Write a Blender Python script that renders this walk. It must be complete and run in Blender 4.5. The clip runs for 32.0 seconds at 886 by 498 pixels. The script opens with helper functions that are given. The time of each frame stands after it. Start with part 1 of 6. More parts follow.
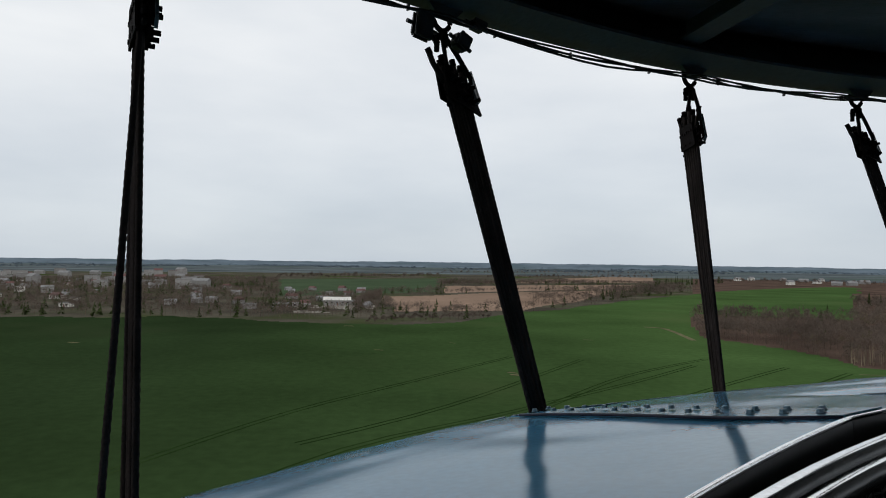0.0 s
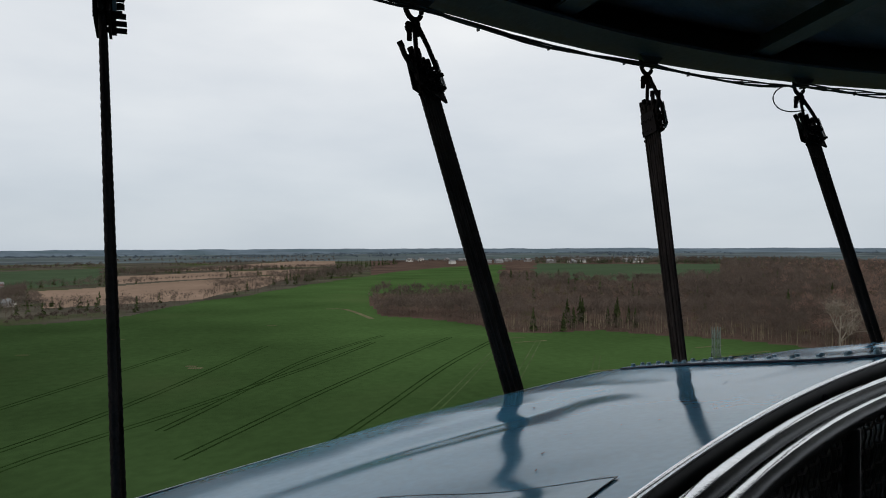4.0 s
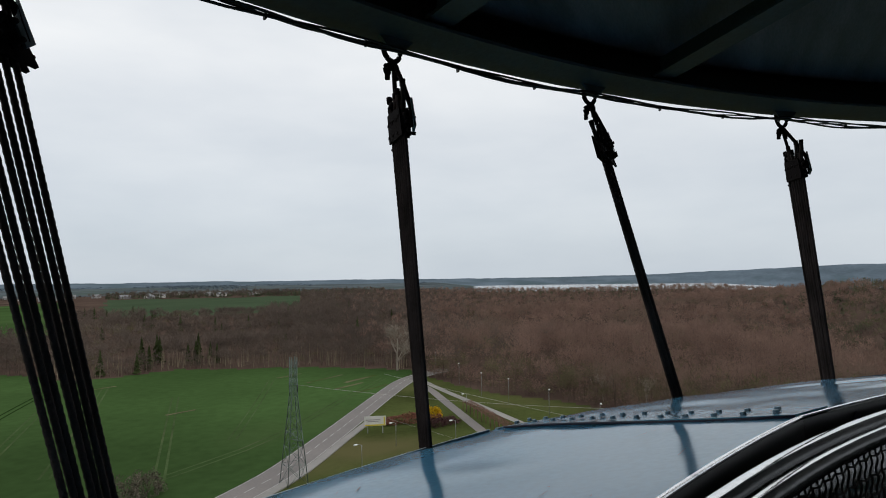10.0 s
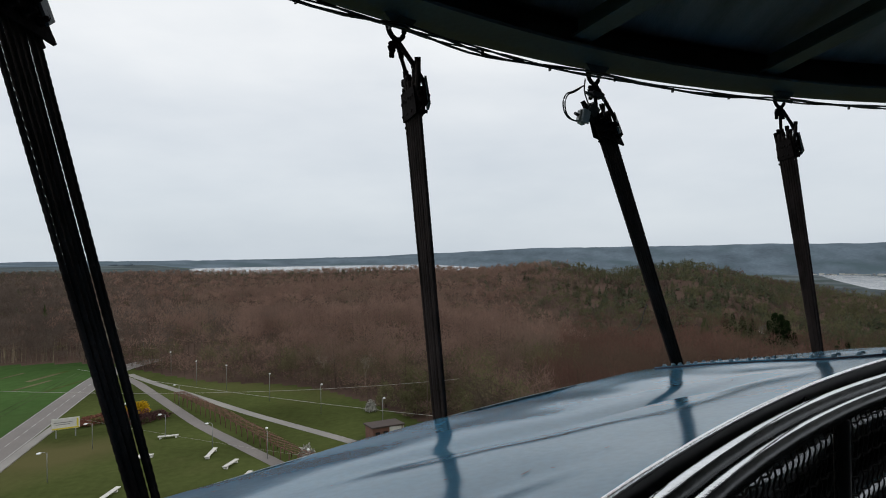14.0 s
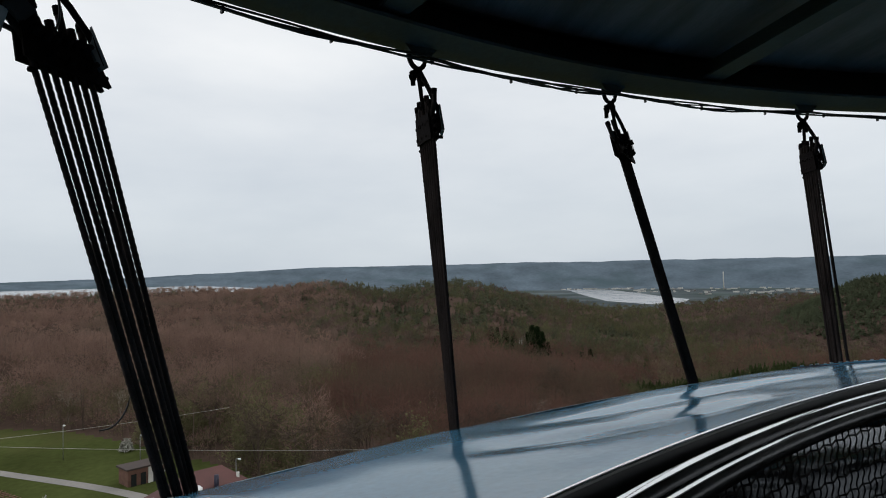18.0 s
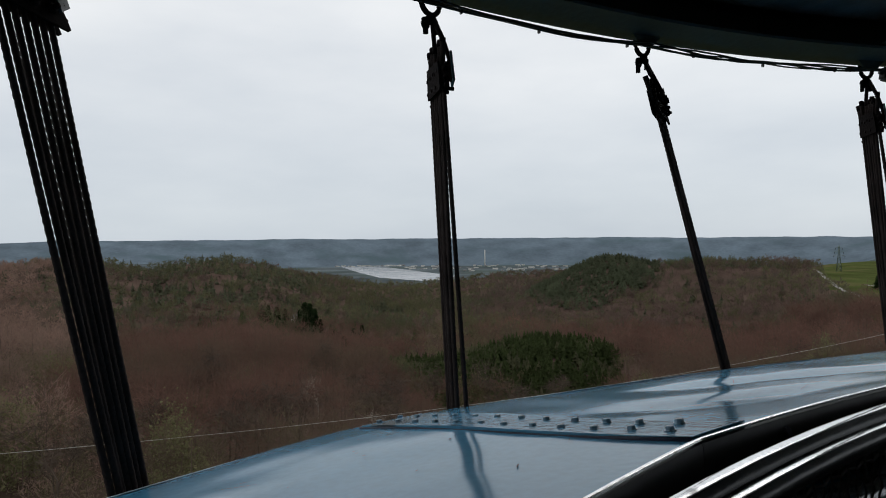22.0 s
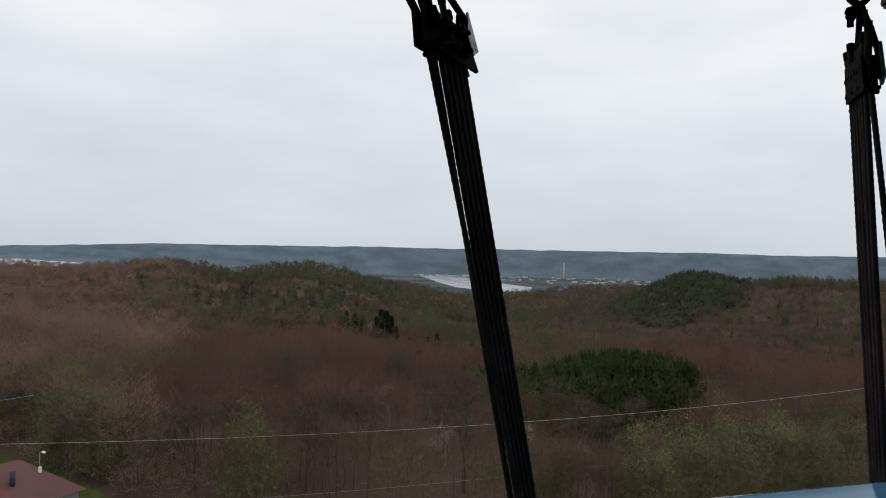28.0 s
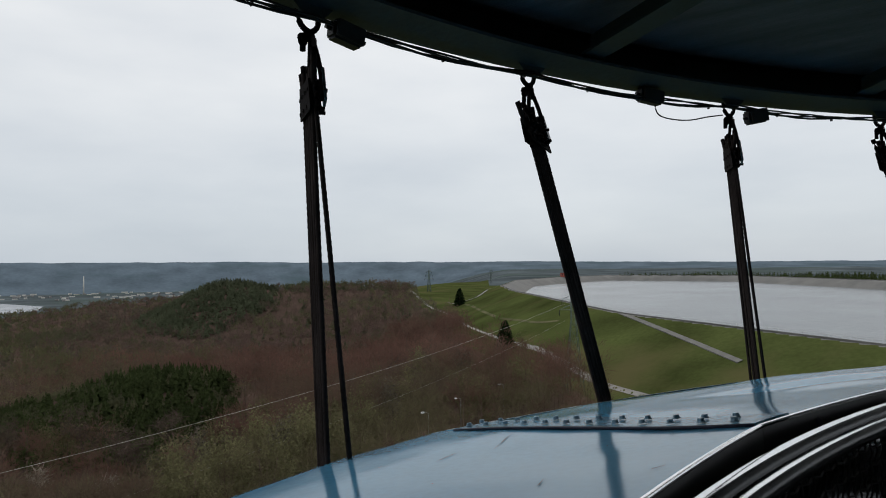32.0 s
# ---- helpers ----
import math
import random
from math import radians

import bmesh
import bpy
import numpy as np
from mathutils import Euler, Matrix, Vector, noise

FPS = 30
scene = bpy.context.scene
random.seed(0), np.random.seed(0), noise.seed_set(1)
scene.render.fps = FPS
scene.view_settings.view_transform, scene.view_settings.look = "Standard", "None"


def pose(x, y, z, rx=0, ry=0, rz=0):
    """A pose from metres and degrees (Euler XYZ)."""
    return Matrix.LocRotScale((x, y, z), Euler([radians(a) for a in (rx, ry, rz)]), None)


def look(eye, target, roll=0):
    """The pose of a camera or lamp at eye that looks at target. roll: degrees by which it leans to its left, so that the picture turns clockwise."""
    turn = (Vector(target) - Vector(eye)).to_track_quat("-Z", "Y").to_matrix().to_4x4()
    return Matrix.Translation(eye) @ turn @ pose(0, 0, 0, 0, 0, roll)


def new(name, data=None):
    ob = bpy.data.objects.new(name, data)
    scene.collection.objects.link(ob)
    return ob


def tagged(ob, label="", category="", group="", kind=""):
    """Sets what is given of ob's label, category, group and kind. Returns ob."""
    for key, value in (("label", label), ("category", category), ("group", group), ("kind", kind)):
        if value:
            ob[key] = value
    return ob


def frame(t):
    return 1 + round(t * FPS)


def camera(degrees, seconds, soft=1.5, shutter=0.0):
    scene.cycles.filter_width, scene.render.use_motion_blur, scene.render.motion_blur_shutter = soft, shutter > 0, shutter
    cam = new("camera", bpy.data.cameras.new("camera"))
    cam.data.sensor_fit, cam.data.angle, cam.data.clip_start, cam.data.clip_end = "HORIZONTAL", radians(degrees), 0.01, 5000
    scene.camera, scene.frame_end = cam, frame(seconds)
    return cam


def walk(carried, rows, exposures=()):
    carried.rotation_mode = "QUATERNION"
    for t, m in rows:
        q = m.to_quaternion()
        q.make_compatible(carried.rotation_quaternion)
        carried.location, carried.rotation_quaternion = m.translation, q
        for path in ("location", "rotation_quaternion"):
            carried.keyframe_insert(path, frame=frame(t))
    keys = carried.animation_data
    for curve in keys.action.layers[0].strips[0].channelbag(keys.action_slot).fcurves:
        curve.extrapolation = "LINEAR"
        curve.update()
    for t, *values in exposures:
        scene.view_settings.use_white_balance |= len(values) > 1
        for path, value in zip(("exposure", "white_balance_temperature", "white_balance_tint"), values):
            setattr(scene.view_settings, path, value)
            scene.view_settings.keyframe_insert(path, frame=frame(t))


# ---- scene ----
# The world: tower axis at x = y = 0, ground at z = 0, deck floor at z = 36.
# Directions round the tower are azimuths in degrees, counted from +y towards -x.
ROWS = [
    (0, -2.126, 1.639, 37.488, 1.07, -0.76, -3.05),
    (0.5, -2.063, 1.713, 37.484, 2.54, -0.30, -3.16),
    (1, -1.967, 1.826, 37.490, 1.78, -0.86, -4.25),
    (1.5, -1.886, 1.933, 37.492, 1.46, -1.99, -9.35),
    (2, -1.802, 2.037, 37.488, 1.47, -0.36, -15.36),
    (2.5, -1.678, 2.085, 37.500, 3.07, -2.21, -18.55),
    (3, -1.554, 2.159, 37.499, 2.73, -2.64, -22.90),
    (3.5, -1.502, 2.240, 37.491, 0.84, -0.68, -27.57),
    (5.5, -0.982, 2.533, 37.481, 0.42, -0.73, -35.53),
    (6, -0.860, 2.564, 37.479, 1.09, 0.01, -40.78),
    (6.5, -0.715, 2.564, 37.485, -0.15, 0.00, -44.80),
    (7, -0.590, 2.576, 37.481, 1.66, -0.70, -51.24),
    (7.5, -0.450, 2.625, 37.489, 1.41, -0.26, -56.28),
    (8, -0.345, 2.651, 37.487, 0.72, -0.14, -56.70),
    (8.5, -0.184, 2.675, 37.491, 0.25, 0.29, -55.72),
    (9, -0.064, 2.692, 37.490, 1.29, -0.75, -59.96),
    (9.5, 0.045, 2.706, 37.503, 0.97, 0.03, -64.21),
    (10, 0.203, 2.669, 37.507, 2.35, 0.92, -65.18),
    (10.5, 0.353, 2.632, 37.512, 1.77, 0.42, -67.39),
    (11, 0.515, 2.638, 37.502, 1.47, -1.67, -74.62),
    (11.5, 0.633, 2.639, 37.494, 0.52, 0.35, -76.63),
    (12, 0.758, 2.590, 37.497, 1.15, 0.72, -75.47),
    (12.5, 0.890, 2.541, 37.493, 0.93, 1.61, -78.06),
    (13, 1.020, 2.512, 37.492, -1.10, 1.41, -86.46),
    (13.5, 1.093, 2.502, 37.499, -0.04, 2.15, -86.74),
    (14, 1.176, 2.421, 37.501, 0.42, 0.79, -88.85),
    (14.5, 1.264, 2.350, 37.505, 1.20, 0.80, -92.46),
    (16.5, 1.628, 2.038, 37.505, 2.59, 0.57, -101.38),
    (17, 1.760, 1.945, 37.497, 0.69, -0.55, -107.18),
    (17.5, 1.840, 1.873, 37.504, 2.13, 0.68, -110.93),
    (18, 1.946, 1.741, 37.507, 1.77, 1.28, -107.94),
    (18.5, 2.028, 1.621, 37.505, 1.09, 0.88, -111.73),
    (19, 2.138, 1.525, 37.510, 1.98, -1.95, -115.75),
    (19.5, 2.222, 1.413, 37.502, 2.50, 0.05, -116.25),
    (20, 2.295, 1.266, 37.507, 2.04, -0.36, -115.23),
    (20.5, 2.360, 1.157, 37.499, 2.20, -0.78, -118.82),
    (21, 2.448, 1.039, 37.507, 1.42, -0.80, -123.04),
    (21.5, 2.505, 0.883, 37.496, 0.45, 0.71, -123.96),
    (22, 2.535, 0.730, 37.495, -0.55, 0.57, -127.37),
    (22.5, 2.612, 0.622, 37.499, 0.12, -1.16, -131.89),
    (23, 2.669, 0.569, 37.514, 0.50, -2.59, -133.19),
    (23.5, 2.677, 0.457, 37.509, 0.45, 0.01, -132.47),
    (24, 2.666, 0.304, 37.518, -0.51, 0.03, -136.25),
    (24.5, 2.673, 0.204, 37.503, 0.39, -1.55, -141.21),
    (25, 2.733, 0.106, 37.501, 0.10, -1.11, -137.17),
    (25.5, 2.764, -0.001, 37.505, 0.43, 0.62, -128.76),
    (26, 2.735, -0.093, 37.523, -0.10, 1.37, -123.14),
    (26.5, 2.693, -0.145, 37.526, 0.65, 0.71, -123.74),
    (28.5, 2.710, -0.309, 37.514, 0.21, -1.21, -119.99),
    (29, 2.761, -0.341, 37.505, 0.22, 2.08, -124.28),
    (29.5, 2.732, -0.379, 37.499, 1.27, 1.65, -128.84),
    (30, 2.701, -0.378, 37.499, 0.92, 1.96, -136.52),
    (30.5, 2.689, -0.381, 37.506, 2.14, 1.44, -143.69),
    (31, 2.677, -0.378, 37.507, 1.70, 1.36, -150.17),
    (31.5, 2.662, -0.381, 37.512, 1.62, 0.90, -154.94),
    (32, 2.646, -0.393, 37.518, 1.28, 0.60, -159.65),
]
cam = camera(67.96, 32.0, soft=1.0)
walk(cam, [(t, pose(x, y, z, 90 + pitch, roll, yaw)) for t, x, y, z, pitch, roll, yaw in ROWS],
     exposures=[(0.0, 0.0), (1.0, -0.07), (2.0, 0.05), (3.0, -0.1), (4.5, 0.0), (6.0, 0.09), (7.0, 0.0), (8.0, 0.05), (9.0, 0.07), (10.0, 0.0), (11.0, -0.1), (12.0, 0.05),
                (14.0, 0.05), (17.0, 0.05), (18.0, 0.03), (20.0, 0.0), (21.0, -0.04), (23.0, 0.03), (25.0, 0.0), (26.0, 0.05), (29.0, 0.02), (30.0, 0.0), (31.0, -0.05), (32.0, -0.07)])

# ---- sky and sun: a closed, bright overcast ----
world = bpy.data.worlds.new("overcast_sky")
scene.world = world
world.use_nodes = True
wt = world.node_tree
wt.nodes.clear()
w_out = wt.nodes.new("ShaderNodeOutputWorld")
w_bg = wt.nodes.new("ShaderNodeBackground")
w_sky = wt.nodes.new("ShaderNodeTexSky")
w_sky.sky_type = "NISHITA"
w_sky.sun_disc = False
w_sky.sun_elevation = radians(38)
w_sky.sun_rotation = radians(200)
w_co = wt.nodes.new("ShaderNodeTexCoord")
w_map = wt.nodes.new("ShaderNodeMapping")
w_map.inputs["Scale"].default_value = (1.3, 1.3, 4.2)
w_noise = wt.nodes.new("ShaderNodeTexNoise")
w_noise.inputs["Scale"].default_value = 2.1
w_noise.inputs["Detail"].default_value = 6
w_noise.inputs["Roughness"].default_value = 0.5
w_ramp = wt.nodes.new("ShaderNodeValToRGB")
w_ramp.color_ramp.elements[0].position = 0.3
w_ramp.color_ramp.elements[0].color = (7.25, 7.63, 8.05, 1)
w_ramp.color_ramp.elements[1].position = 0.72
w_ramp.color_ramp.elements[1].color = (8.85, 9.05, 9.2, 1)
w_mix = wt.nodes.new("ShaderNodeMix")
w_mix.data_type = "RGBA"
w_mix.inputs[0].default_value = 0.93
wt.links.new(w_co.outputs["Generated"], w_map.inputs["Vector"])
wt.links.new(w_map.outputs["Vector"], w_noise.inputs["Vector"])
wt.links.new(w_noise.outputs["Fac"], w_ramp.inputs["Fac"])
wt.links.new(w_sky.outputs["Color"], w_mix.inputs[6])
wt.links.new(w_ramp.outputs["Color"], w_mix.inputs[7])
# the cloud cover is a little duller and bluer low over the land
w_sep = wt.nodes.new("ShaderNodeSeparateXYZ")
wt.links.new(w_co.outputs["Generated"], w_sep.inputs["Vector"])
w_low = wt.nodes.new("ShaderNodeValToRGB")
w_low.color_ramp.elements[0].position, w_low.color_ramp.elements[0].color = 0.0, (0.73, 0.78, 0.83, 1)
w_low.color_ramp.elements[1].position, w_low.color_ramp.elements[1].color = 0.30, (1.06, 1.055, 1.05, 1)
wt.links.new(w_sep.outputs["Z"], w_low.inputs["Fac"])
w_mul = wt.nodes.new("ShaderNodeMix")
w_mul.data_type, w_mul.blend_type = "RGBA", "MULTIPLY"
w_mul.inputs[0].default_value = 1.0
wt.links.new(w_mix.outputs[2], w_mul.inputs[6])
wt.links.new(w_low.outputs["Color"], w_mul.inputs[7])
wt.links.new(w_mul.outputs[2], w_bg.inputs["Color"])
w_bg.inputs["Strength"].default_value = 0.1
wt.links.new(w_bg.outputs["Background"], w_out.inputs["Surface"])

sun_data = bpy.data.lights.new("sun", "SUN")
sun_data.energy = 0.5
sun_data.angle = radians(35)
sun_data.color = (1.0, 0.97, 0.92)
sun = new("sun", sun_data)
sun.matrix_world = look((0, 0, 200), (-70, 190, 40))


# ---- materials ----
def material(name, color, rough=0.6, metal=0.0, var=0.25, scale=8.0, fine=60.0, bump=0.15, second=None, cut=0.55,
             coat=0.0, specular=0.5, rand=0.0, bump_scale=None, stretch=(1, 1, 1), bump_dist=0.01, soft=0.15):
    """A surface with two scales of variation, a fine relief and, with second, patches of another colour."""
    mat = bpy.data.materials.new(name)
    mat.use_nodes = True
    nt = mat.node_tree
    b = nt.nodes["Principled BSDF"]
    b.inputs["Roughness"].default_value = rough
    b.inputs["Metallic"].default_value = metal
    b.inputs["Coat Weight"].default_value = coat
    b.inputs["Coat Roughness"].default_value = 0.06
    b.inputs["Specular IOR Level"].default_value = specular
    co = nt.nodes.new("ShaderNodeTexCoord")
    mp = nt.nodes.new("ShaderNodeMapping")
    mp.inputs["Scale"].default_value = stretch
    nt.links.new(co.outputs["Object"], mp.inputs["Vector"])

    def tex(s, detail):
        n = nt.nodes.new("ShaderNodeTexNoise")
        n.inputs["Scale"].default_value = s
        n.inputs["Detail"].default_value = detail
        nt.links.new(mp.outputs["Vector"], n.inputs["Vector"])
        return n.outputs["Fac"]

    def mix(kind, fac, a, c):
        n = nt.nodes.new("ShaderNodeMix")
        n.data_type, n.blend_type = "RGBA", kind
        for slot, v in ((0, fac), (6, a), (7, c)):
            if isinstance(v, (int, float)):
                n.inputs[slot].default_value = v
            elif isinstance(v, tuple):
                n.inputs[slot].default_value = (*v, 1)
            else:
                nt.links.new(v, n.inputs[slot])
        return n.outputs[2]

    def ramp(fac, lo, hi):
        n = nt.nodes.new("ShaderNodeMapRange")
        n.inputs["From Min"].default_value, n.inputs["From Max"].default_value = lo, hi
        nt.links.new(fac, n.inputs["Value"])
        return n.outputs["Result"]

    dark = tuple(c * (1 - var) for c in color)
    light = tuple(min(1, c * (1 + var)) for c in color)
    big, small = tex(scale, 4), tex(fine, 3)
    col = mix("MIX", ramp(big, 0.3, 0.7), dark, light)
    col = mix("MULTIPLY", 0.5 * var + 0.15, col, mix("MIX", ramp(small, 0.3, 0.7), (0.55, 0.55, 0.55), (1.25, 1.25, 1.25)))
    if second:
        col = mix("MIX", ramp(tex(scale * 0.6, 5), cut, cut + soft), col, second)
    if rand:
        info = nt.nodes.new("ShaderNodeObjectInfo")
        col = mix("MULTIPLY", rand, col, mix("MIX", info.outputs["Random"], (0.6, 0.6, 0.6), (1.3, 1.3, 1.3)))
    nt.links.new(col, b.inputs["Base Color"])
    rv = nt.nodes.new("ShaderNodeMapRange")
    rv.inputs["To Min"].default_value, rv.inputs["To Max"].default_value = max(0.02, rough - 0.08), min(1, rough + 0.1)
    nt.links.new(big, rv.inputs["Value"])
    nt.links.new(rv.outputs["Result"], b.inputs["Roughness"])
    if bump:
        bn = nt.nodes.new("ShaderNodeBump")
        bn.inputs["Strength"].default_value = bump
        bn.inputs["Distance"].default_value = bump_dist
        nt.links.new(tex(bump_scale or fine, 4), bn.inputs["Height"])
        nt.links.new(bn.outputs["Normal"], b.inputs["Normal"])
    return mat


def islands(mat, low, high):
    """Vary the colour of each loose piece of a joined mesh."""
    nt = mat.node_tree
    b = nt.nodes["Principled BSDF"]
    src = b.inputs["Base Color"].links[0].from_socket
    geo = nt.nodes.new("ShaderNodeNewGeometry")
    n1 = nt.nodes.new("ShaderNodeMix")
    n1.data_type = "RGBA"
    n1.inputs[6].default_value, n1.inputs[7].default_value = (*low, 1), (*high, 1)
    n2 = nt.nodes.new("ShaderNodeMix")
    n2.data_type, n2.blend_type = "RGBA", "MULTIPLY"
    n2.inputs[0].default_value = 1
    nt.links.new(geo.outputs["Random Per Island"], n1.inputs[0])
    nt.links.new(src, n2.inputs[6])
    nt.links.new(n1.outputs[2], n2.inputs[7])
    nt.links.new(n2.outputs[2], b.inputs["Base Color"])
    return mat


M_BLUE = material("blue_gloss_paint", (0.095, 0.325, 0.52), 0.12, 0.0, 0.10, 2.2, 90, 0.06, (0.13, 0.36, 0.55), 0.60, specular=0.37, coat=0.0,
                  bump_scale=6, bump_dist=0.005)
M_FLANGE = material("scuffed_blue_flange_paint", (0.095, 0.30, 0.47), 0.16, 0.0, 0.15, 6, 90, 0.1, (0.035, 0.055, 0.07), 0.62, specular=0.37, soft=0.05)
M_BLUE_EDGE = material("chipped_blue_edge", (0.30, 0.39, 0.46), 0.4, 0, 0.3, 30, 200, 0.3, (0.035, 0.032, 0.03), 0.6)
M_CHIP = material("bare_dark_chip", (0.03, 0.03, 0.052), 0.7, 0, 0.3, 40, 200, 0.2)
M_STRIP = material("grey_rubber_edge_strip", (0.030, 0.030, 0.031), 0.5, 0, 0.2, 3, 30, 0.05, (0.045, 0.044, 0.044), 0.6)
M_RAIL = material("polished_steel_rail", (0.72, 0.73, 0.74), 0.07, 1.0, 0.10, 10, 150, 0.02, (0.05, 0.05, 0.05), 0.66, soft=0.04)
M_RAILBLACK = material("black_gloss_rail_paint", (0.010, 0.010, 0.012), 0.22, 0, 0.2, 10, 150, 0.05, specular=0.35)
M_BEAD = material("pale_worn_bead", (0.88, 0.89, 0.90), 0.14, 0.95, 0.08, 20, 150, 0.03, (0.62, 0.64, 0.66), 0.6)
M_BRIGHT = material("wavy_steel_sheet", (0.29, 0.30, 0.31), 0.07, 1.0, 0.12, 4, 60, 0.1, bump_scale=12, bump_dist=0.01)
M_POST = material("black_post_paint", (0.013, 0.015, 0.018), 0.35, 0, 0.2, 10, 150, 0.03)
M_STEEL = material("dark_navy_steel_paint", (0.0675, 0.0975, 0.117), 0.45, 0, 0.25, 4, 80, 0.1)
M_BEAM = material("grey_blue_beam_paint", (0.066, 0.086, 0.098), 0.55, 0, 0.25, 3, 70, 0.1)
M_SOFFIT = material("dark_timber_boarding", (0.185, 0.175, 0.185), 0.7, 0, 0.35, 2, 40, 0.2, stretch=(1, 6, 1))
M_FLOOR = material("dark_deck_plate", (0.06, 0.065, 0.07), 0.5, 0.3, 0.3, 3, 60, 0.2)
M_ROPE = material("dark_brown_rope", (0.038, 0.029, 0.0275), 0.95, 0, 0.4, 12, 260, 0.6, bump_dist=0.003, specular=0.08)
M_CLAMP = material("black_steel_clamp", (0.011, 0.008, 0.008), 0.85, 0.0, 0.3, 15, 150, 0.15, specular=0.04)
M_CABLE = material("black_cable_sheath", (0.018, 0.018, 0.020), 0.4, 0, 0.2, 20, 150, 0.1)
M_BOX = material("grey_junction_box", (0.42, 0.43, 0.43), 0.55, 0, 0.15, 10, 100, 0.1)
M_DARKBOX = material("dark_junction_box", (0.03, 0.03, 0.033), 0.5, 0, 0.15, 10, 100, 0.1)
M_WIRE = material("black_crimped_wire", (0.008, 0.008, 0.009), 0.6, 0.0, 0.2, 20, 150, 0.1, specular=0.1)
M_SHAFT = material("pale_tower_steel", (0.4, 0.43, 0.45), 0.5, 0, 0.15, 0.5, 10, 0.1)

# ---- small builders ----
EYE_Z = 37.5
DECK_Z = 36.0


def polar(az, r, z):
    a = radians(az)
    return Vector((-r * math.sin(a), r * math.cos(a), z))


def mesh_object(name, verts, faces, mats, parent=None, smooth=False, label="", index=None):
    me = bpy.data.meshes.new(name)
    me.from_pydata([tuple(v) for v in verts], [], faces)
    for m in (mats if isinstance(mats, (list, tuple)) else [mats]):
        me.materials.append(m)
    if index is not None:
        me.polygons.foreach_set("material_index", index)
    if smooth:
        me.polygons.foreach_set("use_smooth", [True] * len(me.polygons))
    me.update()
    ob = new(name, me)
    if parent is not None:
        ob.parent = parent
    if label:
        ob["label"] = label
    return ob


def fast_mesh(name, verts, faces, mats, index=None, smooth=False):
    """A large mesh from arrays: verts (n, 3), faces (m, 3) or (m, 4)."""
    me = bpy.data.meshes.new(name)
    k = faces.shape[1]
    me.vertices.add(len(verts))
    me.vertices.foreach_set("co", np.ascontiguousarray(verts, dtype=np.float32).ravel())
    me.loops.add(len(faces) * k)
    me.loops.foreach_set("vertex_index", np.ascontiguousarray(faces, dtype=np.int32).ravel())
    me.polygons.add(len(faces))
    me.polygons.foreach_set("loop_start", np.arange(0, len(faces) * k, k, dtype=np.int32))
    for m in (mats if isinstance(mats, (list, tuple)) else [mats]):
        me.materials.append(m)
    if index is not None:
        me.polygons.foreach_set("material_index", np.ascontiguousarray(index, dtype=np.int32))
    if smooth:
        me.polygons.foreach_set("use_smooth", np.ones(len(faces), dtype=bool))
    me.update(calc_edges=True)
    return new(name, me)


def part(name, bm, mat, parent, label="", smooth=False):
    me = bpy.data.meshes.new(name)
    bm.to_mesh(me)
    bm.free()
    me.materials.append(mat)
    if smooth:
        me.polygons.foreach_set("use_smooth", [True] * len(me.polygons))
    ob = new(name, me)
    if parent is not None:
        ob.parent = parent
    if label:
        ob["label"] = label
    return ob


def share(name, me, parent, m):
    ob = new(name, me)
    ob.parent = parent
    ob.matrix_basis = m
    return ob


def thing(name, label, category, group="", m=None, kind=""):
    ob = new(name)
    if m is not None:
        ob.matrix_basis = m
    return tagged(ob, label, category, group, kind)


def box_bm(sx, sy, sz, bevel=0.0, at=(0, 0, 0), bm=None, rot=None):
    bm = bm or bmesh.new()
    m = Matrix.Translation(at) @ (rot or Matrix()) @ Matrix.Diagonal((sx, sy, sz, 1))
    got = bmesh.ops.create_cube(bm, size=1, matrix=m)
    if bevel:
        edges = {e for v in got["verts"] for e in v.link_edges}
        bmesh.ops.bevel(bm, geom=list(edges), offset=bevel, segments=2, affect="EDGES")
    return bm


def cyl_bm(r, h, seg=12, r2=None, at=(0, 0, 0), bm=None, rot=None):
    """A cylinder or cone standing on at."""
    bm = bm or bmesh.new()
    m = Matrix.Translation(at) @ (rot or Matrix()) @ Matrix.Translation((0, 0, h / 2))
    bmesh.ops.create_cone(bm, cap_ends=True, segments=seg, radius1=r, radius2=r if r2 is None else r2, depth=h, matrix=m)
    return bm


def tube_mesh(points, r, seg=6, closed=False):
    """Verts and faces of a round tube along points."""
    pts = [Vector(p) for p in points]
    n = len(pts)
    verts, faces = [], []
    up = Vector((0, 0, 1))
    for i, p in enumerate(pts):
        if closed:
            d = pts[(i + 1) % n] - pts[i - 1]
        else:
            d = pts[min(i + 1, n - 1)] - pts[max(i - 1, 0)]
        d.normalize()
        a = d.cross(up if abs(d.z) < 0.95 else Vector((1, 0, 0))).normalized()
        c = a.cross(d)
        rr = r[i] if isinstance(r, (list, tuple)) else r
        for k in range(seg):
            w = 2 * math.pi * k / seg
            verts.append(p + a * (rr * math.cos(w)) + c * (rr * math.sin(w)))
    for i in range(n if closed else n - 1):
        j = (i + 1) % n
        for k in range(seg):
            q = (k + 1) % seg
            faces.append((i * seg + k, i * seg + q, j * seg + q, j * seg + k))
    if not closed:
        faces.append(tuple(range(seg))[::-1])
        faces.append(tuple((n - 1) * seg + k for k in range(seg)))
    return verts, faces


def tube(name, points, r, mat, parent=None, seg=6, closed=False, label=""):
    v, f = tube_mesh(points, r, seg, closed)
    return mesh_object(name, v, f, mat, parent, True, label)


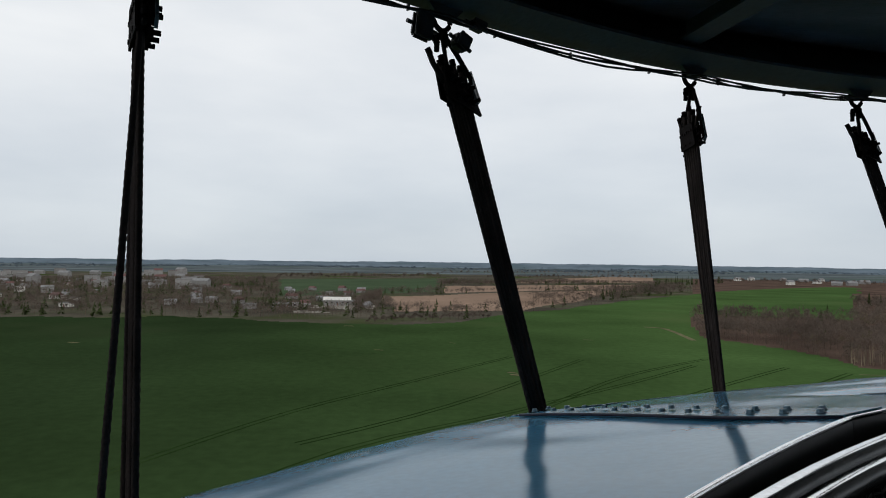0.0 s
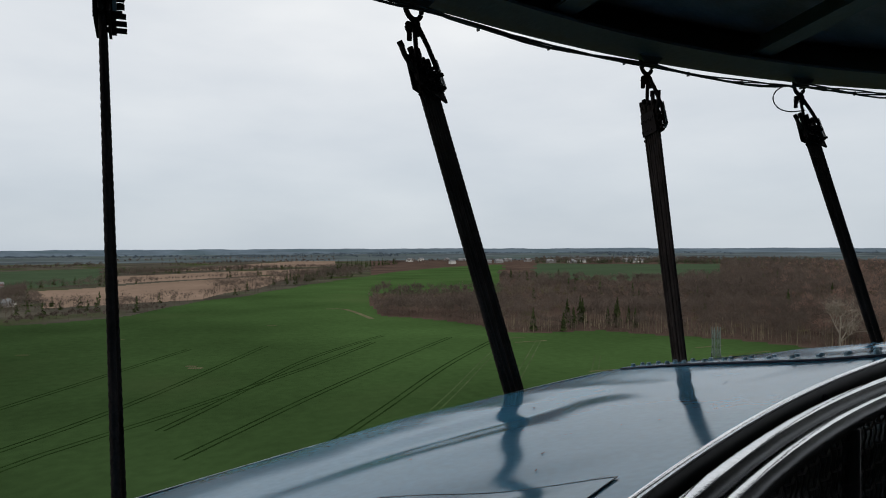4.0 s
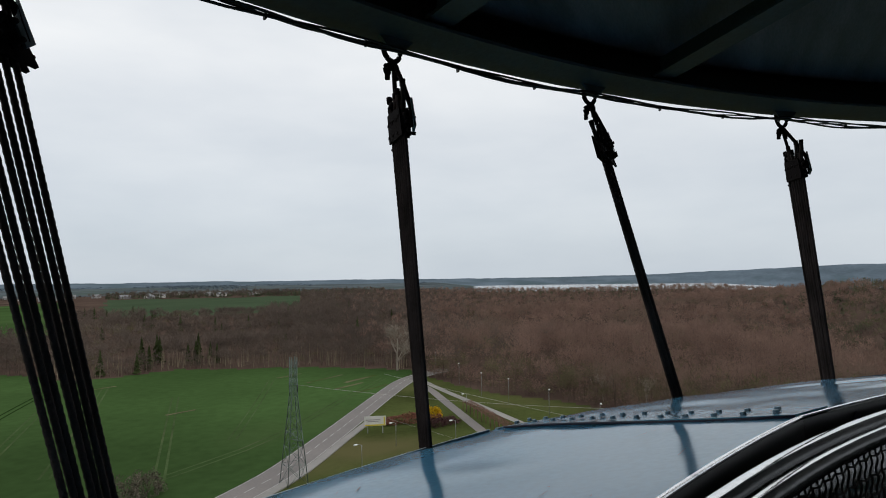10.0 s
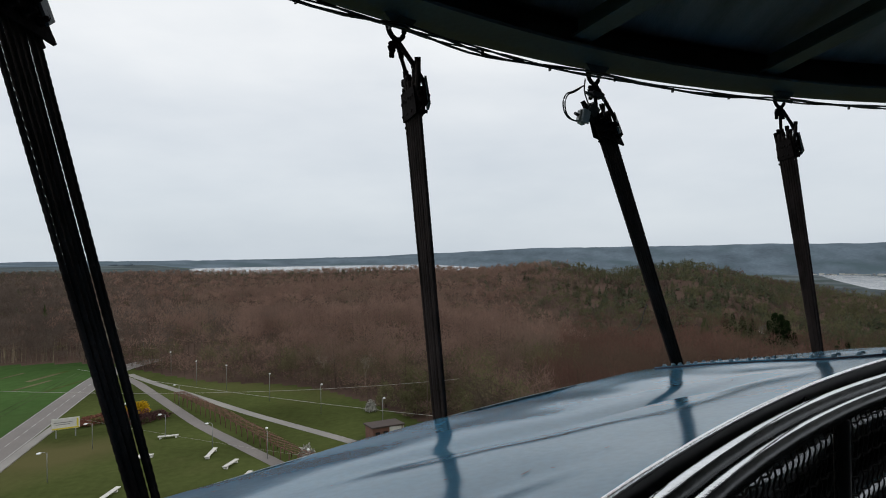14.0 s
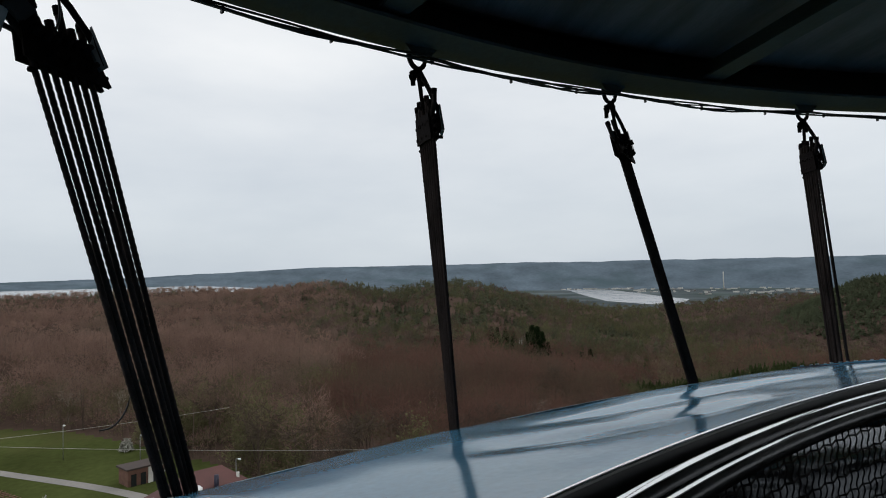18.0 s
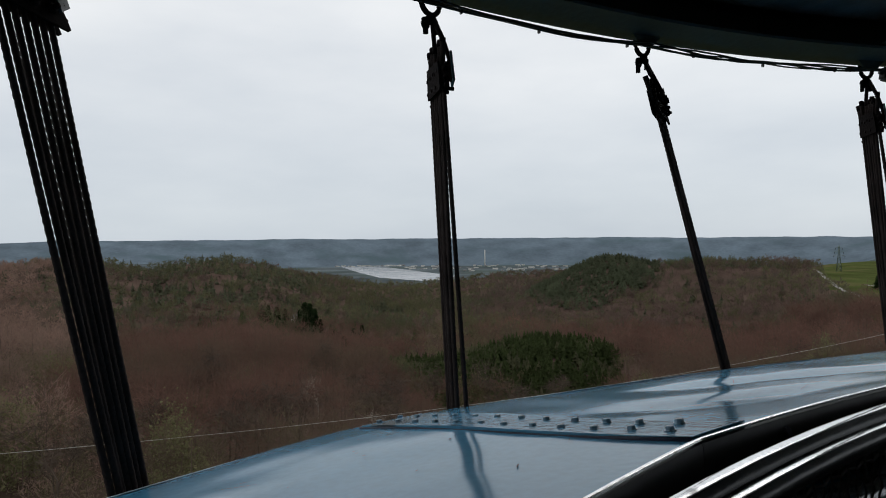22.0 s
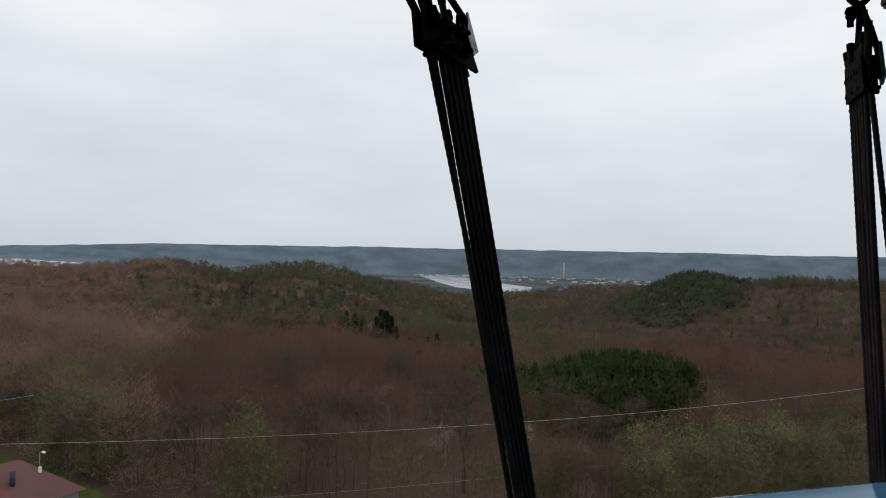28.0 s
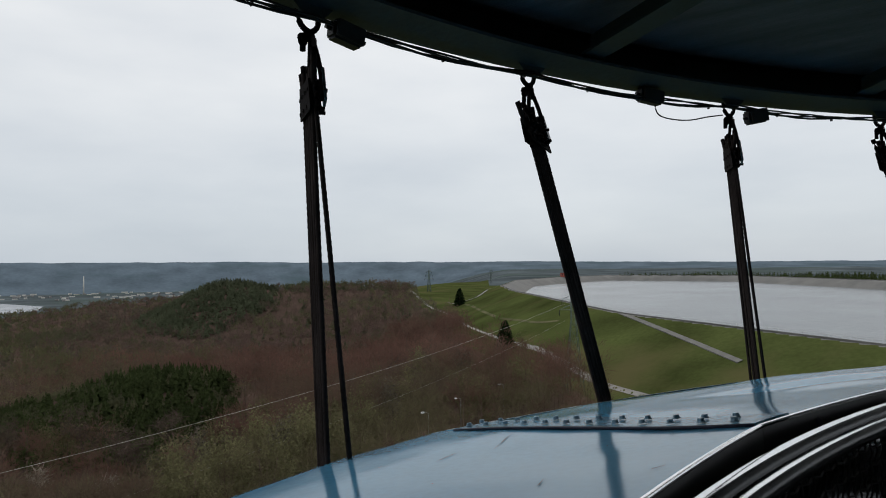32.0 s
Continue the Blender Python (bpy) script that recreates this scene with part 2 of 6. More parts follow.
def ring_sweep(name, profile, mat, az0=0.0, az1=360.0, step=1.5, parent=None, smooth=True, label="", wave=None, bend=None):
    """Sweep a closed profile of (r, z above the eye level) round the axis between two azimuths."""
    full = abs(az1 - az0) >= 359.9
    n = max(2, int(round(abs(az1 - az0) / step)))
    verts, faces = [], []
    cols = n if full else n + 1
    k = len(profile)
    for i in range(cols):
        az = az0 + (az1 - az0) * i / n
        for r, z in profile:
            dz = wave(az, r) if wave else 0
            verts.append(polar(az, bend(az, r) if bend else r, EYE_Z + z + dz))
    for i in range(n):
        j = (i + 1) % cols
        for a in range(k):
            b = (a + 1) % k
            faces.append((i * k + a, i * k + b, j * k + b, j * k + a))
    if not full:
        faces.append(tuple(range(k)))
        faces.append(tuple((cols - 1) * k + a for a in range(k))[::-1])
    ob = mesh_object(name, verts, faces, mat, parent, smooth, label)
    if smooth:
        ob.data.set_sharp_from_angle(angle=radians(35))
    return ob


# ---- the deck: floor, parapet, rails, roof ----
deck_floor = tagged(ring_sweep("floor", [(0.55, -1.5), (3.42, -1.5), (3.42, -1.56), (0.55, -1.56)], M_FLOOR), kind="structure",
                    label="dark steel plate floor of the round gallery", category="floor")
# assumed, unseen core; widened to keep the far sky out of rail reflections
column = tagged(ring_sweep("wall_core", [(0.95, -1.56), (1.05, -1.56), (1.05, 0.98), (0.95, 0.98)], M_STEEL), kind="structure",
                label="assumed dark round core wall of the tower, widened to block the far sky", category="wall")
shaft = tagged(ring_sweep("wall_shaft", [(0.9, -37.5), (1.1, -37.5), (1.1, -1.57), (0.9, -1.57)], M_SHAFT, step=10), kind="structure",
               label="pale steel shaft carrying the gallery", category="wall")
# the parapet wall leans outwards and its thin sheet bulges in long soft waves
wl_v, wl_f = [], []
WL_N, WL_K = 240, 41
for i in range(WL_N):
    az = -1.5 * i
    for k in range(WL_K):
        f = k / (WL_K - 1)
        z = -1.49 + 1.09 * f
        bulge = 0.030 * math.sin(2 * math.pi * z / 0.38 + 1.3 * math.sin(radians(az) * 6.0) + 0.5 * math.sin(radians(az) * 17)) * (0.55 + 0.45 * math.sin(radians(az) * 9 + z * 2))
        wl_v.append(polar(az, 2.975 + 0.275 * f + bulge * min(1, 8 * f, 8 * (1 - f)), EYE_Z + z))
for i in range(WL_N):
    j = (i + 1) % WL_N
    wl_f += [(i * WL_K + k, i * WL_K + k + 1, j * WL_K + k + 1, j * WL_K + k) for k in range(WL_K - 1)]
wall_low = mesh_object("wall_parapet", wl_v, wl_f, M_BRIGHT, None, True)
wall_low.modifiers.new("thickness", "SOLIDIFY").thickness = 0.004
tagged(wall_low, "bare bulging steel sheet wall of the parapet", "wall", kind="structure")

JOINTS = [33.3, 4.4, -25.5, -56.6, -86.9, -117.6, -147.6, -177.4, -207.0, -237.0, -267.0, -297.0]
# inner and outer rim of the skirt, rails and hooks: radius and height over the eye level
R_IN, Z_IN = 2.876, -0.197
R_OUT, Z_OUT = 3.492, -0.316
R_RAIL1, Z_RAIL1 = 2.8423, -0.2159
R_RAIL2, Z_RAIL2 = 2.8250, -0.2266
R_HOOK, Z_HOOK = 3.677, 0.480
SPAN = R_OUT - R_IN
DROP = Z_OUT - Z_IN
SKIRT = [(R_IN + SPAN * f, Z_IN + DROP * g) for f, g in ((0.0, 0.0), (0.11, 0.12), (0.22, 0.235), (0.34, 0.345), (0.46, 0.45), (0.58, 0.56), (0.70, 0.675), (0.82, 0.80),
                                                       (0.92, 0.91), (0.985, 0.985))]
SKIRT += [(R_OUT, Z_OUT - 0.008), (R_OUT - 0.002, Z_OUT - 0.04), (R_OUT - 0.007, Z_OUT - 0.04), (R_OUT - 0.006, Z_OUT - 0.012), (R_OUT - 0.03, Z_OUT - 0.002),
          (R_IN + 0.5 * SPAN, Z_IN + 0.5 * DROP - 0.008), (R_IN, Z_IN - 0.008)]


def bowed(az, r):
    """The panels are nearly straight between their joints, so the rim is a soft twelve-sided figure."""
    az = (az - JOINTS[0]) % -360 + JOINTS[0]
    for a, b in zip(JOINTS, JOINTS[1:] + [JOINTS[0] - 360]):
        if b <= az <= a:
            k = (2 * (a - az) / (a - b) - 1) ** 2
            f = min(1.0, max(0.0, (r - R_IN) / SPAN))
            return r + (-0.008 + 0.026 * k) * (1 - f) + (-0.027 + 0.049 * k) * f
    return r


# long shallow creases pressed into the sheets: azimuth and radius of both ends, depth, half width
CREASES = [(25.5, 3.13, 19.0, 2.90, 0.012, 0.050), (21.5, 3.27, 13.0, 3.22, 0.008, 0.050), (-3.0, 3.13, -13.0, 2.87, 0.0135, 0.052), (1.5, 2.99, -4.5, 2.88, 0.011, 0.046),
           (-38.5, 3.22, -51.0, 2.99, 0.0135, 0.052), (-35.0, 3.02, -40.0, 2.95, 0.008, 0.046), (-69.5, 3.25, -82.0, 3.16, 0.012, 0.054), (-64.5, 3.11, -72.5, 2.97, 0.011, 0.048),
           (-91.0, 3.09, -97.0, 2.92, 0.0135, 0.050), (-95.5, 3.26, -103.0, 3.02, 0.0135, 0.054), (-126.0, 3.22, -138.0, 3.02, 0.011, 0.054), (-157.0, 3.2, -168.0, 3.0, 0.012, 0.052),
           (-189.0, 3.2, -199.0, 3.0, 0.012, 0.052)]


def dents(az, r):
    w = 0.0022 * math.sin(radians(az) * 14 + r * 3) + 0.0014 * math.sin(radians(az) * 31 + 5 * r + 1.3)
    w += 0.0030 * noise.noise(Vector((az * 0.35, r * 6, 2.0)))
    for a0, r0, a1, r1, deep, half in CREASES:
        f = (az - a0) / (a1 - a0)
        if -0.3 < f < 1.3:
            f = min(1.0, max(0.0, (f + 0.3) / 1.6))
            u = (r - (r0 + (r1 - r0) * (f * 1.6 - 0.3))) / (half * (0.7 + 0.6 * f))
            w -= 0.8 * deep * math.sin(math.pi * f) ** 1.5 * math.exp(-u * u)
    return w * min(1.0, max(0.0, (r - R_IN) * 6))


# the same profile with more rings across, for the wide panels
PROFILE = [(r0 + (r1 - r0) * i / 5, z0 + (z1 - z0) * i / 5) for (r0, z0), (r1, z1) in zip(SKIRT[:9], SKIRT[1:10]) for i in range(5)] + SKIRT[9:]
parapet = thing("parapet_skirt", "light blue gloss painted steel skirt round the gallery, bolted panels", "parapet", kind="structure")
bolt_bm = cyl_bm(0.0064, 0.0014, 12)
cyl_bm(0.0050, 0.0042, 6, at=(0, 0, 0.0014), bm=bolt_bm)
bmesh.ops.bevel(bolt_bm, geom=[e for e in bolt_bm.edges if min(v.co.z for v in e.verts) > 0.0048], offset=0.0009, segments=1, affect="EDGES")
bolt_mesh = bpy.data.meshes.new("bolt")
bolt_bm.to_mesh(bolt_mesh)
bolt_bm.free()
bolt_mesh.materials.append(material("painted_bolt_head", (0.21, 0.34, 0.43), 0.28, 0, 0.3, 40, 300, 0.2, (0.07, 0.075, 0.08), 0.6))


def skirt_z(r):
    for (r0, z0), (r1, z1) in zip(SKIRT, SKIRT[1:10]):
        if r0 <= r <= r1:
            return z0 + (z1 - z0) * (r - r0) / (r1 - r0)
    return Z_OUT


rng = random.Random(4)
PANELS = list(zip(JOINTS, JOINTS[1:] + [JOINTS[0] - 360]))
for j, nj in PANELS:
    panel = ring_sweep("panel", PROFILE, M_BLUE, j - 0.06, nj + 0.06, 0.6, parapet, wave=dents, bend=bowed)
    # the overlapping flange with its two staggered rows of bolts
    flange = [(r, z + 0.0045) for r, z in SKIRT[:9]] + [(r, z + 0.0005) for r, z in SKIRT[8::-1]]
    strip = ring_sweep("flange", flange, M_FLANGE, j + 0.1, j - 1.75, 0.4, panel, wave=dents, bend=bowed, label="blue flange strip over the panel joint")
    tube("joint_gap", [polar(j + 0.13, bowed(j, r), EYE_Z + z + 0.0015) for r, z in SKIRT[:9]], 0.0026, M_CHIP, panel, 5, label="dark open joint line")
    for row in range(2):
        for i in range(12):
            r = R_IN + 0.040 + i * (SPAN - 0.095) / 11 + (0.02 if row else 0.0)
            az = j - (0.42 if row == 0 else 1.28) + rng.uniform(-0.04, 0.04)
            tilt = Matrix.Rotation(radians(az), 4, "Z") @ Matrix.Rotation(-math.atan(0.19), 4, "X") @ Matrix.Rotation(rng.random() * 6, 4, "Z")
            share("bolt", bolt_mesh, panel, Matrix.Translation(polar(az, bowed(az, r), EYE_Z + skirt_z(r) + 0.0045)) @ tilt)
    # rolled edge worn to the metal
    ring_sweep("worn_edge", [(R_OUT - 0.013, Z_OUT + 0.0029), (R_OUT - 0.004, Z_OUT + 0.0008), (R_OUT + 0.0015, Z_OUT - 0.006), (R_OUT + 0.002, Z_OUT - 0.016), (R_OUT + 0.001, Z_OUT - 0.042), (R_OUT - 0.001, Z_OUT - 0.044), (R_OUT - 0.007, Z_OUT - 0.006)], M_BLUE_EDGE, j - 0.2, nj + 0.2, 1.2, panel, bend=bowed,
               label="pale worn edge of the blue panel")
# a repair sheet glued flat on one panel, with a dark seam
M_PATCH = material("faded_repair_sheet", (0.15, 0.36, 0.52), 0.12, 0, 0.12, 6, 90, 0.1, (0.22, 0.38, 0.46), 0.58, bump_scale=5, bump_dist=0.004)
for corners in (((25.8, 3.065), (22.2, 3.105), (20.6, 2.91), (25.2, 2.895)),):
    vs, fs, n = [], [], 14
    for i in range(n + 1):
        for k in range(n + 1):
            (a0, r0), (a1, r1), (a2, r2), (a3, r3) = corners
            f, g = i / n, k / n
            az = (a0 * (1 - f) + a1 * f) * (1 - g) + (a3 * (1 - f) + a2 * f) * g
            r = (r0 * (1 - f) + r1 * f) * (1 - g) + (r3 * (1 - f) + r2 * f) * g
            vs.append(polar(az, bowed(az, r), EYE_Z + skirt_z(r) + dents(az, r) + 0.0014))
    for i in range(n):
        for k in range(n):
            a = i * (n + 1) + k
            fs.append((a, a + 1, a + n + 2, a + n + 1))
    patch = mesh_object("repair_sheet", vs, fs, M_PATCH, parapet, True, "pale repair sheet with a dark seam")
    rim = [vs[k] for k in range(n + 1)] + [vs[i * (n + 1) + n] for i in range(1, n + 1)] + [vs[n * (n + 1) + k] for k in range(n - 1, -1, -1)] + [vs[i * (n + 1)] for i in range(n - 1, 0, -1)]
    tube("seam", rim, 0.0005, M_BLUE_EDGE, patch, 4, True)
# paint chips and scratches lying on the panels
chips_v, chips_f = [], []
for k in range(620):
    az, r = rng.uniform(40, -200), rng.uniform(R_IN + 0.04, R_OUT - 0.05)
    if rng.random() < 0.35:
        r = rng.uniform(R_OUT - 0.08, R_OUT - 0.012)
    ln, wd = (rng.uniform(0.0015, 0.005), rng.uniform(0.0006, 0.0022)) if rng.random() < 0.8 else (rng.uniform(0.008, 0.034), rng.uniform(0.0005, 0.0011))
    turn = rng.uniform(-0.9, 0.9)
    c = polar(az, r, 0)
    t = Vector((math.cos(radians(az) + turn), math.sin(radians(az) + turn), 0))
    s = Vector((-t.y, t.x, 0))
    base = len(chips_v)
    m = 10
    for q in range(m):
        w = 2 * math.pi * q / m
        k2 = rng.uniform(0.35, 1.3)
        p = c + t * (ln * k2 * math.cos(w)) + s * (wd * k2 * math.sin(w))
        rr, az_p = math.hypot(p.x, p.y), az + math.degrees(((p - c) @ Vector((math.cos(radians(az)), math.sin(radians(az)), 0))) / r)
        chips_v.append(polar(az_p, bowed(az_p, rr), EYE_Z + skirt_z(rr) + dents(az_p, rr) + 0.0010))
    chips_f.append(tuple(range(base, base + m)))
# a few long scratches and a black scuff, each a thin ragged sliver
def sliver(ends, wide):
    (a0, r0), (a1, r1) = ends
    base, m = len(chips_v), 6
    for sgn in (-1, 1):
        for q in range(m + 1):
            f = q / m if sgn < 0 else 1 - q / m
            az, r = a0 + (a1 - a0) * f, r0 + (r1 - r0) * f
            w = wide * (0.25 + math.sin(math.pi * f)) * rng.uniform(0.3, 1.2)
            across = Vector((-(r1 - r0), radians(a1 - a0) * r)).normalized() * w * sgn
            az, r = az + math.degrees(across.x / r), r + across.y
            chips_v.append(polar(az, bowed(az, r), EYE_Z + skirt_z(r) + dents(az, r) + 0.0011))
    chips_f.append(tuple(range(base, base + 2 * m + 2)))


for ends, wide in ((((-75.5, 3.079), (-75.7, 3.060)), 0.0010), (((-75.7, 3.062), (-76.2, 3.073)), 0.0009), (((-75.6, 3.060), (-75.3, 3.013)), 0.0008), (((-75.3, 3.011), (-75.1, 2.981)), 0.0014),
                   (((-75.0, 2.972), (-74.6, 2.945)), 0.0013), (((-74.3, 2.930), (-74.1, 2.918)), 0.0011), (((-74.9, 2.990), (-74.7, 2.978)), 0.0008), (((-73.0, 2.987), (-73.4, 2.950)), 0.0050),
                   (((-72.9, 2.982), (-73.0, 2.962)), 0.0030), (((-84.5, 3.000), (-84.2, 2.990)), 0.0010), (((-33.0, 2.957), (-33.9, 2.951)), 0.0008), (((-32.1, 2.935), (-32.1, 2.921)), 0.0010),
                   (((-33.0, 2.900), (-33.3, 2.888)), 0.0016), (((-33.6, 2.930), (-33.6, 2.922)), 0.0010), (((-113.1, 3.247), (-114.2, 3.259)), 0.0011), (((-114.7, 3.207), (-117.0, 3.270)), 0.0009),
                   (((-112.8, 2.911), (-113.2, 2.902)), 0.0010), (((-97.4, 3.402), (-97.8, 3.404)), 0.0014), (((-97.1, 3.352), (-98.3, 3.381)), 0.0016)):
    sliver(ends, wide)
tagged(mesh_object("paint_chips", chips_v, chips_f, M_CHIP, parapet), label="dark chips in the blue paint", kind="stuff")

# grey edge strip between panels and rails, in sections that kink slightly at the joints
edge = thing("edge_strip", "grey rubber edge strip along the inner rim of the parapet", "edge strip", kind="structure")
for j, nj in PANELS:
    ring_sweep("strip_section", [(R_IN + dr, Z_IN + dz) for dr, dz in ((-0.001, -0.002), (0.003, -0.012), (0.000, -0.036), (-0.007, -0.042), (-0.0095, -0.037),
                                                                       (-0.0092, -0.02), (-0.0085, -0.006), (-0.007, -0.002))], M_STRIP, j - 0.01, nj + 0.01, 1.0, edge, bend=bowed)
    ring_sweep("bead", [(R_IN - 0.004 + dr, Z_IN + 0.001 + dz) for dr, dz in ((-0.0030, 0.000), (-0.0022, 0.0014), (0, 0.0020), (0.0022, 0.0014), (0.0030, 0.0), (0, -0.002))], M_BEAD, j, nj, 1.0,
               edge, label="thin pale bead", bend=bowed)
    for k in range(3):
        az = j - 3 - 9.5 * k
        rot = Matrix.Rotation(radians(az), 4, "Z")
        part("screw", cyl_bm(0.006, 0.006, 8, rot=Matrix.Rotation(radians(60), 4, "X")), M_CHIP, edge).matrix_basis = Matrix.Translation(
            polar(az, bowed(az, R_IN) - 0.008, EYE_Z + Z_IN - 0.018)) @ rot

rail = thing("handrail", "double tube steel handrail over crimped wire mesh", "railing")


RAIL_R = 0.0118


def circle(r, z, step=2.0):
    return [polar(-a * step, r, EYE_Z + z) for a in range(int(360 / step))]


for rr, zz in ((R_RAIL1, Z_RAIL1), (R_RAIL2, Z_RAIL2)):
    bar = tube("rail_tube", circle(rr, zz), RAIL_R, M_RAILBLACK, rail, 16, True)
    # polished strip added along the tube's top to make its sky highlight
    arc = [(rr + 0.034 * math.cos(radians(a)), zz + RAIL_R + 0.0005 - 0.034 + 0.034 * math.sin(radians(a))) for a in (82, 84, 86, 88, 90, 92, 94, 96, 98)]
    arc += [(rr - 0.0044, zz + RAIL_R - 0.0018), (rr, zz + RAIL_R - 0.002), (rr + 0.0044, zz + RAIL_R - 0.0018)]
    ring_sweep("worn_strip", arc, M_RAIL, parent=bar, label="bright scuffed steel strip added as the black rail's sky highlight")
tube("bottom_rail", circle(R_RAIL2, -1.40), 0.018, M_POST, rail, 8, True)
tube("middle_rail", circle(R_RAIL2, -0.80), 0.014, M_POST, rail, 8, True)
for k in range(24):
    az = -3.0 - 15 * k
    tube("post", [polar(az, R_RAIL2, DECK_Z), polar(az, R_RAIL2, EYE_Z + Z_RAIL2 - 0.01)], 0.011, M_POST, rail, 8)
    tube("rail_link", [polar(az, R_RAIL2, EYE_Z + Z_RAIL2 - 0.012), polar(az, R_RAIL1, EYE_Z + Z_RAIL1 - 0.012)], 0.008, M_RAIL, rail, 6)
# the crimped mesh: wavy wires both ways
wv, wf = [], []


def add_wire(points, r):
    v, f = tube_mesh(points, r, 4)
    o = len(wv)
    wv.extend(v)
    wf.extend(tuple(i + o for i in q) for q in f)


NW = 880
for k in range(NW):
    az = 40 - 360.0 * k / NW
    if az < -178:
        continue
    add_wire([polar(az + 0.022 * math.sin(math.pi * i / 3), R_RAIL2 + 0.0010 * math.sin(math.pi * i / 3), EYE_Z + Z_RAIL2 - 0.010 - 0.00433 * i) for i in range(66)], 0.0014)
for i in range(11):
    z = Z_RAIL2 - 0.022 - 0.026 * i
    add_wire([polar(40 - 0.409 * k, R_RAIL2 + (0.0018 if k % 2 else -0.0018), EYE_Z + z + (0.0008 if k % 2 else -0.0008)) for k in range(533)], 0.0014)
mesh_wire = mesh_object("wire_mesh", wv, wf, M_WIRE, rail, False, "black crimped wire mesh")
tagged(mesh_wire, kind="stuff")

# roof: ring beam, rafters, boarding, outer sheet
def roof_z(r):
    return 0.60 + (3.7 - r) * 0.16


ceiling = tagged(ring_sweep("ceiling", [(0.5, roof_z(0.5) + 0.05), (3.66, roof_z(3.66) + 0.05), (3.66, roof_z(3.66) + 0.07), (0.5, roof_z(0.5) + 0.07)], M_SOFFIT, step=3),
                 label="dark boarded underside of the round roof", category="ceiling", kind="structure")
roof = tagged(ring_sweep("roof", [(0.4, 1.20), (3.80, 0.70), (3.80, 0.72), (0.4, 1.24)], M_STEEL, step=3), label="dark steel roof sheet",
              category="roof", kind="structure")
ring_beam = thing("ring_beam", "grey blue steel ring beam at the roof edge", "beam", kind="structure")
ring_sweep("flange", [(3.59, 0.548), (3.69, 0.526), (3.693, 0.533), (3.59, 0.556)], M_BEAM, parent=ring_beam)
ring_sweep("web", [(3.685, 0.533), (3.693, 0.533), (3.80, 0.70), (3.79, 0.70)], M_STEEL, parent=ring_beam)
for k in range(12):
    for off in (5.2, -7.2):
        az = off - 30 * k
        rafter = thing("rafter", "grey blue steel rafter under the roof", "beam", "rafters of the roof")
        for name, w, lo, hi in (("flange", 0.075, 0.0, 0.008), ("web", 0.008, 0.008, 0.06)):
            vs = []
            for r in (0.55, 3.61):
                for dz in (lo, hi):
                    for s in (-1, 1):
                        c = polar(az, r, EYE_Z + roof_z(r) - 0.045 + dz)
                        t = Vector((math.cos(radians(az)), math.sin(radians(az)), 0))
                        vs.append(c + t * (s * w / 2))
            mesh_object(name, vs, [(0, 1, 5, 4), (2, 6, 7, 3), (0, 2, 3, 1), (4, 5, 7, 6), (0, 4, 6, 2), (1, 3, 7, 5)], M_BEAM, rafter)

# ---- rope bundles between roof edge and parapet ----
Z_ROW = 0.38
# outline of the clamp plates: across the row in half widths, and down along the ropes
CLAMP = ((-1.16, -0.006), (1.12, 0.002), (1.54, 0.070), (1.46, 0.073), (-1.34, 0.058))
CLAMP_SHORT = ((-0.88, 0.010), (1.02, 0.012), (1.18, 0.072), (1.12, 0.078), (-0.92, 0.080))


def twisted(p, q, r, pitch, seg=6):
    """Verts and faces of a laid rope: its outline swells with every strand."""
    n = max(2, int((q - p).length / (pitch / 2)))
    return tube_mesh([p.lerp(q, i / n) for i in range(n + 1)], [r * (1.07 if i % 2 else 0.94) for i in range(n + 1)], seg)


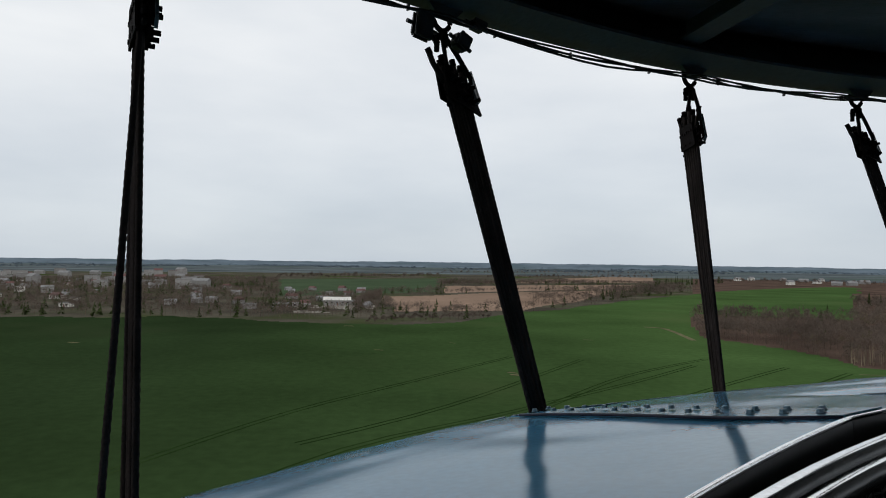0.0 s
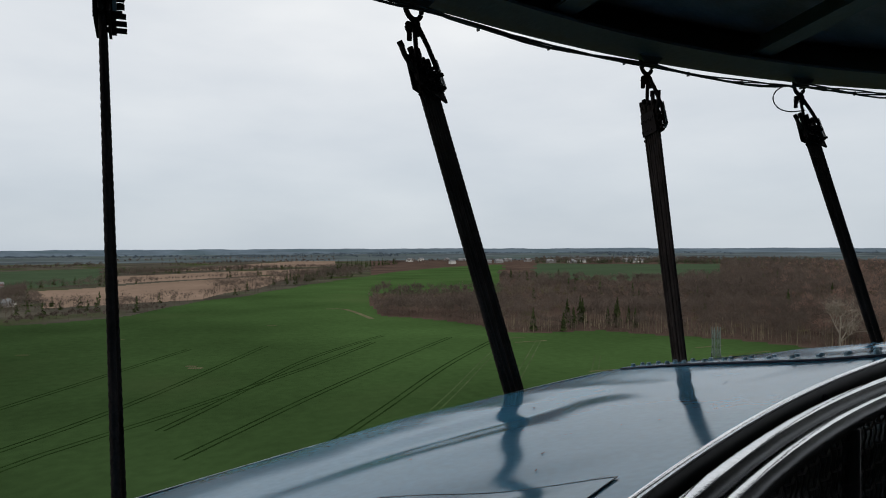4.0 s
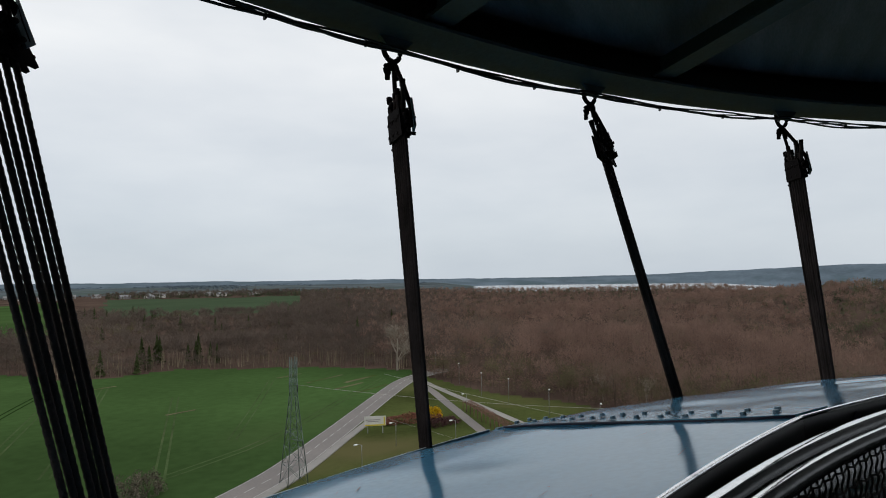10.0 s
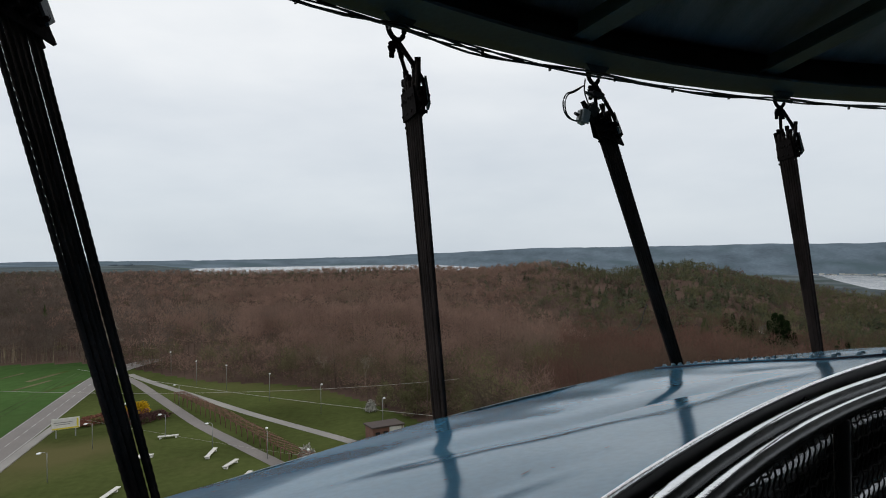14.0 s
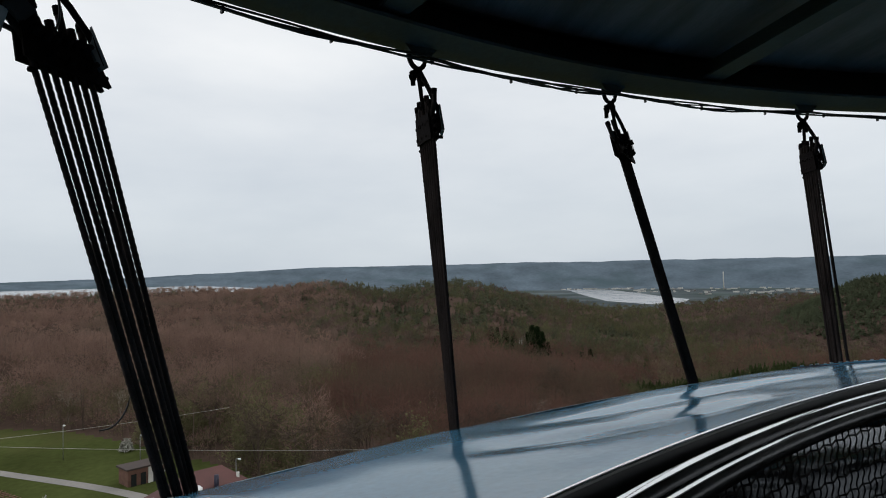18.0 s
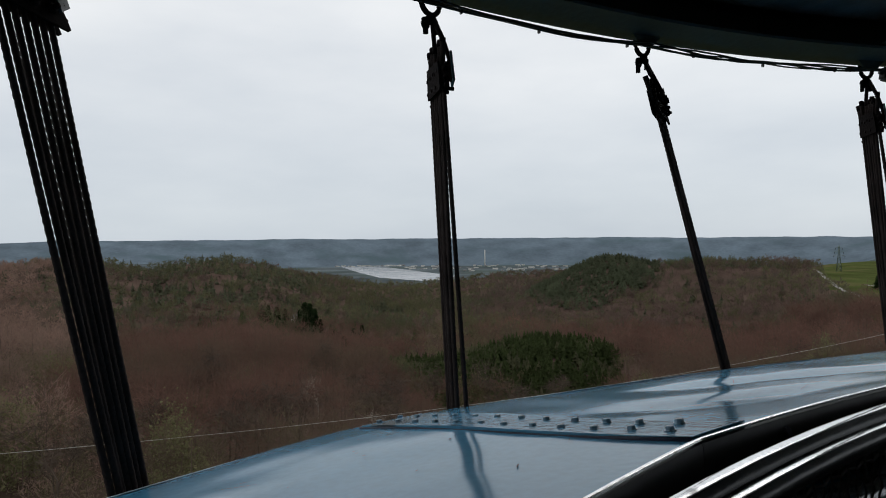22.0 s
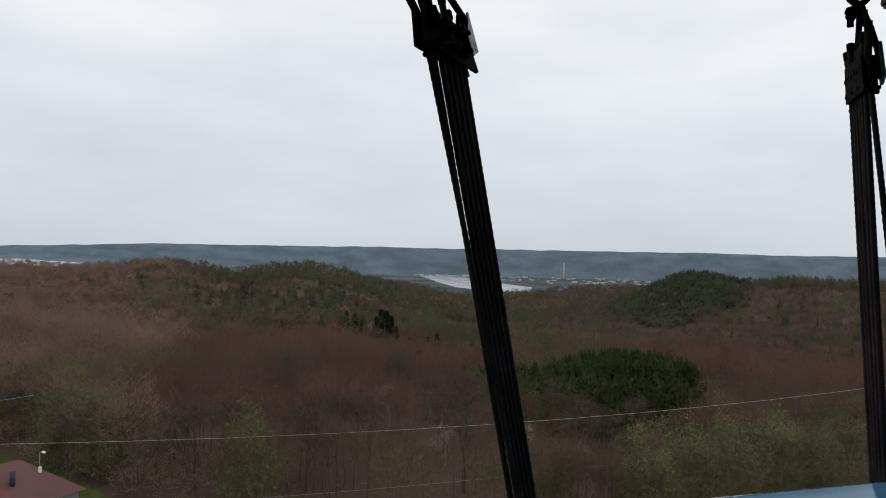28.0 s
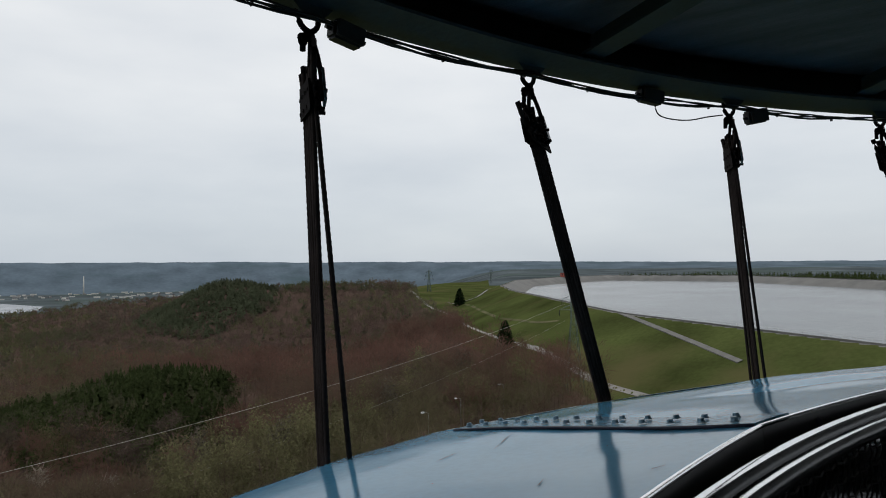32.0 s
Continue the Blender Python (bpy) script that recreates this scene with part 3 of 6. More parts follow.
def rope_bundle(row, stray, near, group, turn=1):
    """Ropes clamped between two steel plates that hang by straps and a shackle from a tab on the ring beam.
    row: azimuth of the hook; azimuth, radius, bearing and half width of the row of ropes at the clamp; the same at the foot."""
    az_hook, az_top, r_top, way_top, half, az_low, r_low, way_low, half_low = row
    root = thing("rope_bundle", "row of dark brown ropes clamped in a black steel plate", "rope bundle", group)
    hook = polar(az_hook, R_HOOK, EYE_Z + Z_HOOK)
    top = polar(az_top, r_top, EYE_Z + Z_ROW)
    low = polar(az_low, r_low, EYE_Z + Z_OUT)
    u, u_low = polar(way_top, 1, 0), polar(way_low, 1, 0)
    along = polar((az_top + az_low) / 2 - 90, 1, 0)
    d = (low - top).normalized()
    n = d.cross(u).normalized()
    local = random.Random(int(az_hook * 10) + 7)
    count = 7
    drop = 0.0 if turn > 0 else 0.018
    gap = 2 * half / (count - 1)
    # tab on the beam
    bm = bmesh.new()
    tv = [bm.verts.new(v) for y in (-0.006, 0.006) for v in ((-0.075, y, 0.05), (0.075, y, 0.05), (0.058, y, 0.022), (0.022, y, -0.014), (-0.022, y, -0.014), (-0.058, y, 0.022))]
    bm.faces.new(tv[:6]), bm.faces.new(tv[:5:-1])
    for i in range(6):
        bm.faces.new((tv[i], tv[i + 6], tv[(i + 1) % 6 + 6], tv[(i + 1) % 6]))
    bmesh.ops.recalc_face_normals(bm, faces=bm.faces)
    o = part("tab", bm, M_STEEL, root)
    o.matrix_basis = Matrix.Translation(polar(az_hook, R_HOOK - 0.012, EYE_Z + Z_HOOK + 0.042)) @ Matrix.Rotation(radians(az_hook), 4, "Z")
    # shackle through the tab, its pin with an eye, and the link that carries the straps
    side = polar(az_hook - 78, 1, 0)

    def bow(c, a, b, rad, length):
        pts = [c + a * (rad * math.cos(math.pi * i / 12)) + b * (rad * math.sin(math.pi * i / 12)) for i in range(13)]
        return [pts[0] - b * length] + pts + [pts[-1] - b * length]

    down = Vector((0, 0, -1))
    tube("eye_bow", bow(hook + Vector((0, 0, 0.034)), side, down, 0.029, 0.012), 0.0060, M_CLAMP, root, 8)
    pin = hook + Vector((0, 0, -0.010))
    tube("pin", [pin - side * 0.016, pin + side * 0.018], 0.0062, M_CLAMP, root, 8)
    tube("pin_eye", [pin - side * 0.016 + side * (0.009 * math.cos(w * 0.524)) + Vector((0, 0, -0.006 + 0.010 * math.sin(w * 0.524))) for w in range(12)], 0.0042, M_CLAMP, root, 6, True)
    tube("shackle", bow(pin + down * 0.002, n, -down, 0.011, 0.024), 0.0060, M_CLAMP, root, 8)
    # a short strap to the first ropes and a long one to the gusset at the end of the plate
    a0, a1 = pin - u * (turn * 0.008) + n * 0.006, top - u * (turn * half * 0.75) - d * 0.020 + n * 0.010
    tube("strap", [a0, a0.lerp(a1, 0.6), a1, a1 + d * 0.04], 0.0052, M_CLAMP, root, 6)
    a0, a1, a2 = pin + u * (turn * 0.010) + n * 0.006, top + u * (turn * half * 1.12) + d * (drop - 0.012) + n * 0.014, top + u * (turn * half * 1.26) + d * (drop + 0.040) + n * 0.014
    tube("strap", [a0, a0.lerp(a1, 0.5) + u * (turn * 0.005), a1, a2], 0.0056, M_CLAMP, root, 6)
    gv = [a1 + u * (turn * 0.006) - d * 0.016, a2 + u * (turn * 0.010), a2 + d * 0.012 - u * (turn * 0.008), a1 + d * 0.03 - u * (turn * 0.008)]
    gv = gv + [v + n * 0.005 for v in gv]
    mesh_object("gusset", gv, [(0, 1, 2, 3), (7, 6, 5, 4), (0, 4, 5, 1), (1, 5, 6, 2), (2, 6, 7, 3), (3, 7, 4, 0)], M_STEEL, root, label="dark grey steel gusset")
    # two plates with the ropes between them
    plate = None
    for sgn in (-1, 1):
        pv = []
        for lift in (0.0066, 0.0106):
            for a, b in CLAMP if turn > 0 else CLAMP_SHORT:
                pv.append(top + u * (a * half * turn) + d * b + n * (sgn * lift))
        pl = mesh_object("clamp_plate", pv, [(0, 1, 2, 3, 4), (9, 8, 7, 6, 5), (0, 5, 6, 1), (1, 6, 7, 2), (2, 7, 8, 3), (3, 8, 9, 4), (4, 9, 5, 0)], M_CLAMP, root)
        plate = plate or pl
    foot_shift = [local.uniform(-0.0022, 0.0022) for _ in range(count)]
    for i in range(count):
        f = -1 + 2 * i / (count - 1)
        a = f * half
        p0 = top + u * a + d * 0.02
        foot = low + u_low * (f * half_low + foot_shift[i]) + u_low.cross(d) * local.uniform(-0.003, 0.003)
        if i == 0 and stray:
            foot = foot + along * stray
        way = (foot - p0).normalized()
        r = 0.0046
        if near:
            v, fc = twisted(p0, foot + way * 0.05, r, 0.013)
            v2, f2 = tube_mesh([foot + way * 0.05, foot + way * 0.55], r, 6)
            fc = fc + [tuple(q + len(v) for q in k) for k in f2]
            mesh_object("rope", v + v2, fc, M_ROPE, root, True)
        else:
            tube("rope", [p0, foot, foot + way * 0.55], r, M_ROPE, root, 6)
        # the rope's end standing over the plate in a black cap
        tall = (0.034, 0.022, 0.042, 0.020, 0.038, 0.024, 0.028)[i] + local.uniform(-0.008, 0.012)
        splay = u * ((f - 0.4) * 0.010) + n * local.uniform(-0.006, 0.006)
        if i == 0:
            splay = splay - u * 0.012
        e0, e1 = top + u * a + d * 0.022, top + u * a - d * tall + splay
        tube("rope_end", [e0, e0.lerp(e1, 0.6) + splay * 0.2, e1], 0.0060, M_ROPE, root, 6)
        cap = (e1 - e0).normalized()
        tube("end_cap", [e1 - cap * 0.012, e1 + cap * 0.003], 0.0068, M_CLAMP, root, 8)
    # clamp bolts between the ropes, with long threaded ends on one side and nuts on the other
    for i in range(count - 1):
        for j in (0, 1):
            if j and i % 2 == 0:
                continue
            c = top + u * (-half + gap * (i + 0.5)) + d * (drop + 0.014 + 0.030 * j + 0.004 * (i % 2))
            tube("clamp_bolt", [c - n * 0.012, c + n * (0.028 + local.uniform(-0.004, 0.004))], 0.0042, M_CLAMP, plate, 6)
            tube("nut", [c + n * 0.0106, c + n * 0.0170], 0.0078, M_CLAMP, plate, 6)
    for j in range(3):
        c = top + u * turn * (1.16 * half + 0.004 * j) + d * (drop + 0.012 + 0.020 * j)
        tube("bolt_end", [c, c + u * (turn * 0.017) - d * 0.003], 0.0040, M_CLAMP, plate, 6)
        c = top - u * turn * (1.0 * half) + d * (drop + 0.020 + 0.026 * j)
        tube("bolt_end", [c, c - u * (turn * 0.008)], 0.0044, M_CLAMP, plate, 6)
    return root


# hook azimuth; azimuth, radius, bearing and half width of the row at the clamp; the same at the foot
ROW_A = [(21.55, 21.77, 3.668, -5, 0.052, 22.78, 3.502, -11, 0.038),
          (-0.91, -0.87, 3.665, -27, 0.051, 0.39, 3.492, -29, 0.037),
          (-23.54, -23.63, 3.670, -46, 0.050, -22.47, 3.502, -49, 0.036),
          (-46.11, -46.53, 3.662, -70, 0.052, -45.45, 3.504, -75, 0.039),
          (-69.09, -69.37, 3.675, -88, 0.049, -68.00, 3.491, -97, 0.040),
          (-91.76, -91.80, 3.662, -113, 0.051, -90.59, 3.507, -115, 0.039),
          (-114.46, -114.24, 3.656, -138, 0.051, -113.00, 3.501, -138, 0.036),
          (-136.93, -136.63, 3.660, -171, 0.052, -135.35, 3.506, -164, 0.038)]
ROW_B = [(34.10, 33.78, 3.658, -32, 0.052, 31.90, 3.509, -37, 0.030),
          (11.66, 11.37, 3.671, -56, 0.043, 9.79, 3.491, -67, 0.033),
          (-10.92, -11.36, 3.669, -81, 0.051, -12.89, 3.502, -85, 0.032),
          (-33.76, -34.06, 3.658, -92, 0.048, -35.84, 3.513, -109, 0.021),
          (-56.70, -57.04, 3.668, -130, 0.050, -58.82, 3.507, -136, 0.028),
          (-79.42, -79.91, 3.677, -139, 0.048, -81.08, 3.496, -151, 0.025),
          (-101.81, -102.33, 3.666, -155, 0.050, -103.66, 3.517, -169, 0.025),
          (-124.51, -124.47, 3.660, -186, 0.052, -125.81, 3.505, -192, 0.032)]
ROW_LAST = (45.10, 43.81, 3.660, 27, 0.052, 44.77, 3.506, 32, 0.039)
STRAY_A = {15: -0.043, 5: 0.014, 6: 0.042, 7: 0.018}
STRAY_B = {6: 0.014}
ROUND = "rope bundles round the gallery"
HOOKS = []
for k in range(16):
    row_a, row_b = (rows[k] if k < 8 else tuple(v - (22.5 * (k - 7) if i in (0, 1, 3, 5, 7) else 0) for i, v in enumerate(rows[7])) for rows in (ROW_A, ROW_B))
    if k == 15:
        row_a = ROW_LAST
    rope_bundle(row_a, STRAY_A.get(k, 0), k < 8 or k == 15, ROUND, -1)
    rope_bundle(row_b, STRAY_B.get(k, 0), k < 8, ROUND)
    HOOKS += [row_a[0] - (360 if k == 15 else 0), row_b[0]]
HOOKS.sort(reverse=True)

# ---- cables slung along the roof edge ----
cables = thing("cable_run", "loose bundle of black cables tied along the roof edge", "cable")
for c in range(4):
    ph = c * 1.7
    pts = []
    for s in range(32):
        a0, a1 = HOOKS[s], HOOKS[(s + 1) % 32] - (360 if s == 31 else 0)
        sag = 0.003 + 0.006 * random.Random(s * 7 + c).random() + (0.018 * random.Random(s * 5).random() if c == 0 else 0)
        for q in range(10):
            f = q / 10
            az = a0 + (a1 - a0) * f
            z = Z_HOOK + 0.03 - sag * 4 * f * (1 - f) - 0.0032 * c + 0.0035 * math.sin(az * 0.9 + ph)
            pts.append(polar(az, R_HOOK - 0.025 + 0.005 * math.sin(az * 0.7 + ph), EYE_Z + z))
    tube("cable", pts, 0.0031 - 0.0004 * (c % 3), M_CABLE, cables, 5, True)
for k in range(64):
    az = 40 - 3.9 * k + rng.uniform(-0.4, 0.4)
    f = [(a - az) / (a - b) for a, b in zip(HOOKS, HOOKS[1:]) if b <= az <= a]
    z = Z_HOOK + 0.022 - 0.036 * (f[0] * (1 - f[0]) if f else 0)
    c = polar(az, R_HOOK - 0.025, EYE_Z + z)
    part("cable_tie", box_bm(0.004, 0.010, 0.014, 0.0012), M_CABLE, cables).matrix_basis = Matrix.Translation(c) @ Matrix.Rotation(radians(az), 4, "Z")

# junction boxes, loops and loose ends on the cable run
def junction(az, z, size, mat, label, tilt=0.0, r=3.66):
    root = thing("junction_box", label, "junction box", "", Matrix.Translation(polar(az, r, EYE_Z + z)) @ Matrix.Rotation(radians(az), 4, "Z") @ Matrix.Rotation(radians(tilt), 4, "Y"))
    part("box", box_bm(*size, 0.006), mat, root)
    part("lid", box_bm(size[0] * 0.92, 0.006, size[2] * 0.92, 0.002, at=(0, -size[1] / 2 - 0.003, 0)), mat, root)
    for s in (-1, 1):
        part("gland", cyl_bm(0.0045, 0.016, 8, at=(s * size[0] * 0.45, 0, 0), rot=Matrix.Rotation(radians(90 * s), 4, "Y")), M_CABLE, root)


junction(-55.7, 0.379, (0.030, 0.024, 0.042), M_BOX, "pale grey junction box hung beside a rope bundle", 16)
junction(-56.2, 0.400, (0.036, 0.026, 0.036), M_DARKBOX, "dark box hung beside a rope bundle", 42)
junction(-56.5, 0.446, (0.050, 0.022, 0.016), M_DARKBOX, "dark cable splice wound with tape under a hook", 6)
junction(35.1, 0.474, (0.048, 0.016, 0.056), M_DARKBOX, "dark square box hanging from the cable run", 8)
junction(33.5, 0.462, (0.036, 0.03, 0.036), M_DARKBOX, "dark box hanging from the cable run", 25)
junction(32.8, 0.508, (0.040, 0.026, 0.022), M_DARKBOX, "dark box tied to the cable run", 10)
junction(-115.7, 0.492, (0.075, 0.035, 0.04), M_DARKBOX, "dark cable splice box under the roof edge", 8)
junction(-131.5, 0.506, (0.085, 0.035, 0.04), M_DARKBOX, "dark cable splice box under the roof edge", 4)
junction(-138.4, 0.484, (0.075, 0.035, 0.045), M_DARKBOX, "dark cable splice box under the roof edge", -12)


def loop(pts, label):
    z_top = pts[0][1]
    # round off the bends
    for _ in range(2):
        pts = [pts[0]] + [tuple(p[q] * w + r[q] * (1 - w) for q in (0, 1)) for p, r in zip(pts, pts[1:]) for w in (0.75, 0.25)] + [pts[-1]]
    root = thing("cable_loop", label, "cable")
    tube("cable", [polar(a, 3.665 if z > 0 else 3.6, EYE_Z + z) for a, z in pts], 0.0021 if z_top > 0 else 0.0014, M_CABLE, root, 5)


loop([(-10.4, 0.50), (-9.9, 0.505), (-9.4, 0.495), (-9.0, 0.475), (-8.95, 0.45), (-9.3, 0.428), (-9.9, 0.42), (-10.6, 0.424), (-11.1, 0.43)], "black cable hanging in an open loop")
loop([(-131.9, 0.49), (-132.0, 0.465), (-132.3, 0.452), (-133.2, 0.448), (-134.2, 0.452), (-135.2, 0.468), (-136.3, 0.48)], "black cable hanging in a slack bow")
for q in range(2):
    loop([(-55.9, 0.470), (-55.35 + 0.15 * q, 0.447), (-54.95 + 0.12 * q, 0.44), (-54.72 + 0.12 * q, 0.415), (-54.8 + 0.1 * q, 0.385), (-55.1 + 0.1 * q, 0.37), (-55.45, 0.366)], "thin grey cable looped into a junction box")
loop([(-56.5, 0.485), (-57.0, 0.465), (-57.2, 0.43), (-57.15, 0.395), (-56.95, 0.37)], "thin grey cable hanging beside a rope bundle")
loop([(-56.0, 0.49), (-55.9, 0.455), (-56.1, 0.43), (-56.25, 0.41)], "thin grey cable running into a dark box")
loop([(-58.6, -0.15), (-58.35, -0.175), (-58.24, -0.201), (-57.93, -0.221), (-57.61, -0.221)], "loose twist of wire on a rope bundle")


# ---- the land round the tower ----
M_FIELD = material("young_green_crop", (0.050, 0.092, 0.029), 0.9, 0, 0.25, 0.012, 0.35, 0.4, (0.064, 0.100, 0.035), 0.55, bump_scale=0.8, bump_dist=0.15, specular=0.0)


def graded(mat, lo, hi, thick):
    """Darken the crop's colour towards one side of the field; thick tints that side."""
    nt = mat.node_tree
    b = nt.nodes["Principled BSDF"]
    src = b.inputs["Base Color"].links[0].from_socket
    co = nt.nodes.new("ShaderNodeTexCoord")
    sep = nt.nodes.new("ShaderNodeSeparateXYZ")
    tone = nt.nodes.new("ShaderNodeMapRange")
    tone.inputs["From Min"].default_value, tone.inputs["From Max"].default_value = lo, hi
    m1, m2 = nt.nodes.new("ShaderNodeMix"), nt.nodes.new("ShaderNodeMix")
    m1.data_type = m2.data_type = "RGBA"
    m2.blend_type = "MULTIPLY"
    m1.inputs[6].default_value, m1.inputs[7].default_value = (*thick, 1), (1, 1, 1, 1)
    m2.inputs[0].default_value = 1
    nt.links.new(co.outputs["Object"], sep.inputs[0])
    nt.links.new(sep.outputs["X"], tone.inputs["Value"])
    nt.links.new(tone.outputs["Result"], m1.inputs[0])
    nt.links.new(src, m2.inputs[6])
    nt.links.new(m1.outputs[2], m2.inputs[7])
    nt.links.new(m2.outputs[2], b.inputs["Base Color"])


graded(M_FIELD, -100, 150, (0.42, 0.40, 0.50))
M_CONCRETE = material("weathered_concrete", (0.15, 0.145, 0.135), 0.9, 0, 0.25, 0.05, 1.5, 0.2, (0.11, 0.11, 0.10), 0.55)
M_LITTER = material("brown_leaf_litter", (0.085, 0.058, 0.046), 0.95, 0, 0.35, 0.02, 0.5, 0.5, (0.085, 0.06, 0.045), 0.55, bump_dist=0.3, specular=0.0)
M_GRASS = material("spring_grass", (0.064, 0.077, 0.025), 0.9, 0, 0.36, 0.03, 0.7, 0.4, (0.100, 0.092, 0.040), 0.52, bump_dist=0.1, specular=0.0)
M_PLOUGH = material("ploughed_brown_soil", (0.235, 0.165, 0.122), 0.95, 0, 0.22, 0.01, 0.2, 0.3, bump_dist=0.2, specular=0.0)
M_SCRUB = material("dry_scrub_ground", (0.078, 0.070, 0.054), 0.95, 0, 0.4, 0.015, 0.15, 0.4, (0.045, 0.062, 0.02), 0.5, bump_dist=0.3, specular=0.0)
# aerial haze is put into the far hills' base colour as blue grey
M_FAR = material("haze_blue_far_woodland", (0.122, 0.156, 0.186), 0.95, 0, 0.22, 0.006, 0.05, 0.3, (0.088, 0.122, 0.138), 0.52, bump_dist=4, specular=0.0, stretch=(1, 1, 2.5))
M_FARGREEN = material("distant_green_field", (0.055, 0.080, 0.045), 0.95, 0, 0.15, 0.01, 0.1, 0.2, bump_dist=0.3, specular=0.0)
M_SAND = material("pale_gravel_yard", (0.21, 0.19, 0.155), 0.95, 0, 0.2, 0.05, 0.6, 0.3, bump_dist=0.1)
# far mixed land is tinted bluish to carry the haze
M_FARSCRUB = material("haze_blue_mixed_land", (0.095, 0.112, 0.118), 0.95, 0, 0.45, 0.004, 0.03, 0.3, (0.075, 0.10, 0.085), 0.52, bump_dist=2, specular=0.0)


def ease(a, b, x):
    t = np.clip((x - a) / (b - a), 0, 1)
    return t * t * (3 - 2 * t)


def bell(x, c, w):
    return np.exp(-((x - c) / w) ** 2)


def wob(x, y, s, seed):
    """A cheap smooth wobble in -1..1 for arrays."""
    return (np.sin(x / s + seed) * np.cos(y / s * 1.13 + seed * 1.7) + 0.6 * np.sin((x * 0.6 + y) / s * 1.9 + seed * 2.3)
            + 0.4 * np.cos((x - y * 0.7) / s * 3.3 + seed)) / 2


# bearings over the land are taken from the walkway, 2.2 m to the side of the axis (degrees times metres)
SIDE = 126.0


def to_polar(x, y):
    d = np.hypot(x, y)
    az = np.degrees(np.arctan2(-x, y)) - SIDE / np.maximum(d, 40)
    return np.where(az > 100, az - 360, az), d


def plan(az, d):
    a = radians(az + SIDE / max(d, 40))
    return (-d * math.sin(a), d * math.cos(a))


# crest line of the upper reservoir
CREST = [plan(a, d) for a, d in ((-214, 180), (-204, 186), (-193.5, 200), (-183.5, 236), (-174.8, 290), (-170.5, 365), (-167.7, 446), (-165.7, 522), (-164.7, 640),
                                 (-166, 840), (-169.7, 1010), (-174, 1130), (-184, 1060), (-194, 800), (-206, 640), (-222, 450), (-226, 280))]


def crest_distance(x, y):
    """Distance to the crest line, negative inside the reservoir."""
    best = np.full(x.shape, 1e9)
    inside = np.zeros(x.shape, dtype=bool)
    for (ax, ay), (bx, by) in zip(CREST, CREST[1:] + CREST[:1]):
        dx, dy = bx - ax, by - ay
        t = np.clip(((x - ax) * dx + (y - ay) * dy) / (dx * dx + dy * dy), 0, 1)
        best = np.minimum(best, np.hypot(x - ax - t * dx, y - ay - t * dy))
        cross = (ay > y) != (by > y)
        inside ^= cross & (x < (bx - ax) * (y - ay) / (by - ay + 1e-9) + ax)
    return np.where(inside, -best, best)


FAR_AZ = [-300, -235, -215, -195, -186, -175, -165, -158, -150, -143, -136, -128, -118, -108, -97, -90, -84, -75, -66, -58, -40, -10, 20, 60]
FAR_EL = [-0.2, -0.2, -0.25, -0.15, -0.12, 0.0, 0.1, 0.15, 0.2, 0.3, 0.35, 0.36, 0.4, 0.38, 0.37, 0.1, -0.15, -0.3, -0.3, -0.25, -0.2, -0.12, -0.2, -0.2]


def height(x, y):
    x, y = np.asarray(x, dtype=float), np.asarray(y, dtype=float)
    az, d = to_polar(x, y)
    rough = ease(90, 260, d)
    wood = ease(-86, -103, az) * (1 - ease(-150, -161, az))
    h = 0.8 * rough * wob(x, y, 90, 1.0)
    h = h - 27 * ease(110, 420, d) * wood
    h = h + wood * rough * (4.2 * wob(x, y, 70, 2.2) + 2.6 * wob(x, y, 26, 0.7) * ease(180, 320, d) + 6.0 * wob(x, y, 160, 3.1) * ease(250, 500, d))
    h = h + wood * bell(az, -136, 10) * (9 * bell(d, 275, 60) - 8 * bell(d, 165, 48))
    h = h - 22 * bell(az, -124.5, 6.5) * ease(420, 1150, d)
    h = h + 46 * np.maximum(bell(az, -108, 8), 0.93 * bell(az, -99, 9)) * bell(d, 820, 330)
    h = h + 32 * bell(az, -140.8, 4.6) * bell(d, 790, 130) + 20 * bell(az, -149.5, 4.2) * bell(d, 830, 120) + 19 * bell(az, -148, 9) * bell(d, 740, 210) + 15 * bell(az, -154, 4) * bell(d, 700, 170)
    h = h - 8 * (ease(-62, -70, az) * (1 - ease(-92, -100, az))) * ease(280, 500, d) * (1 - ease(900, 1300, d))
    h = h + 3 * rough * ease(-60, -70, az) * wob(x, y, 120, 5.0)
    # lake basins beyond the woods
    west = ease(-64, -70, az) * (1 - ease(-104, -114, az))
    east = ease(-104, -114, az) * (1 - ease(-156, -166, az))
    h = h - 36 * west * ease(1500, 2000, d) - 118 * east * ease(1250, 2300, d)
    # open country to the north rises very slowly
    elev = np.interp(az, FAR_AZ, FAR_EL)
    top = 37.5 + 4500 * np.tan(np.radians(elev)) + 5 * wob(x, y, 260, 4.4) + 4 * wob(x, y, 70, 2.4)
    h = h + (top - h) * ease(3900, 4500, d)
    # embankment and basin of the reservoir
    s = crest_distance(x, y)
    bank = 15.5 - np.maximum(s - 3, 0) / 2.7
    h = np.where(s > 0, np.maximum(h, np.where(bank > -6, bank, -99)), np.where(s > -3, 15.5, np.maximum(15.5 + (s + 3) / 2.2, 2.0)))
    return h


def height1(x, y):
    return float(height(np.array([x]), np.array([y]))[0])


WOOD_AZ = [-177, -170, -163, -157, -150, -140, -120, -105, -100, -95, -90, -88, -84, -78.2, -69.5, -64, -62, -60.6, -57.6, -50, -43.5, -35.5, -30.5, -26.6, -24.6, -23.8]
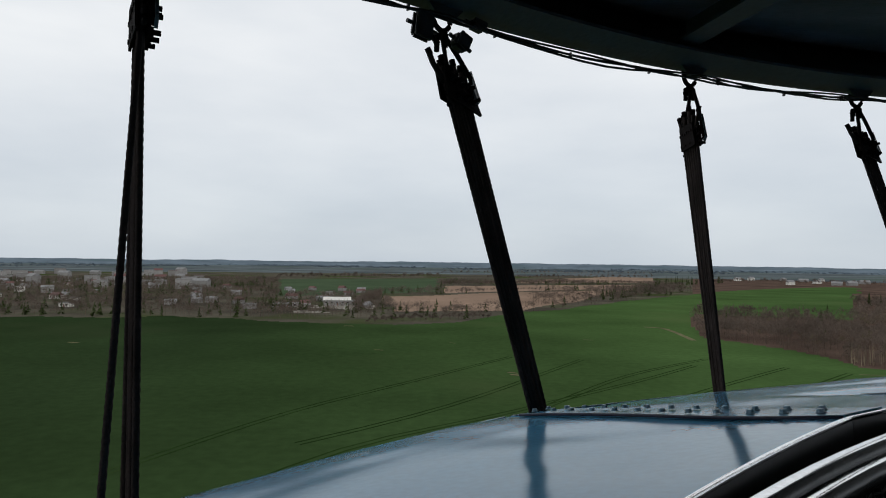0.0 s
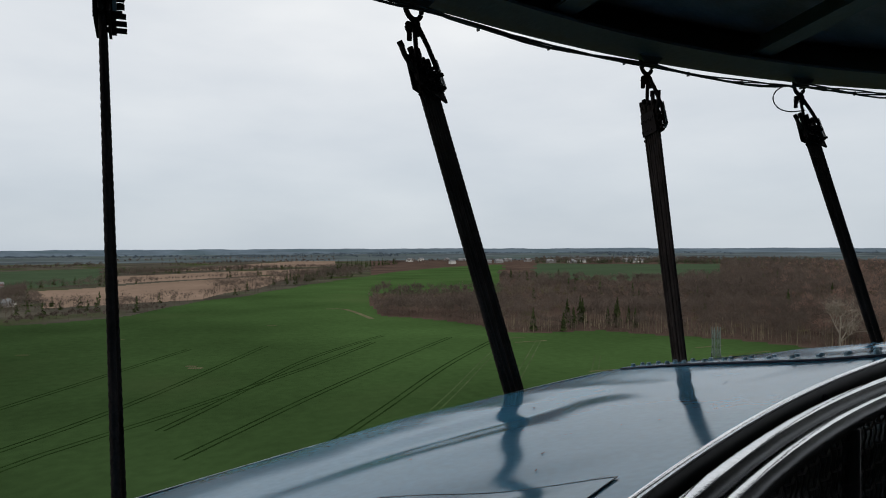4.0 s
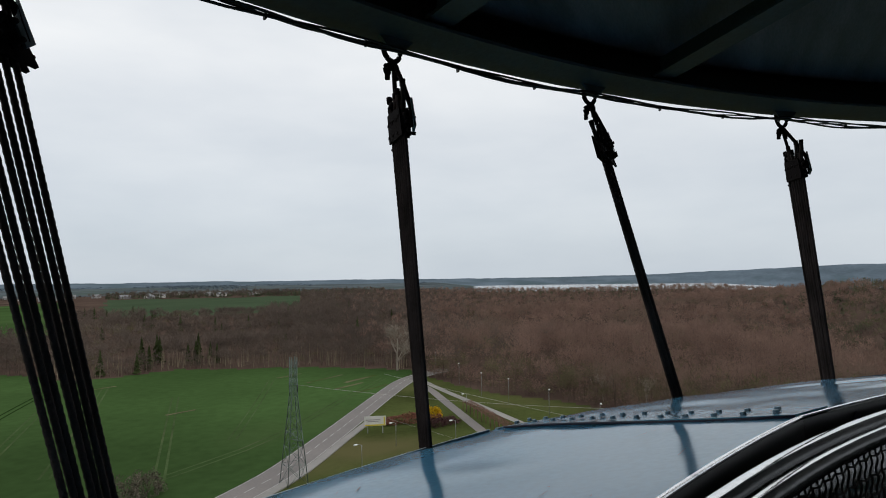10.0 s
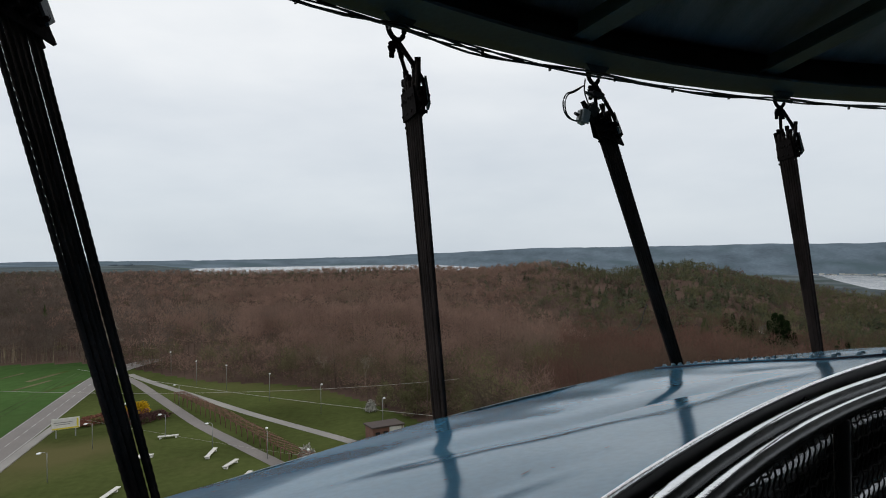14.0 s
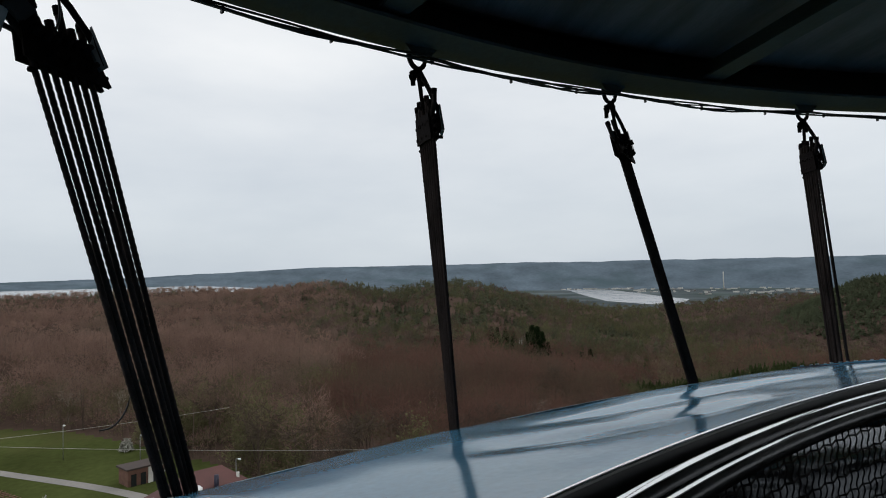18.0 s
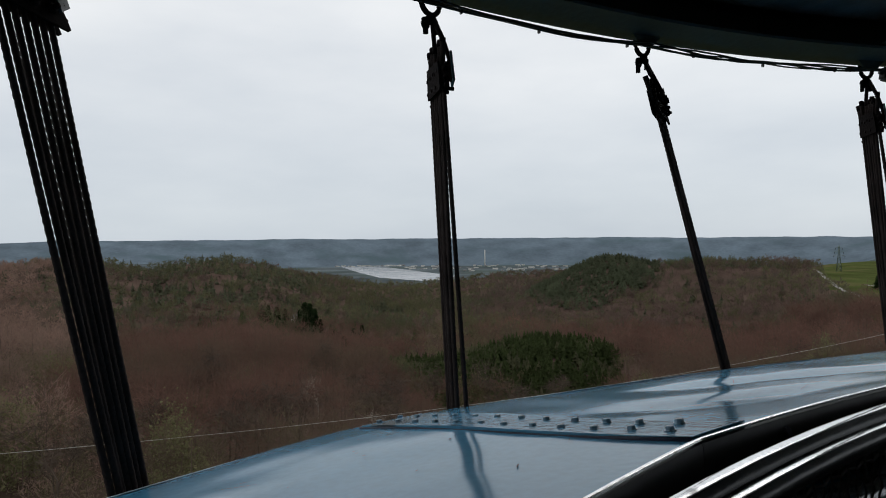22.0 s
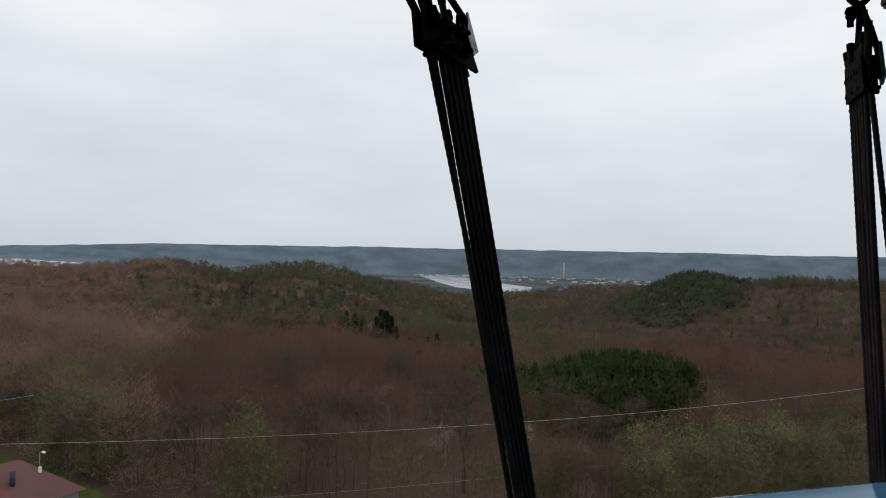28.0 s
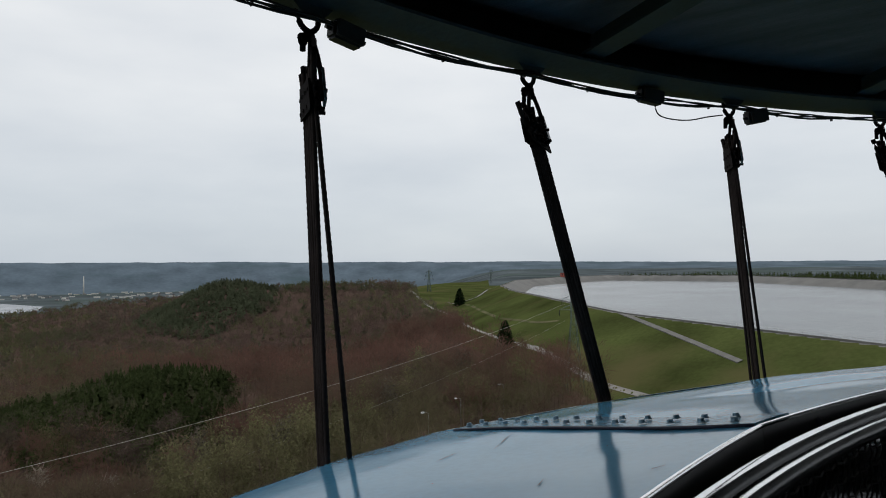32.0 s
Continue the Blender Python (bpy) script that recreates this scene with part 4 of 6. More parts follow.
WOOD_D = [150, 135, 118, 110, 105, 95, 92, 92, 98, 112, 138, 146, 163, 187, 214, 250, 268, 268, 274, 288, 300, 289, 336, 357, 370, 430]


FIELDS = [(3, ((2.0, 690), (-10.2, 827), (-19.4, 1020), (-12.8, 612), (-9.9, 521), (1.5, 490))), (3, ((-3.2, 1010), (-19.8, 1225), (-19.5, 1052), (-3.2, 772))),
          (3, ((-6.5, 1230), (-20.7, 2300), (-20.8, 1400), (-6.8, 1160))), (6, ((10.9, 1300), (-2.6, 1400), (-2.7, 800), (10.8, 690)))]


def inside(x, y, pts):
    hit = np.zeros(x.shape, dtype=bool)
    for (ax, ay), (bx, by) in zip(pts, pts[1:] + pts[:1]):
        hit ^= ((ay > y) != (by > y)) & (x < (bx - ax) * (y - ay) / (by - ay + 1e-9) + ax)
    return hit


def land_class(x, y):
    """0 crop, 1 woodland, 2 grass, 3 ploughed, 4 scrub, 5 far woodland, 6 far field, 7 gravel, 8 far mixed."""
    az, d = to_polar(x, y)
    jig = 1 + 0.03 * wob(x, y, 30, 7.0)
    c = np.full(x.shape, 2)
    edge = np.interp(az, [-62, -36, -33, -27, -20.5, -12.9, -9.9, -5, 1.1, 10.6, 19.5, 60], [1400, 1400, 1370, 1057, 727, 534, 503, 420, 385, 400, 470, 480])
    road_az = np.interp(d, [40, 60, 84, 120, 146, 210, 262, 300], [30, -5, -29, -48.5, -54.5, -59.6, -62.6, -63.5])
    open_side = az > road_az
    c = np.where(open_side & (d < edge * jig), 0, c)
    c = np.where(open_side & (d >= edge * jig), 4, c)
    wx, wy = x + 7 * wob(x, y, 60, 5.5), y + 7 * wob(x, y, 60, 1.5)
    for kind, corners in FIELDS:
        c = np.where(inside(wx, wy, [plan(a, d) for a, d in corners]), kind, c)
    c = np.where((az > 2.8) & (az < 9.5) & (d > 478) & (d < 556) & (wob(x, y, 25, 3.3) > -0.35), 7, c)
    c = np.where((d < 95 + 25 * np.abs(np.sin(np.radians(az * 1.3)))) & (az > -62) & (az < -10) & (az * 0.35 + d * 0.5 < 25), 4, c)
    right = np.interp(d, [100, 190, 205, 225, 242, 300, 400, 700, 1200], [-176.5, -172.0, -170.1, -167.4, -164.4, -161.9, -160.0, -156.5, -157]) + 0.8 * wob(x, y, 18, 3.0)
    wood = (d > np.interp(az, WOOD_AZ, WOOD_D) * jig) & (az < -23.8) & (az > right)
    c = np.where(wood, 1, c)
    c = np.where((az < -23.8) & (az > -35.3 + 0.6 * wob(x, y, 60, 0.5)) & (d > 545 + 50 * wob(x, y, 60, 1.1)) & (d < edge), 0, c)
    c = np.where((az < -38 + 0.6 * wob(x, y, 60, 2.5)) & (az > -53) & (d > 740 + 30 * wob(x, y, 60, 0.3)) & (d < 1450 + 60 * wob(x, y, 90, 0.8)), 6, c)
    c = np.where((az < -24) & (az > -60) & (d >= np.where(az < -38, 1450, 1750)) & (d < 1900), 1, c)
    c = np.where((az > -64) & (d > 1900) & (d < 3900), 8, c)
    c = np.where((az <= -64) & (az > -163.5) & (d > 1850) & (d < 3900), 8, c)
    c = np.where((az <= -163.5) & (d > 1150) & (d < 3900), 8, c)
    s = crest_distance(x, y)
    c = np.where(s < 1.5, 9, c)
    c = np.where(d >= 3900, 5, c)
    return c


# one sheet of ground, finer where the walk looks
az_list = np.concatenate([np.arange(42, -200, -0.3), np.arange(-200, -318, -2.0)])
rad = [1.2]
while rad[-1] < 4960:
    rad.append(rad[-1] * (1.011 if 350 < rad[-1] < 1600 else 1.016) + 0.35)
rad = np.array(rad)
A, D = np.meshgrid(np.radians(az_list), rad, indexing="ij")
GX, GY = -D * np.sin(A), D * np.cos(A)
GZ = height(GX, GY)
na, nr = GX.shape
idx = np.arange(na * nr).reshape(na, nr)
nxt = np.roll(idx, -1, axis=0)
quads = np.stack([idx[:, :-1], idx[:, 1:], nxt[:, 1:], nxt[:, :-1]], -1).reshape(-1, 4)
gv = np.stack([GX, GY, GZ], -1).reshape(-1, 3)
mid = gv[quads].mean(axis=1)
kind_of = land_class(mid[:, 0], mid[:, 1])
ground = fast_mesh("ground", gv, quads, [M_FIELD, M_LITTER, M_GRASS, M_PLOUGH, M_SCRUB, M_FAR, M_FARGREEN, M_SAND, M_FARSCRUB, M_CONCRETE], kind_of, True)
tagged(ground, "rolling ground of crop fields, woodland floor and grass", "ground", kind="structure")

# ---- water ----
def water_material(name, color, rough, scale):
    mat = material(name, color, rough, 0, 0.1, 0.01, 0.2, 0.6, specular=0.5, bump_scale=scale, bump_dist=1.2, stretch=(1, 1, 1))
    return mat


M_WATER = water_material("rippled_grey_water", (0.06, 0.07, 0.075), 0.22, 0.25)
# the lakes' base colour is raised to stand in for reflected sky
M_LAKE = water_material("sky_pale_lake_water", (0.34, 0.35, 0.36), 0.2, 0.02)


def sheet(name, pts, z, mat, label, category):
    return tagged(mesh_object(name, [(x, y, z) for x, y in pts], [tuple(range(len(pts)))], mat), label, category, kind="structure")


sheet("water_reservoir", CREST, 7.4, M_WATER, "wind rippled grey water of the upper reservoir", "water")
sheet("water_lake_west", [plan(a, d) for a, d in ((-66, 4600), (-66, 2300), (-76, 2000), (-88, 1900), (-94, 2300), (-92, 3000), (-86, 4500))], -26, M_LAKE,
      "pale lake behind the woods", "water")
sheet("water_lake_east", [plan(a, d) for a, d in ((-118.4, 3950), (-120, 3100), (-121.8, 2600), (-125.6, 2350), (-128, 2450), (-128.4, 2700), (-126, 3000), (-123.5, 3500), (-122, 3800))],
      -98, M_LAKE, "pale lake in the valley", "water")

# ---- woods ----
def fuzz(mat, share=0.5):
    """Let thin twigs and needles pass half of the light through, as airy crowns do."""
    nt = mat.node_tree
    b = nt.nodes["Principled BSDF"]
    t = nt.nodes.new("ShaderNodeBsdfTranslucent")
    m = nt.nodes.new("ShaderNodeMixShader")
    m.inputs[0].default_value = share
    nt.links.new(b.inputs["Base Color"].links[0].from_socket, t.inputs["Color"])
    nt.links.new(b.outputs[0], m.inputs[1])
    nt.links.new(t.outputs[0], m.inputs[2])
    nt.links.new(m.outputs[0], nt.nodes["Material Output"].inputs["Surface"])
    return mat


M_TWIG = fuzz(islands(material("bare_brown_twigs", (0.148, 0.085, 0.066), 0.9, 0, 0.32, 0.028, 0.1, 0, (0.117, 0.088, 0.062), 0.5, specular=0.0), (0.86, 0.88, 0.9), (1.12, 1.1, 1.08)))
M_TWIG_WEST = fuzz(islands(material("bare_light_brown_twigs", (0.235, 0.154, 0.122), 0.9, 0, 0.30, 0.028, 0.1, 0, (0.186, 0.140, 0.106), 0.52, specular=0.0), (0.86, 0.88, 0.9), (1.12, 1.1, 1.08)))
M_TWIG_GREY = fuzz(islands(material("bare_grey_twigs", (0.132, 0.104, 0.086), 0.9, 0, 0.28, 0.02, 0.08, 0, (0.176, 0.146, 0.106), 0.60, specular=0.0), (0.9, 0.9, 0.9), (1.12, 1.12, 1.1)))
M_TRUNK = islands(material("grey_brown_bark", (0.115, 0.085, 0.068), 0.9, 0, 0.25, 0.3, 3, 0.3, specular=0.0), (0.7, 0.7, 0.7), (1.35, 1.35, 1.3))
M_PALETRUNK = islands(material("pale_birch_bark", (0.25, 0.205, 0.145), 0.9, 0, 0.25, 0.3, 3, 0.2, specular=0.0), (0.55, 0.55, 0.55), (1.25, 1.25, 1.2))
M_BUD = fuzz(islands(material("budding_olive_twigs", (0.140, 0.121, 0.074), 0.9, 0, 0.25, 0.03, 0.1, 0, specular=0.0), (0.8, 0.82, 0.8), (1.18, 1.16, 1.1)))
M_NEEDLE = fuzz(islands(material("dark_green_needles", (0.058, 0.075, 0.032), 0.9, 0, 0.25, 0.03, 0.5, 0, specular=0.0), (0.7, 0.72, 0.7), (1.3, 1.28, 1.15)))
# both far pine colours are greyed and lightened to hold the haze
M_PINEWOOD = fuzz(islands(material("haze_muted_olive_pinewood", (0.100, 0.108, 0.068), 0.9, 0, 0.3, 0.012, 0.05, 0, (0.115, 0.104, 0.070), 0.55, specular=0.0), (0.78, 0.8, 0.8), (1.2, 1.18, 1.15)))
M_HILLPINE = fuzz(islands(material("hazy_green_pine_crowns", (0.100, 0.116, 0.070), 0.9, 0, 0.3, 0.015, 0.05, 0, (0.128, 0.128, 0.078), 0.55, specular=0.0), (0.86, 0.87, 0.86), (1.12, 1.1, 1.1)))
# same bare twigs beyond 420 m, their colour dulled for haze
M_TWIG_DULL = fuzz(islands(material("haze_dulled_umber_twigs", (0.128, 0.089, 0.075), 0.9, 0, 0.25, 0.02, 0.08, 0, (0.112, 0.095, 0.073), 0.5, specular=0.0), (0.86, 0.88, 0.9), (1.12, 1.1, 1.08)))
M_OLIVE = fuzz(islands(material("olive_brown_budding_wood", (0.112, 0.110, 0.060), 0.9, 0, 0.3, 0.012, 0.06, 0, (0.088, 0.094, 0.058), 0.5, specular=0.0), (0.8, 0.82, 0.8), (1.18, 1.16, 1.1)))
# blue of the far tree belts is haze put into the colour
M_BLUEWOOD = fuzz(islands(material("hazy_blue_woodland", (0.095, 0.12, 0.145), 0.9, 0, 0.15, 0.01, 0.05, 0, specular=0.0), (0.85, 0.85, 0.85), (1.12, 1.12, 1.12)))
nrg = np.random.default_rng(11)


def scatter(az0, az1, d0, d1, spacing, keep):
    n = int((az0 - az1) / 360 * math.pi * (d1 ** 2 - d0 ** 2) / spacing ** 2)
    az = nrg.uniform(az1, az0, n)
    d = np.sqrt(nrg.uniform(d0 ** 2, d1 ** 2, n))
    x, y = -d * np.sin(np.radians(az)), d * np.cos(np.radians(az))
    ok = keep(x, y, az, d)
    return x[ok], y[ok]


def bare_trees(x, y, tall, twigs, width, crown_w=0.25, low=0.62):
    """Trunk and a fan of thin twig triangles for each tree. Returns arrays of trunk and twig triangles (n, 3, 3)."""
    n = len(x)
    z = height(x, y) - 0.3
    H = tall * nrg.uniform(0.66, 1.25, n) * (1 + 0.12 * wob(x, y, 16, 2.9))
    lean = nrg.normal(0, 0.03, (n, 2))
    base = np.stack([x, y, z], 1)
    tip = base + np.stack([lean[:, 0] * H, lean[:, 1] * H, H * 0.80], 1)
    ang = nrg.uniform(0, 6.28, n)
    tr = []
    r = (0.008 * H + width * 0.12)[:, None]
    for k in range(3):
        a0, a1 = ang + k * 2.094, ang + (k + 1) * 2.094
        p0 = base + np.stack([np.cos(a0), np.sin(a0), a0 * 0], 1) * r
        p1 = base + np.stack([np.cos(a1), np.sin(a1), a1 * 0], 1) * r
        tr.append(np.stack([p0, p1, tip], 1))
    trunk = np.concatenate(tr)
    ti = np.repeat(np.arange(n), twigs)
    m = len(ti)
    # twigs fill the shell of an uneven egg-shaped crown and point outwards and up
    u = nrg.normal(0, 1, (m, 3))
    u /= np.linalg.norm(u, axis=1)[:, None]
    u[:, 2] = np.where(u[:, 2] < -0.35, -u[:, 2] * 0.6, u[:, 2])
    rad_h = (H * crown_w * nrg.uniform(0.75, 1.25, n))[ti]
    rad_v = (H * 0.36)[ti]
    depth = nrg.uniform(0.35, 1.0, m) ** 0.6 * (1 + 0.22 * np.sin(u[:, 0] * 5 + ti) * np.cos(u[:, 1] * 4 + ti * 1.7))
    mid_c = base[ti] + (tip - base)[ti] * low
    c = mid_c + np.stack([u[:, 0] * rad_h, u[:, 1] * rad_h, u[:, 2] * rad_v], 1) * depth[:, None]
    dirv = u * np.array([1, 1, 0.7]) + np.array([0, 0, 0.5]) + nrg.normal(0, 0.5, (m, 3))
    dirv /= np.linalg.norm(dirv, axis=1)[:, None]
    ln = (nrg.uniform(0.5, 1.2, m) * H[ti] * (0.10 if width < 0.2 else 0.14))[:, None]
    sidew = np.cross(dirv, nrg.normal(0, 1, (m, 3)))
    sidew /= np.linalg.norm(sidew, axis=1)[:, None] + 1e-6
    sw = nrg.uniform(0.6, 1.4, m)[:, None] * width
    twig = np.stack([c - dirv * ln * 0.5 - sidew * sw, c - dirv * ln * 0.5 + sidew * sw, c + dirv * ln * 0.7], 1)
    return trunk, twig


def conifers(x, y, tall, tiers, wide):
    """Cones of drooping ragged triangles."""
    n = len(x)
    z = height(x, y) - 0.3
    H = tall * nrg.uniform(0.7, 1.2, n)
    ti = np.repeat(np.arange(n), tiers)
    m = len(ti)
    f = nrg.uniform(0.12, 0.98, m)
    w = nrg.uniform(0, 6.28, m)
    reach = H[ti] * wide * (1.03 - f) * nrg.uniform(0.7, 1.2, m)
    c = np.stack([x[ti], y[ti], z[ti] + H[ti] * f], 1)
    end = c + np.stack([np.cos(w) * reach, np.sin(w) * reach, -0.35 * reach], 1)
    sw = (reach * 0.42 + 0.15)[:, None]
    sidew = np.stack([-np.sin(w), np.cos(w), nrg.normal(0, 0.25, m)], 1) * sw
    lift = np.stack([w * 0, w * 0, H[ti] * 0.09], 1)
    return np.concatenate([np.stack([end - sidew, end + sidew, c + lift], 1)])


def soup(name, tris, mat, label, category):
    v = tris.reshape(-1, 3)
    ob = fast_mesh(name, v, np.arange(len(v)).reshape(-1, 3), mat)
    return tagged(ob, label, category, kind="stuff")


PINE_SPOT = plan(-164.9, 286)


def in_wood(x, y, az, d):
    return (land_class(x, y) == 1) & (np.hypot(x, y) > 80) & (np.hypot(x - PINE_SPOT[0] * 0.96, y - PINE_SPOT[1] * 0.96) > 17)


def grove(x, y, az, d, c, half, deep, far):
    return ((az - c) / half) ** 2 + ((d - far) / deep) ** 2 < 1 + 0.45 * wob(x, y, 22 if far < 400 else 60, 8.0)


def conifer_zone(x, y, az, d):
    """Share of conifers among the trees."""
    z = np.minimum(1, 1.4 * bell(az, -112, 11)) * np.minimum(1, 1.2 * bell(d, 670, 240)) * (wob(x, y, 40, 4.0) > -0.1) * 0.75
    z = np.maximum(z, 0.8 * bell(az, -106, 9) * bell(d, 860, 170) * (wob(x, y, 50, 1.0) > -0.1))
    z = np.maximum(z, 0.55 * bell(az, -75, 9) * bell(d, 1350, 160))
    z = np.maximum(z, 0.6 * (az > -60) * (d > 1400))
    z = np.maximum(z, np.where(az < -98, 0.08, 0.015)) * (d > 400)
    return np.maximum(z, 0.55 * bell(az, -43, 2.6) * (d < 335))


def olive_zone(x, y, az, d):
    """Share of budding wood on the slopes beyond the valley."""
    far = ease(330, 520, d + 60 * wob(x, y, 60, 2.2))
    z = 0.62 * far * ease(-93, -102, az) * (1 - ease(-128, -136, az)) + 0.28 * far * ease(-128, -136, az)
    return z * (0.55 + 0.9 * (wob(x, y, 85, 6.6) > -0.15)) 


# stands of conifers: bearing, half width, half depth and distance of the middle
STANDS = {"plantation": (-137.2, 5.5, 88, 226), "young": (-127.4, 6.3, 80, 240), "knoll": (-140.2, 5.4, 170, 750), "far_knoll": (-149.2, 3.6, 90, 840)}


def stand(name, x, y, az, d):
    return grove(x, y, *to_polar(x, y), *STANDS[name])


def open_wood(x, y, az, d):
    ok = in_wood(x, y, az, d)
    for name in STANDS:
        ok &= ~stand(name, x, y, az, d)
    return ok


trunks, twigs, west_twigs, grey_twigs, dull_twigs, buds, olives, needles, pinewood = [], [], [], [], [], [], [], [], []
for az0, az1, d0, d1, spacing, count, width in ((-60, -177, 85, 210, 4.8, 230, 0.044), (-60, -172, 210, 420, 5.8, 88, 0.105), (-50, -163.5, 420, 800, 8.0, 42, 0.22),
                                                (-50, -163.5, 800, 1500, 12.5, 28, 0.44), (-23.5, -62, 255, 420, 5.5, 90, 0.11), (-23.5, -62, 420, 800, 9.0, 50, 0.22),
                                                (-38, -60, 1450, 1880, 14, 26, 0.6)):
    x, y = scatter(az0, az1, d0, d1, spacing, open_wood)
    az, d = to_polar(x, y)
    con = nrg.random(len(x)) < conifer_zone(x, y, az, d)
    edge_d = d - np.interp(az, WOOD_AZ, WOOD_D)
    bud = ~con & (nrg.random(len(x)) < np.where((edge_d < 40) & (az < -64), 0.45, 0.06) + 0.45 * bell(az, -158, 15) * (d < 230) + 0.40 * ease(-134, -139, az) * (d < 134 + 18 * wob(x, y, 40, 4.9)) + 0.3 * bell(az, -114, 9) * (d > 400)
                  + 0.5 * (wob(x, y, 45, 3.7) > 0.62) + 0.6 * bell(az, -128, 9) * bell(d, 400, 190) * (wob(x, y, 50, 2.6) > -0.35))
    olive = ~con & (nrg.random(len(x)) < olive_zone(x, y, az, d))
    bud &= ~olive
    bare = ~con & ~bud & ~olive
    grey = nrg.random(len(x)) < ease(-74, -54, az + 4 * wob(x, y, 50, 2.4))
    tall = (17 if d1 <= 420 else 14) if az0 != -23.5 else 11.5 + 2.5 * wob(x, y, 35, 1.9)
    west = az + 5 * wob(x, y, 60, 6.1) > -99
    tall = (tall + 0 * x) * (1 - 0.5 * bell(az, -133, 10) * bell(d, 140, 36)) * (1 + 0.16 * wob(x, y, 28, 7.7))
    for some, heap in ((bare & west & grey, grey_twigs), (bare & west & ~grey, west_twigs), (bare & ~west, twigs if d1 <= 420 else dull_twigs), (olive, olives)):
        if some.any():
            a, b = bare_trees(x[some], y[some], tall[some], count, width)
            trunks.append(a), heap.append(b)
    a, b = bare_trees(x[bud], y[bud], tall[bud] * 0.72, count, width * 1.2, 0.34, 0.58)
    trunks.append(a), buds.append(b)
    if con.any() and az0 == -23.5:
        needles.append(conifers(x[con], y[con], 12.0, 90, 0.2))
    elif con.any() and d1 <= 420:
        needles.append(conifers(x[con], y[con], 8.5, 110, 0.27))
    elif con.any():
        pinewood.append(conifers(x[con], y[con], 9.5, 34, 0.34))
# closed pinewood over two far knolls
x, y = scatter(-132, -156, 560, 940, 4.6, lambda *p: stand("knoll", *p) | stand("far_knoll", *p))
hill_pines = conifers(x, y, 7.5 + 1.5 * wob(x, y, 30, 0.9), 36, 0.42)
# a young plantation on the knoll: dense dark conifers, thinner and mixed with olive shrubs towards the valley
x, y = scatter(-120, -146, 150, 330, 2.7, lambda *p: stand("plantation", *p))
dark = wob(x, y, 9, 1.7) + nrg.normal(0, 0.35, len(x)) > -0.25
needles.append(conifers(x[dark], y[dark], 6.4 + 1.8 * wob(x[dark], y[dark], 14, 0.4), 60, 0.36))
olives.append(conifers(x[~dark], y[~dark], 4.6, 60, 0.44))
x, y = scatter(-118, -136, 150, 340, 3.4, lambda *p: stand("young", *p) & ~stand("plantation", *p))
dark = wob(x, y, 11, 2.7) + nrg.normal(0, 0.4, len(x)) > -0.2
needles.append(conifers(x[dark], y[dark], 4.8, 60, 0.42))
a, b = bare_trees(x[~dark], y[~dark], 6.0, 90, 0.10, 0.42, 0.5)
trunks.append(a), olives.append(b)
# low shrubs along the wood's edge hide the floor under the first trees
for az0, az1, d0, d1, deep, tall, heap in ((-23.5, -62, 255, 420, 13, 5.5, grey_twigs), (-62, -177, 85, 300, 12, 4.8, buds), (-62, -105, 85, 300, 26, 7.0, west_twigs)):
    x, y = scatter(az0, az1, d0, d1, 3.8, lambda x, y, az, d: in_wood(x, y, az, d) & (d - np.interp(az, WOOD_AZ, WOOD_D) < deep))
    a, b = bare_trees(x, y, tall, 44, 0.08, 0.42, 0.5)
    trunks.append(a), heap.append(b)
soup("woodland_dull_twigs", np.concatenate(dull_twigs), M_TWIG_DULL, "haze dulled umber twigs of bare woods on far slopes", "woods")
soup("woodland_olive", np.concatenate(olives), M_OLIVE, "olive brown budding woods on far slopes", "woods")
soup("woodland_grey_twigs", np.concatenate(grey_twigs), M_TWIG_GREY, "bare grey brown twigs of the field wood", "woods")
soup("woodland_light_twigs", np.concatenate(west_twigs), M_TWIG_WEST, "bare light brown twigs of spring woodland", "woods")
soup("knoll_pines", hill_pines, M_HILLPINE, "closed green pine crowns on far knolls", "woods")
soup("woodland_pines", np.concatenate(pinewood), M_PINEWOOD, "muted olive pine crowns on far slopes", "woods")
x, y = scatter(-34, -62, 255, 420, 3.4, lambda x, y, az, d: in_wood(x, y, az, d) & (d - np.interp(az, WOOD_AZ, WOOD_D) < 26))
pale, _ = bare_trees(x, y, 9.5, 1, 0.75)
soup("woodland_pale_trunks", pale, M_PALETRUNK, "pale birch trunks along the field wood's front", "woods")
soup("woodland_trunks", np.concatenate(trunks), M_TRUNK, "grey brown trunks of bare spring woodland", "woods")
soup("woodland_twigs", np.concatenate(twigs), M_TWIG, "bare brown twigs of spring woodland", "woods")
soup("woodland_buds", np.concatenate(buds), M_BUD, "olive budding shrubs and trees at the wood's edge", "woods")
soup("woodland_conifers", np.concatenate(needles), M_NEEDLE, "dark green conifers among bare trees", "woods")


BUSHES = [(-75.6, 222, 3.4, 8.5), (-87.6, 160, 3.8, 9.0), (-83.7, 163, 3.0, 7.0), (-87.0, 170, 4.2, 9.5), (-91.6, 130, 3.6, 8.0), (-90.1, 158, 3.0, 8.0), (-105.2, 107, 3.4, 8.0), (-93.4, 124, 3.4, 8.5),
          (-142.6, 124, 3.4, 7.0), (-147.7, 118, 3.8, 7.5), (-137.0, 110, 3.4, 7.5), (-152.5, 147, 3.6, 7.0), (-153.6, 158, 3.4, 6.5), (-158.0, 170, 3.6, 6.5), (-149.0, 140, 3.6, 7.0), (-156.0, 145, 3.2, 6.0),
          (-131.0, 108, 3.0, 6.5), (-163.3, 178, 3.0, 5.5)]
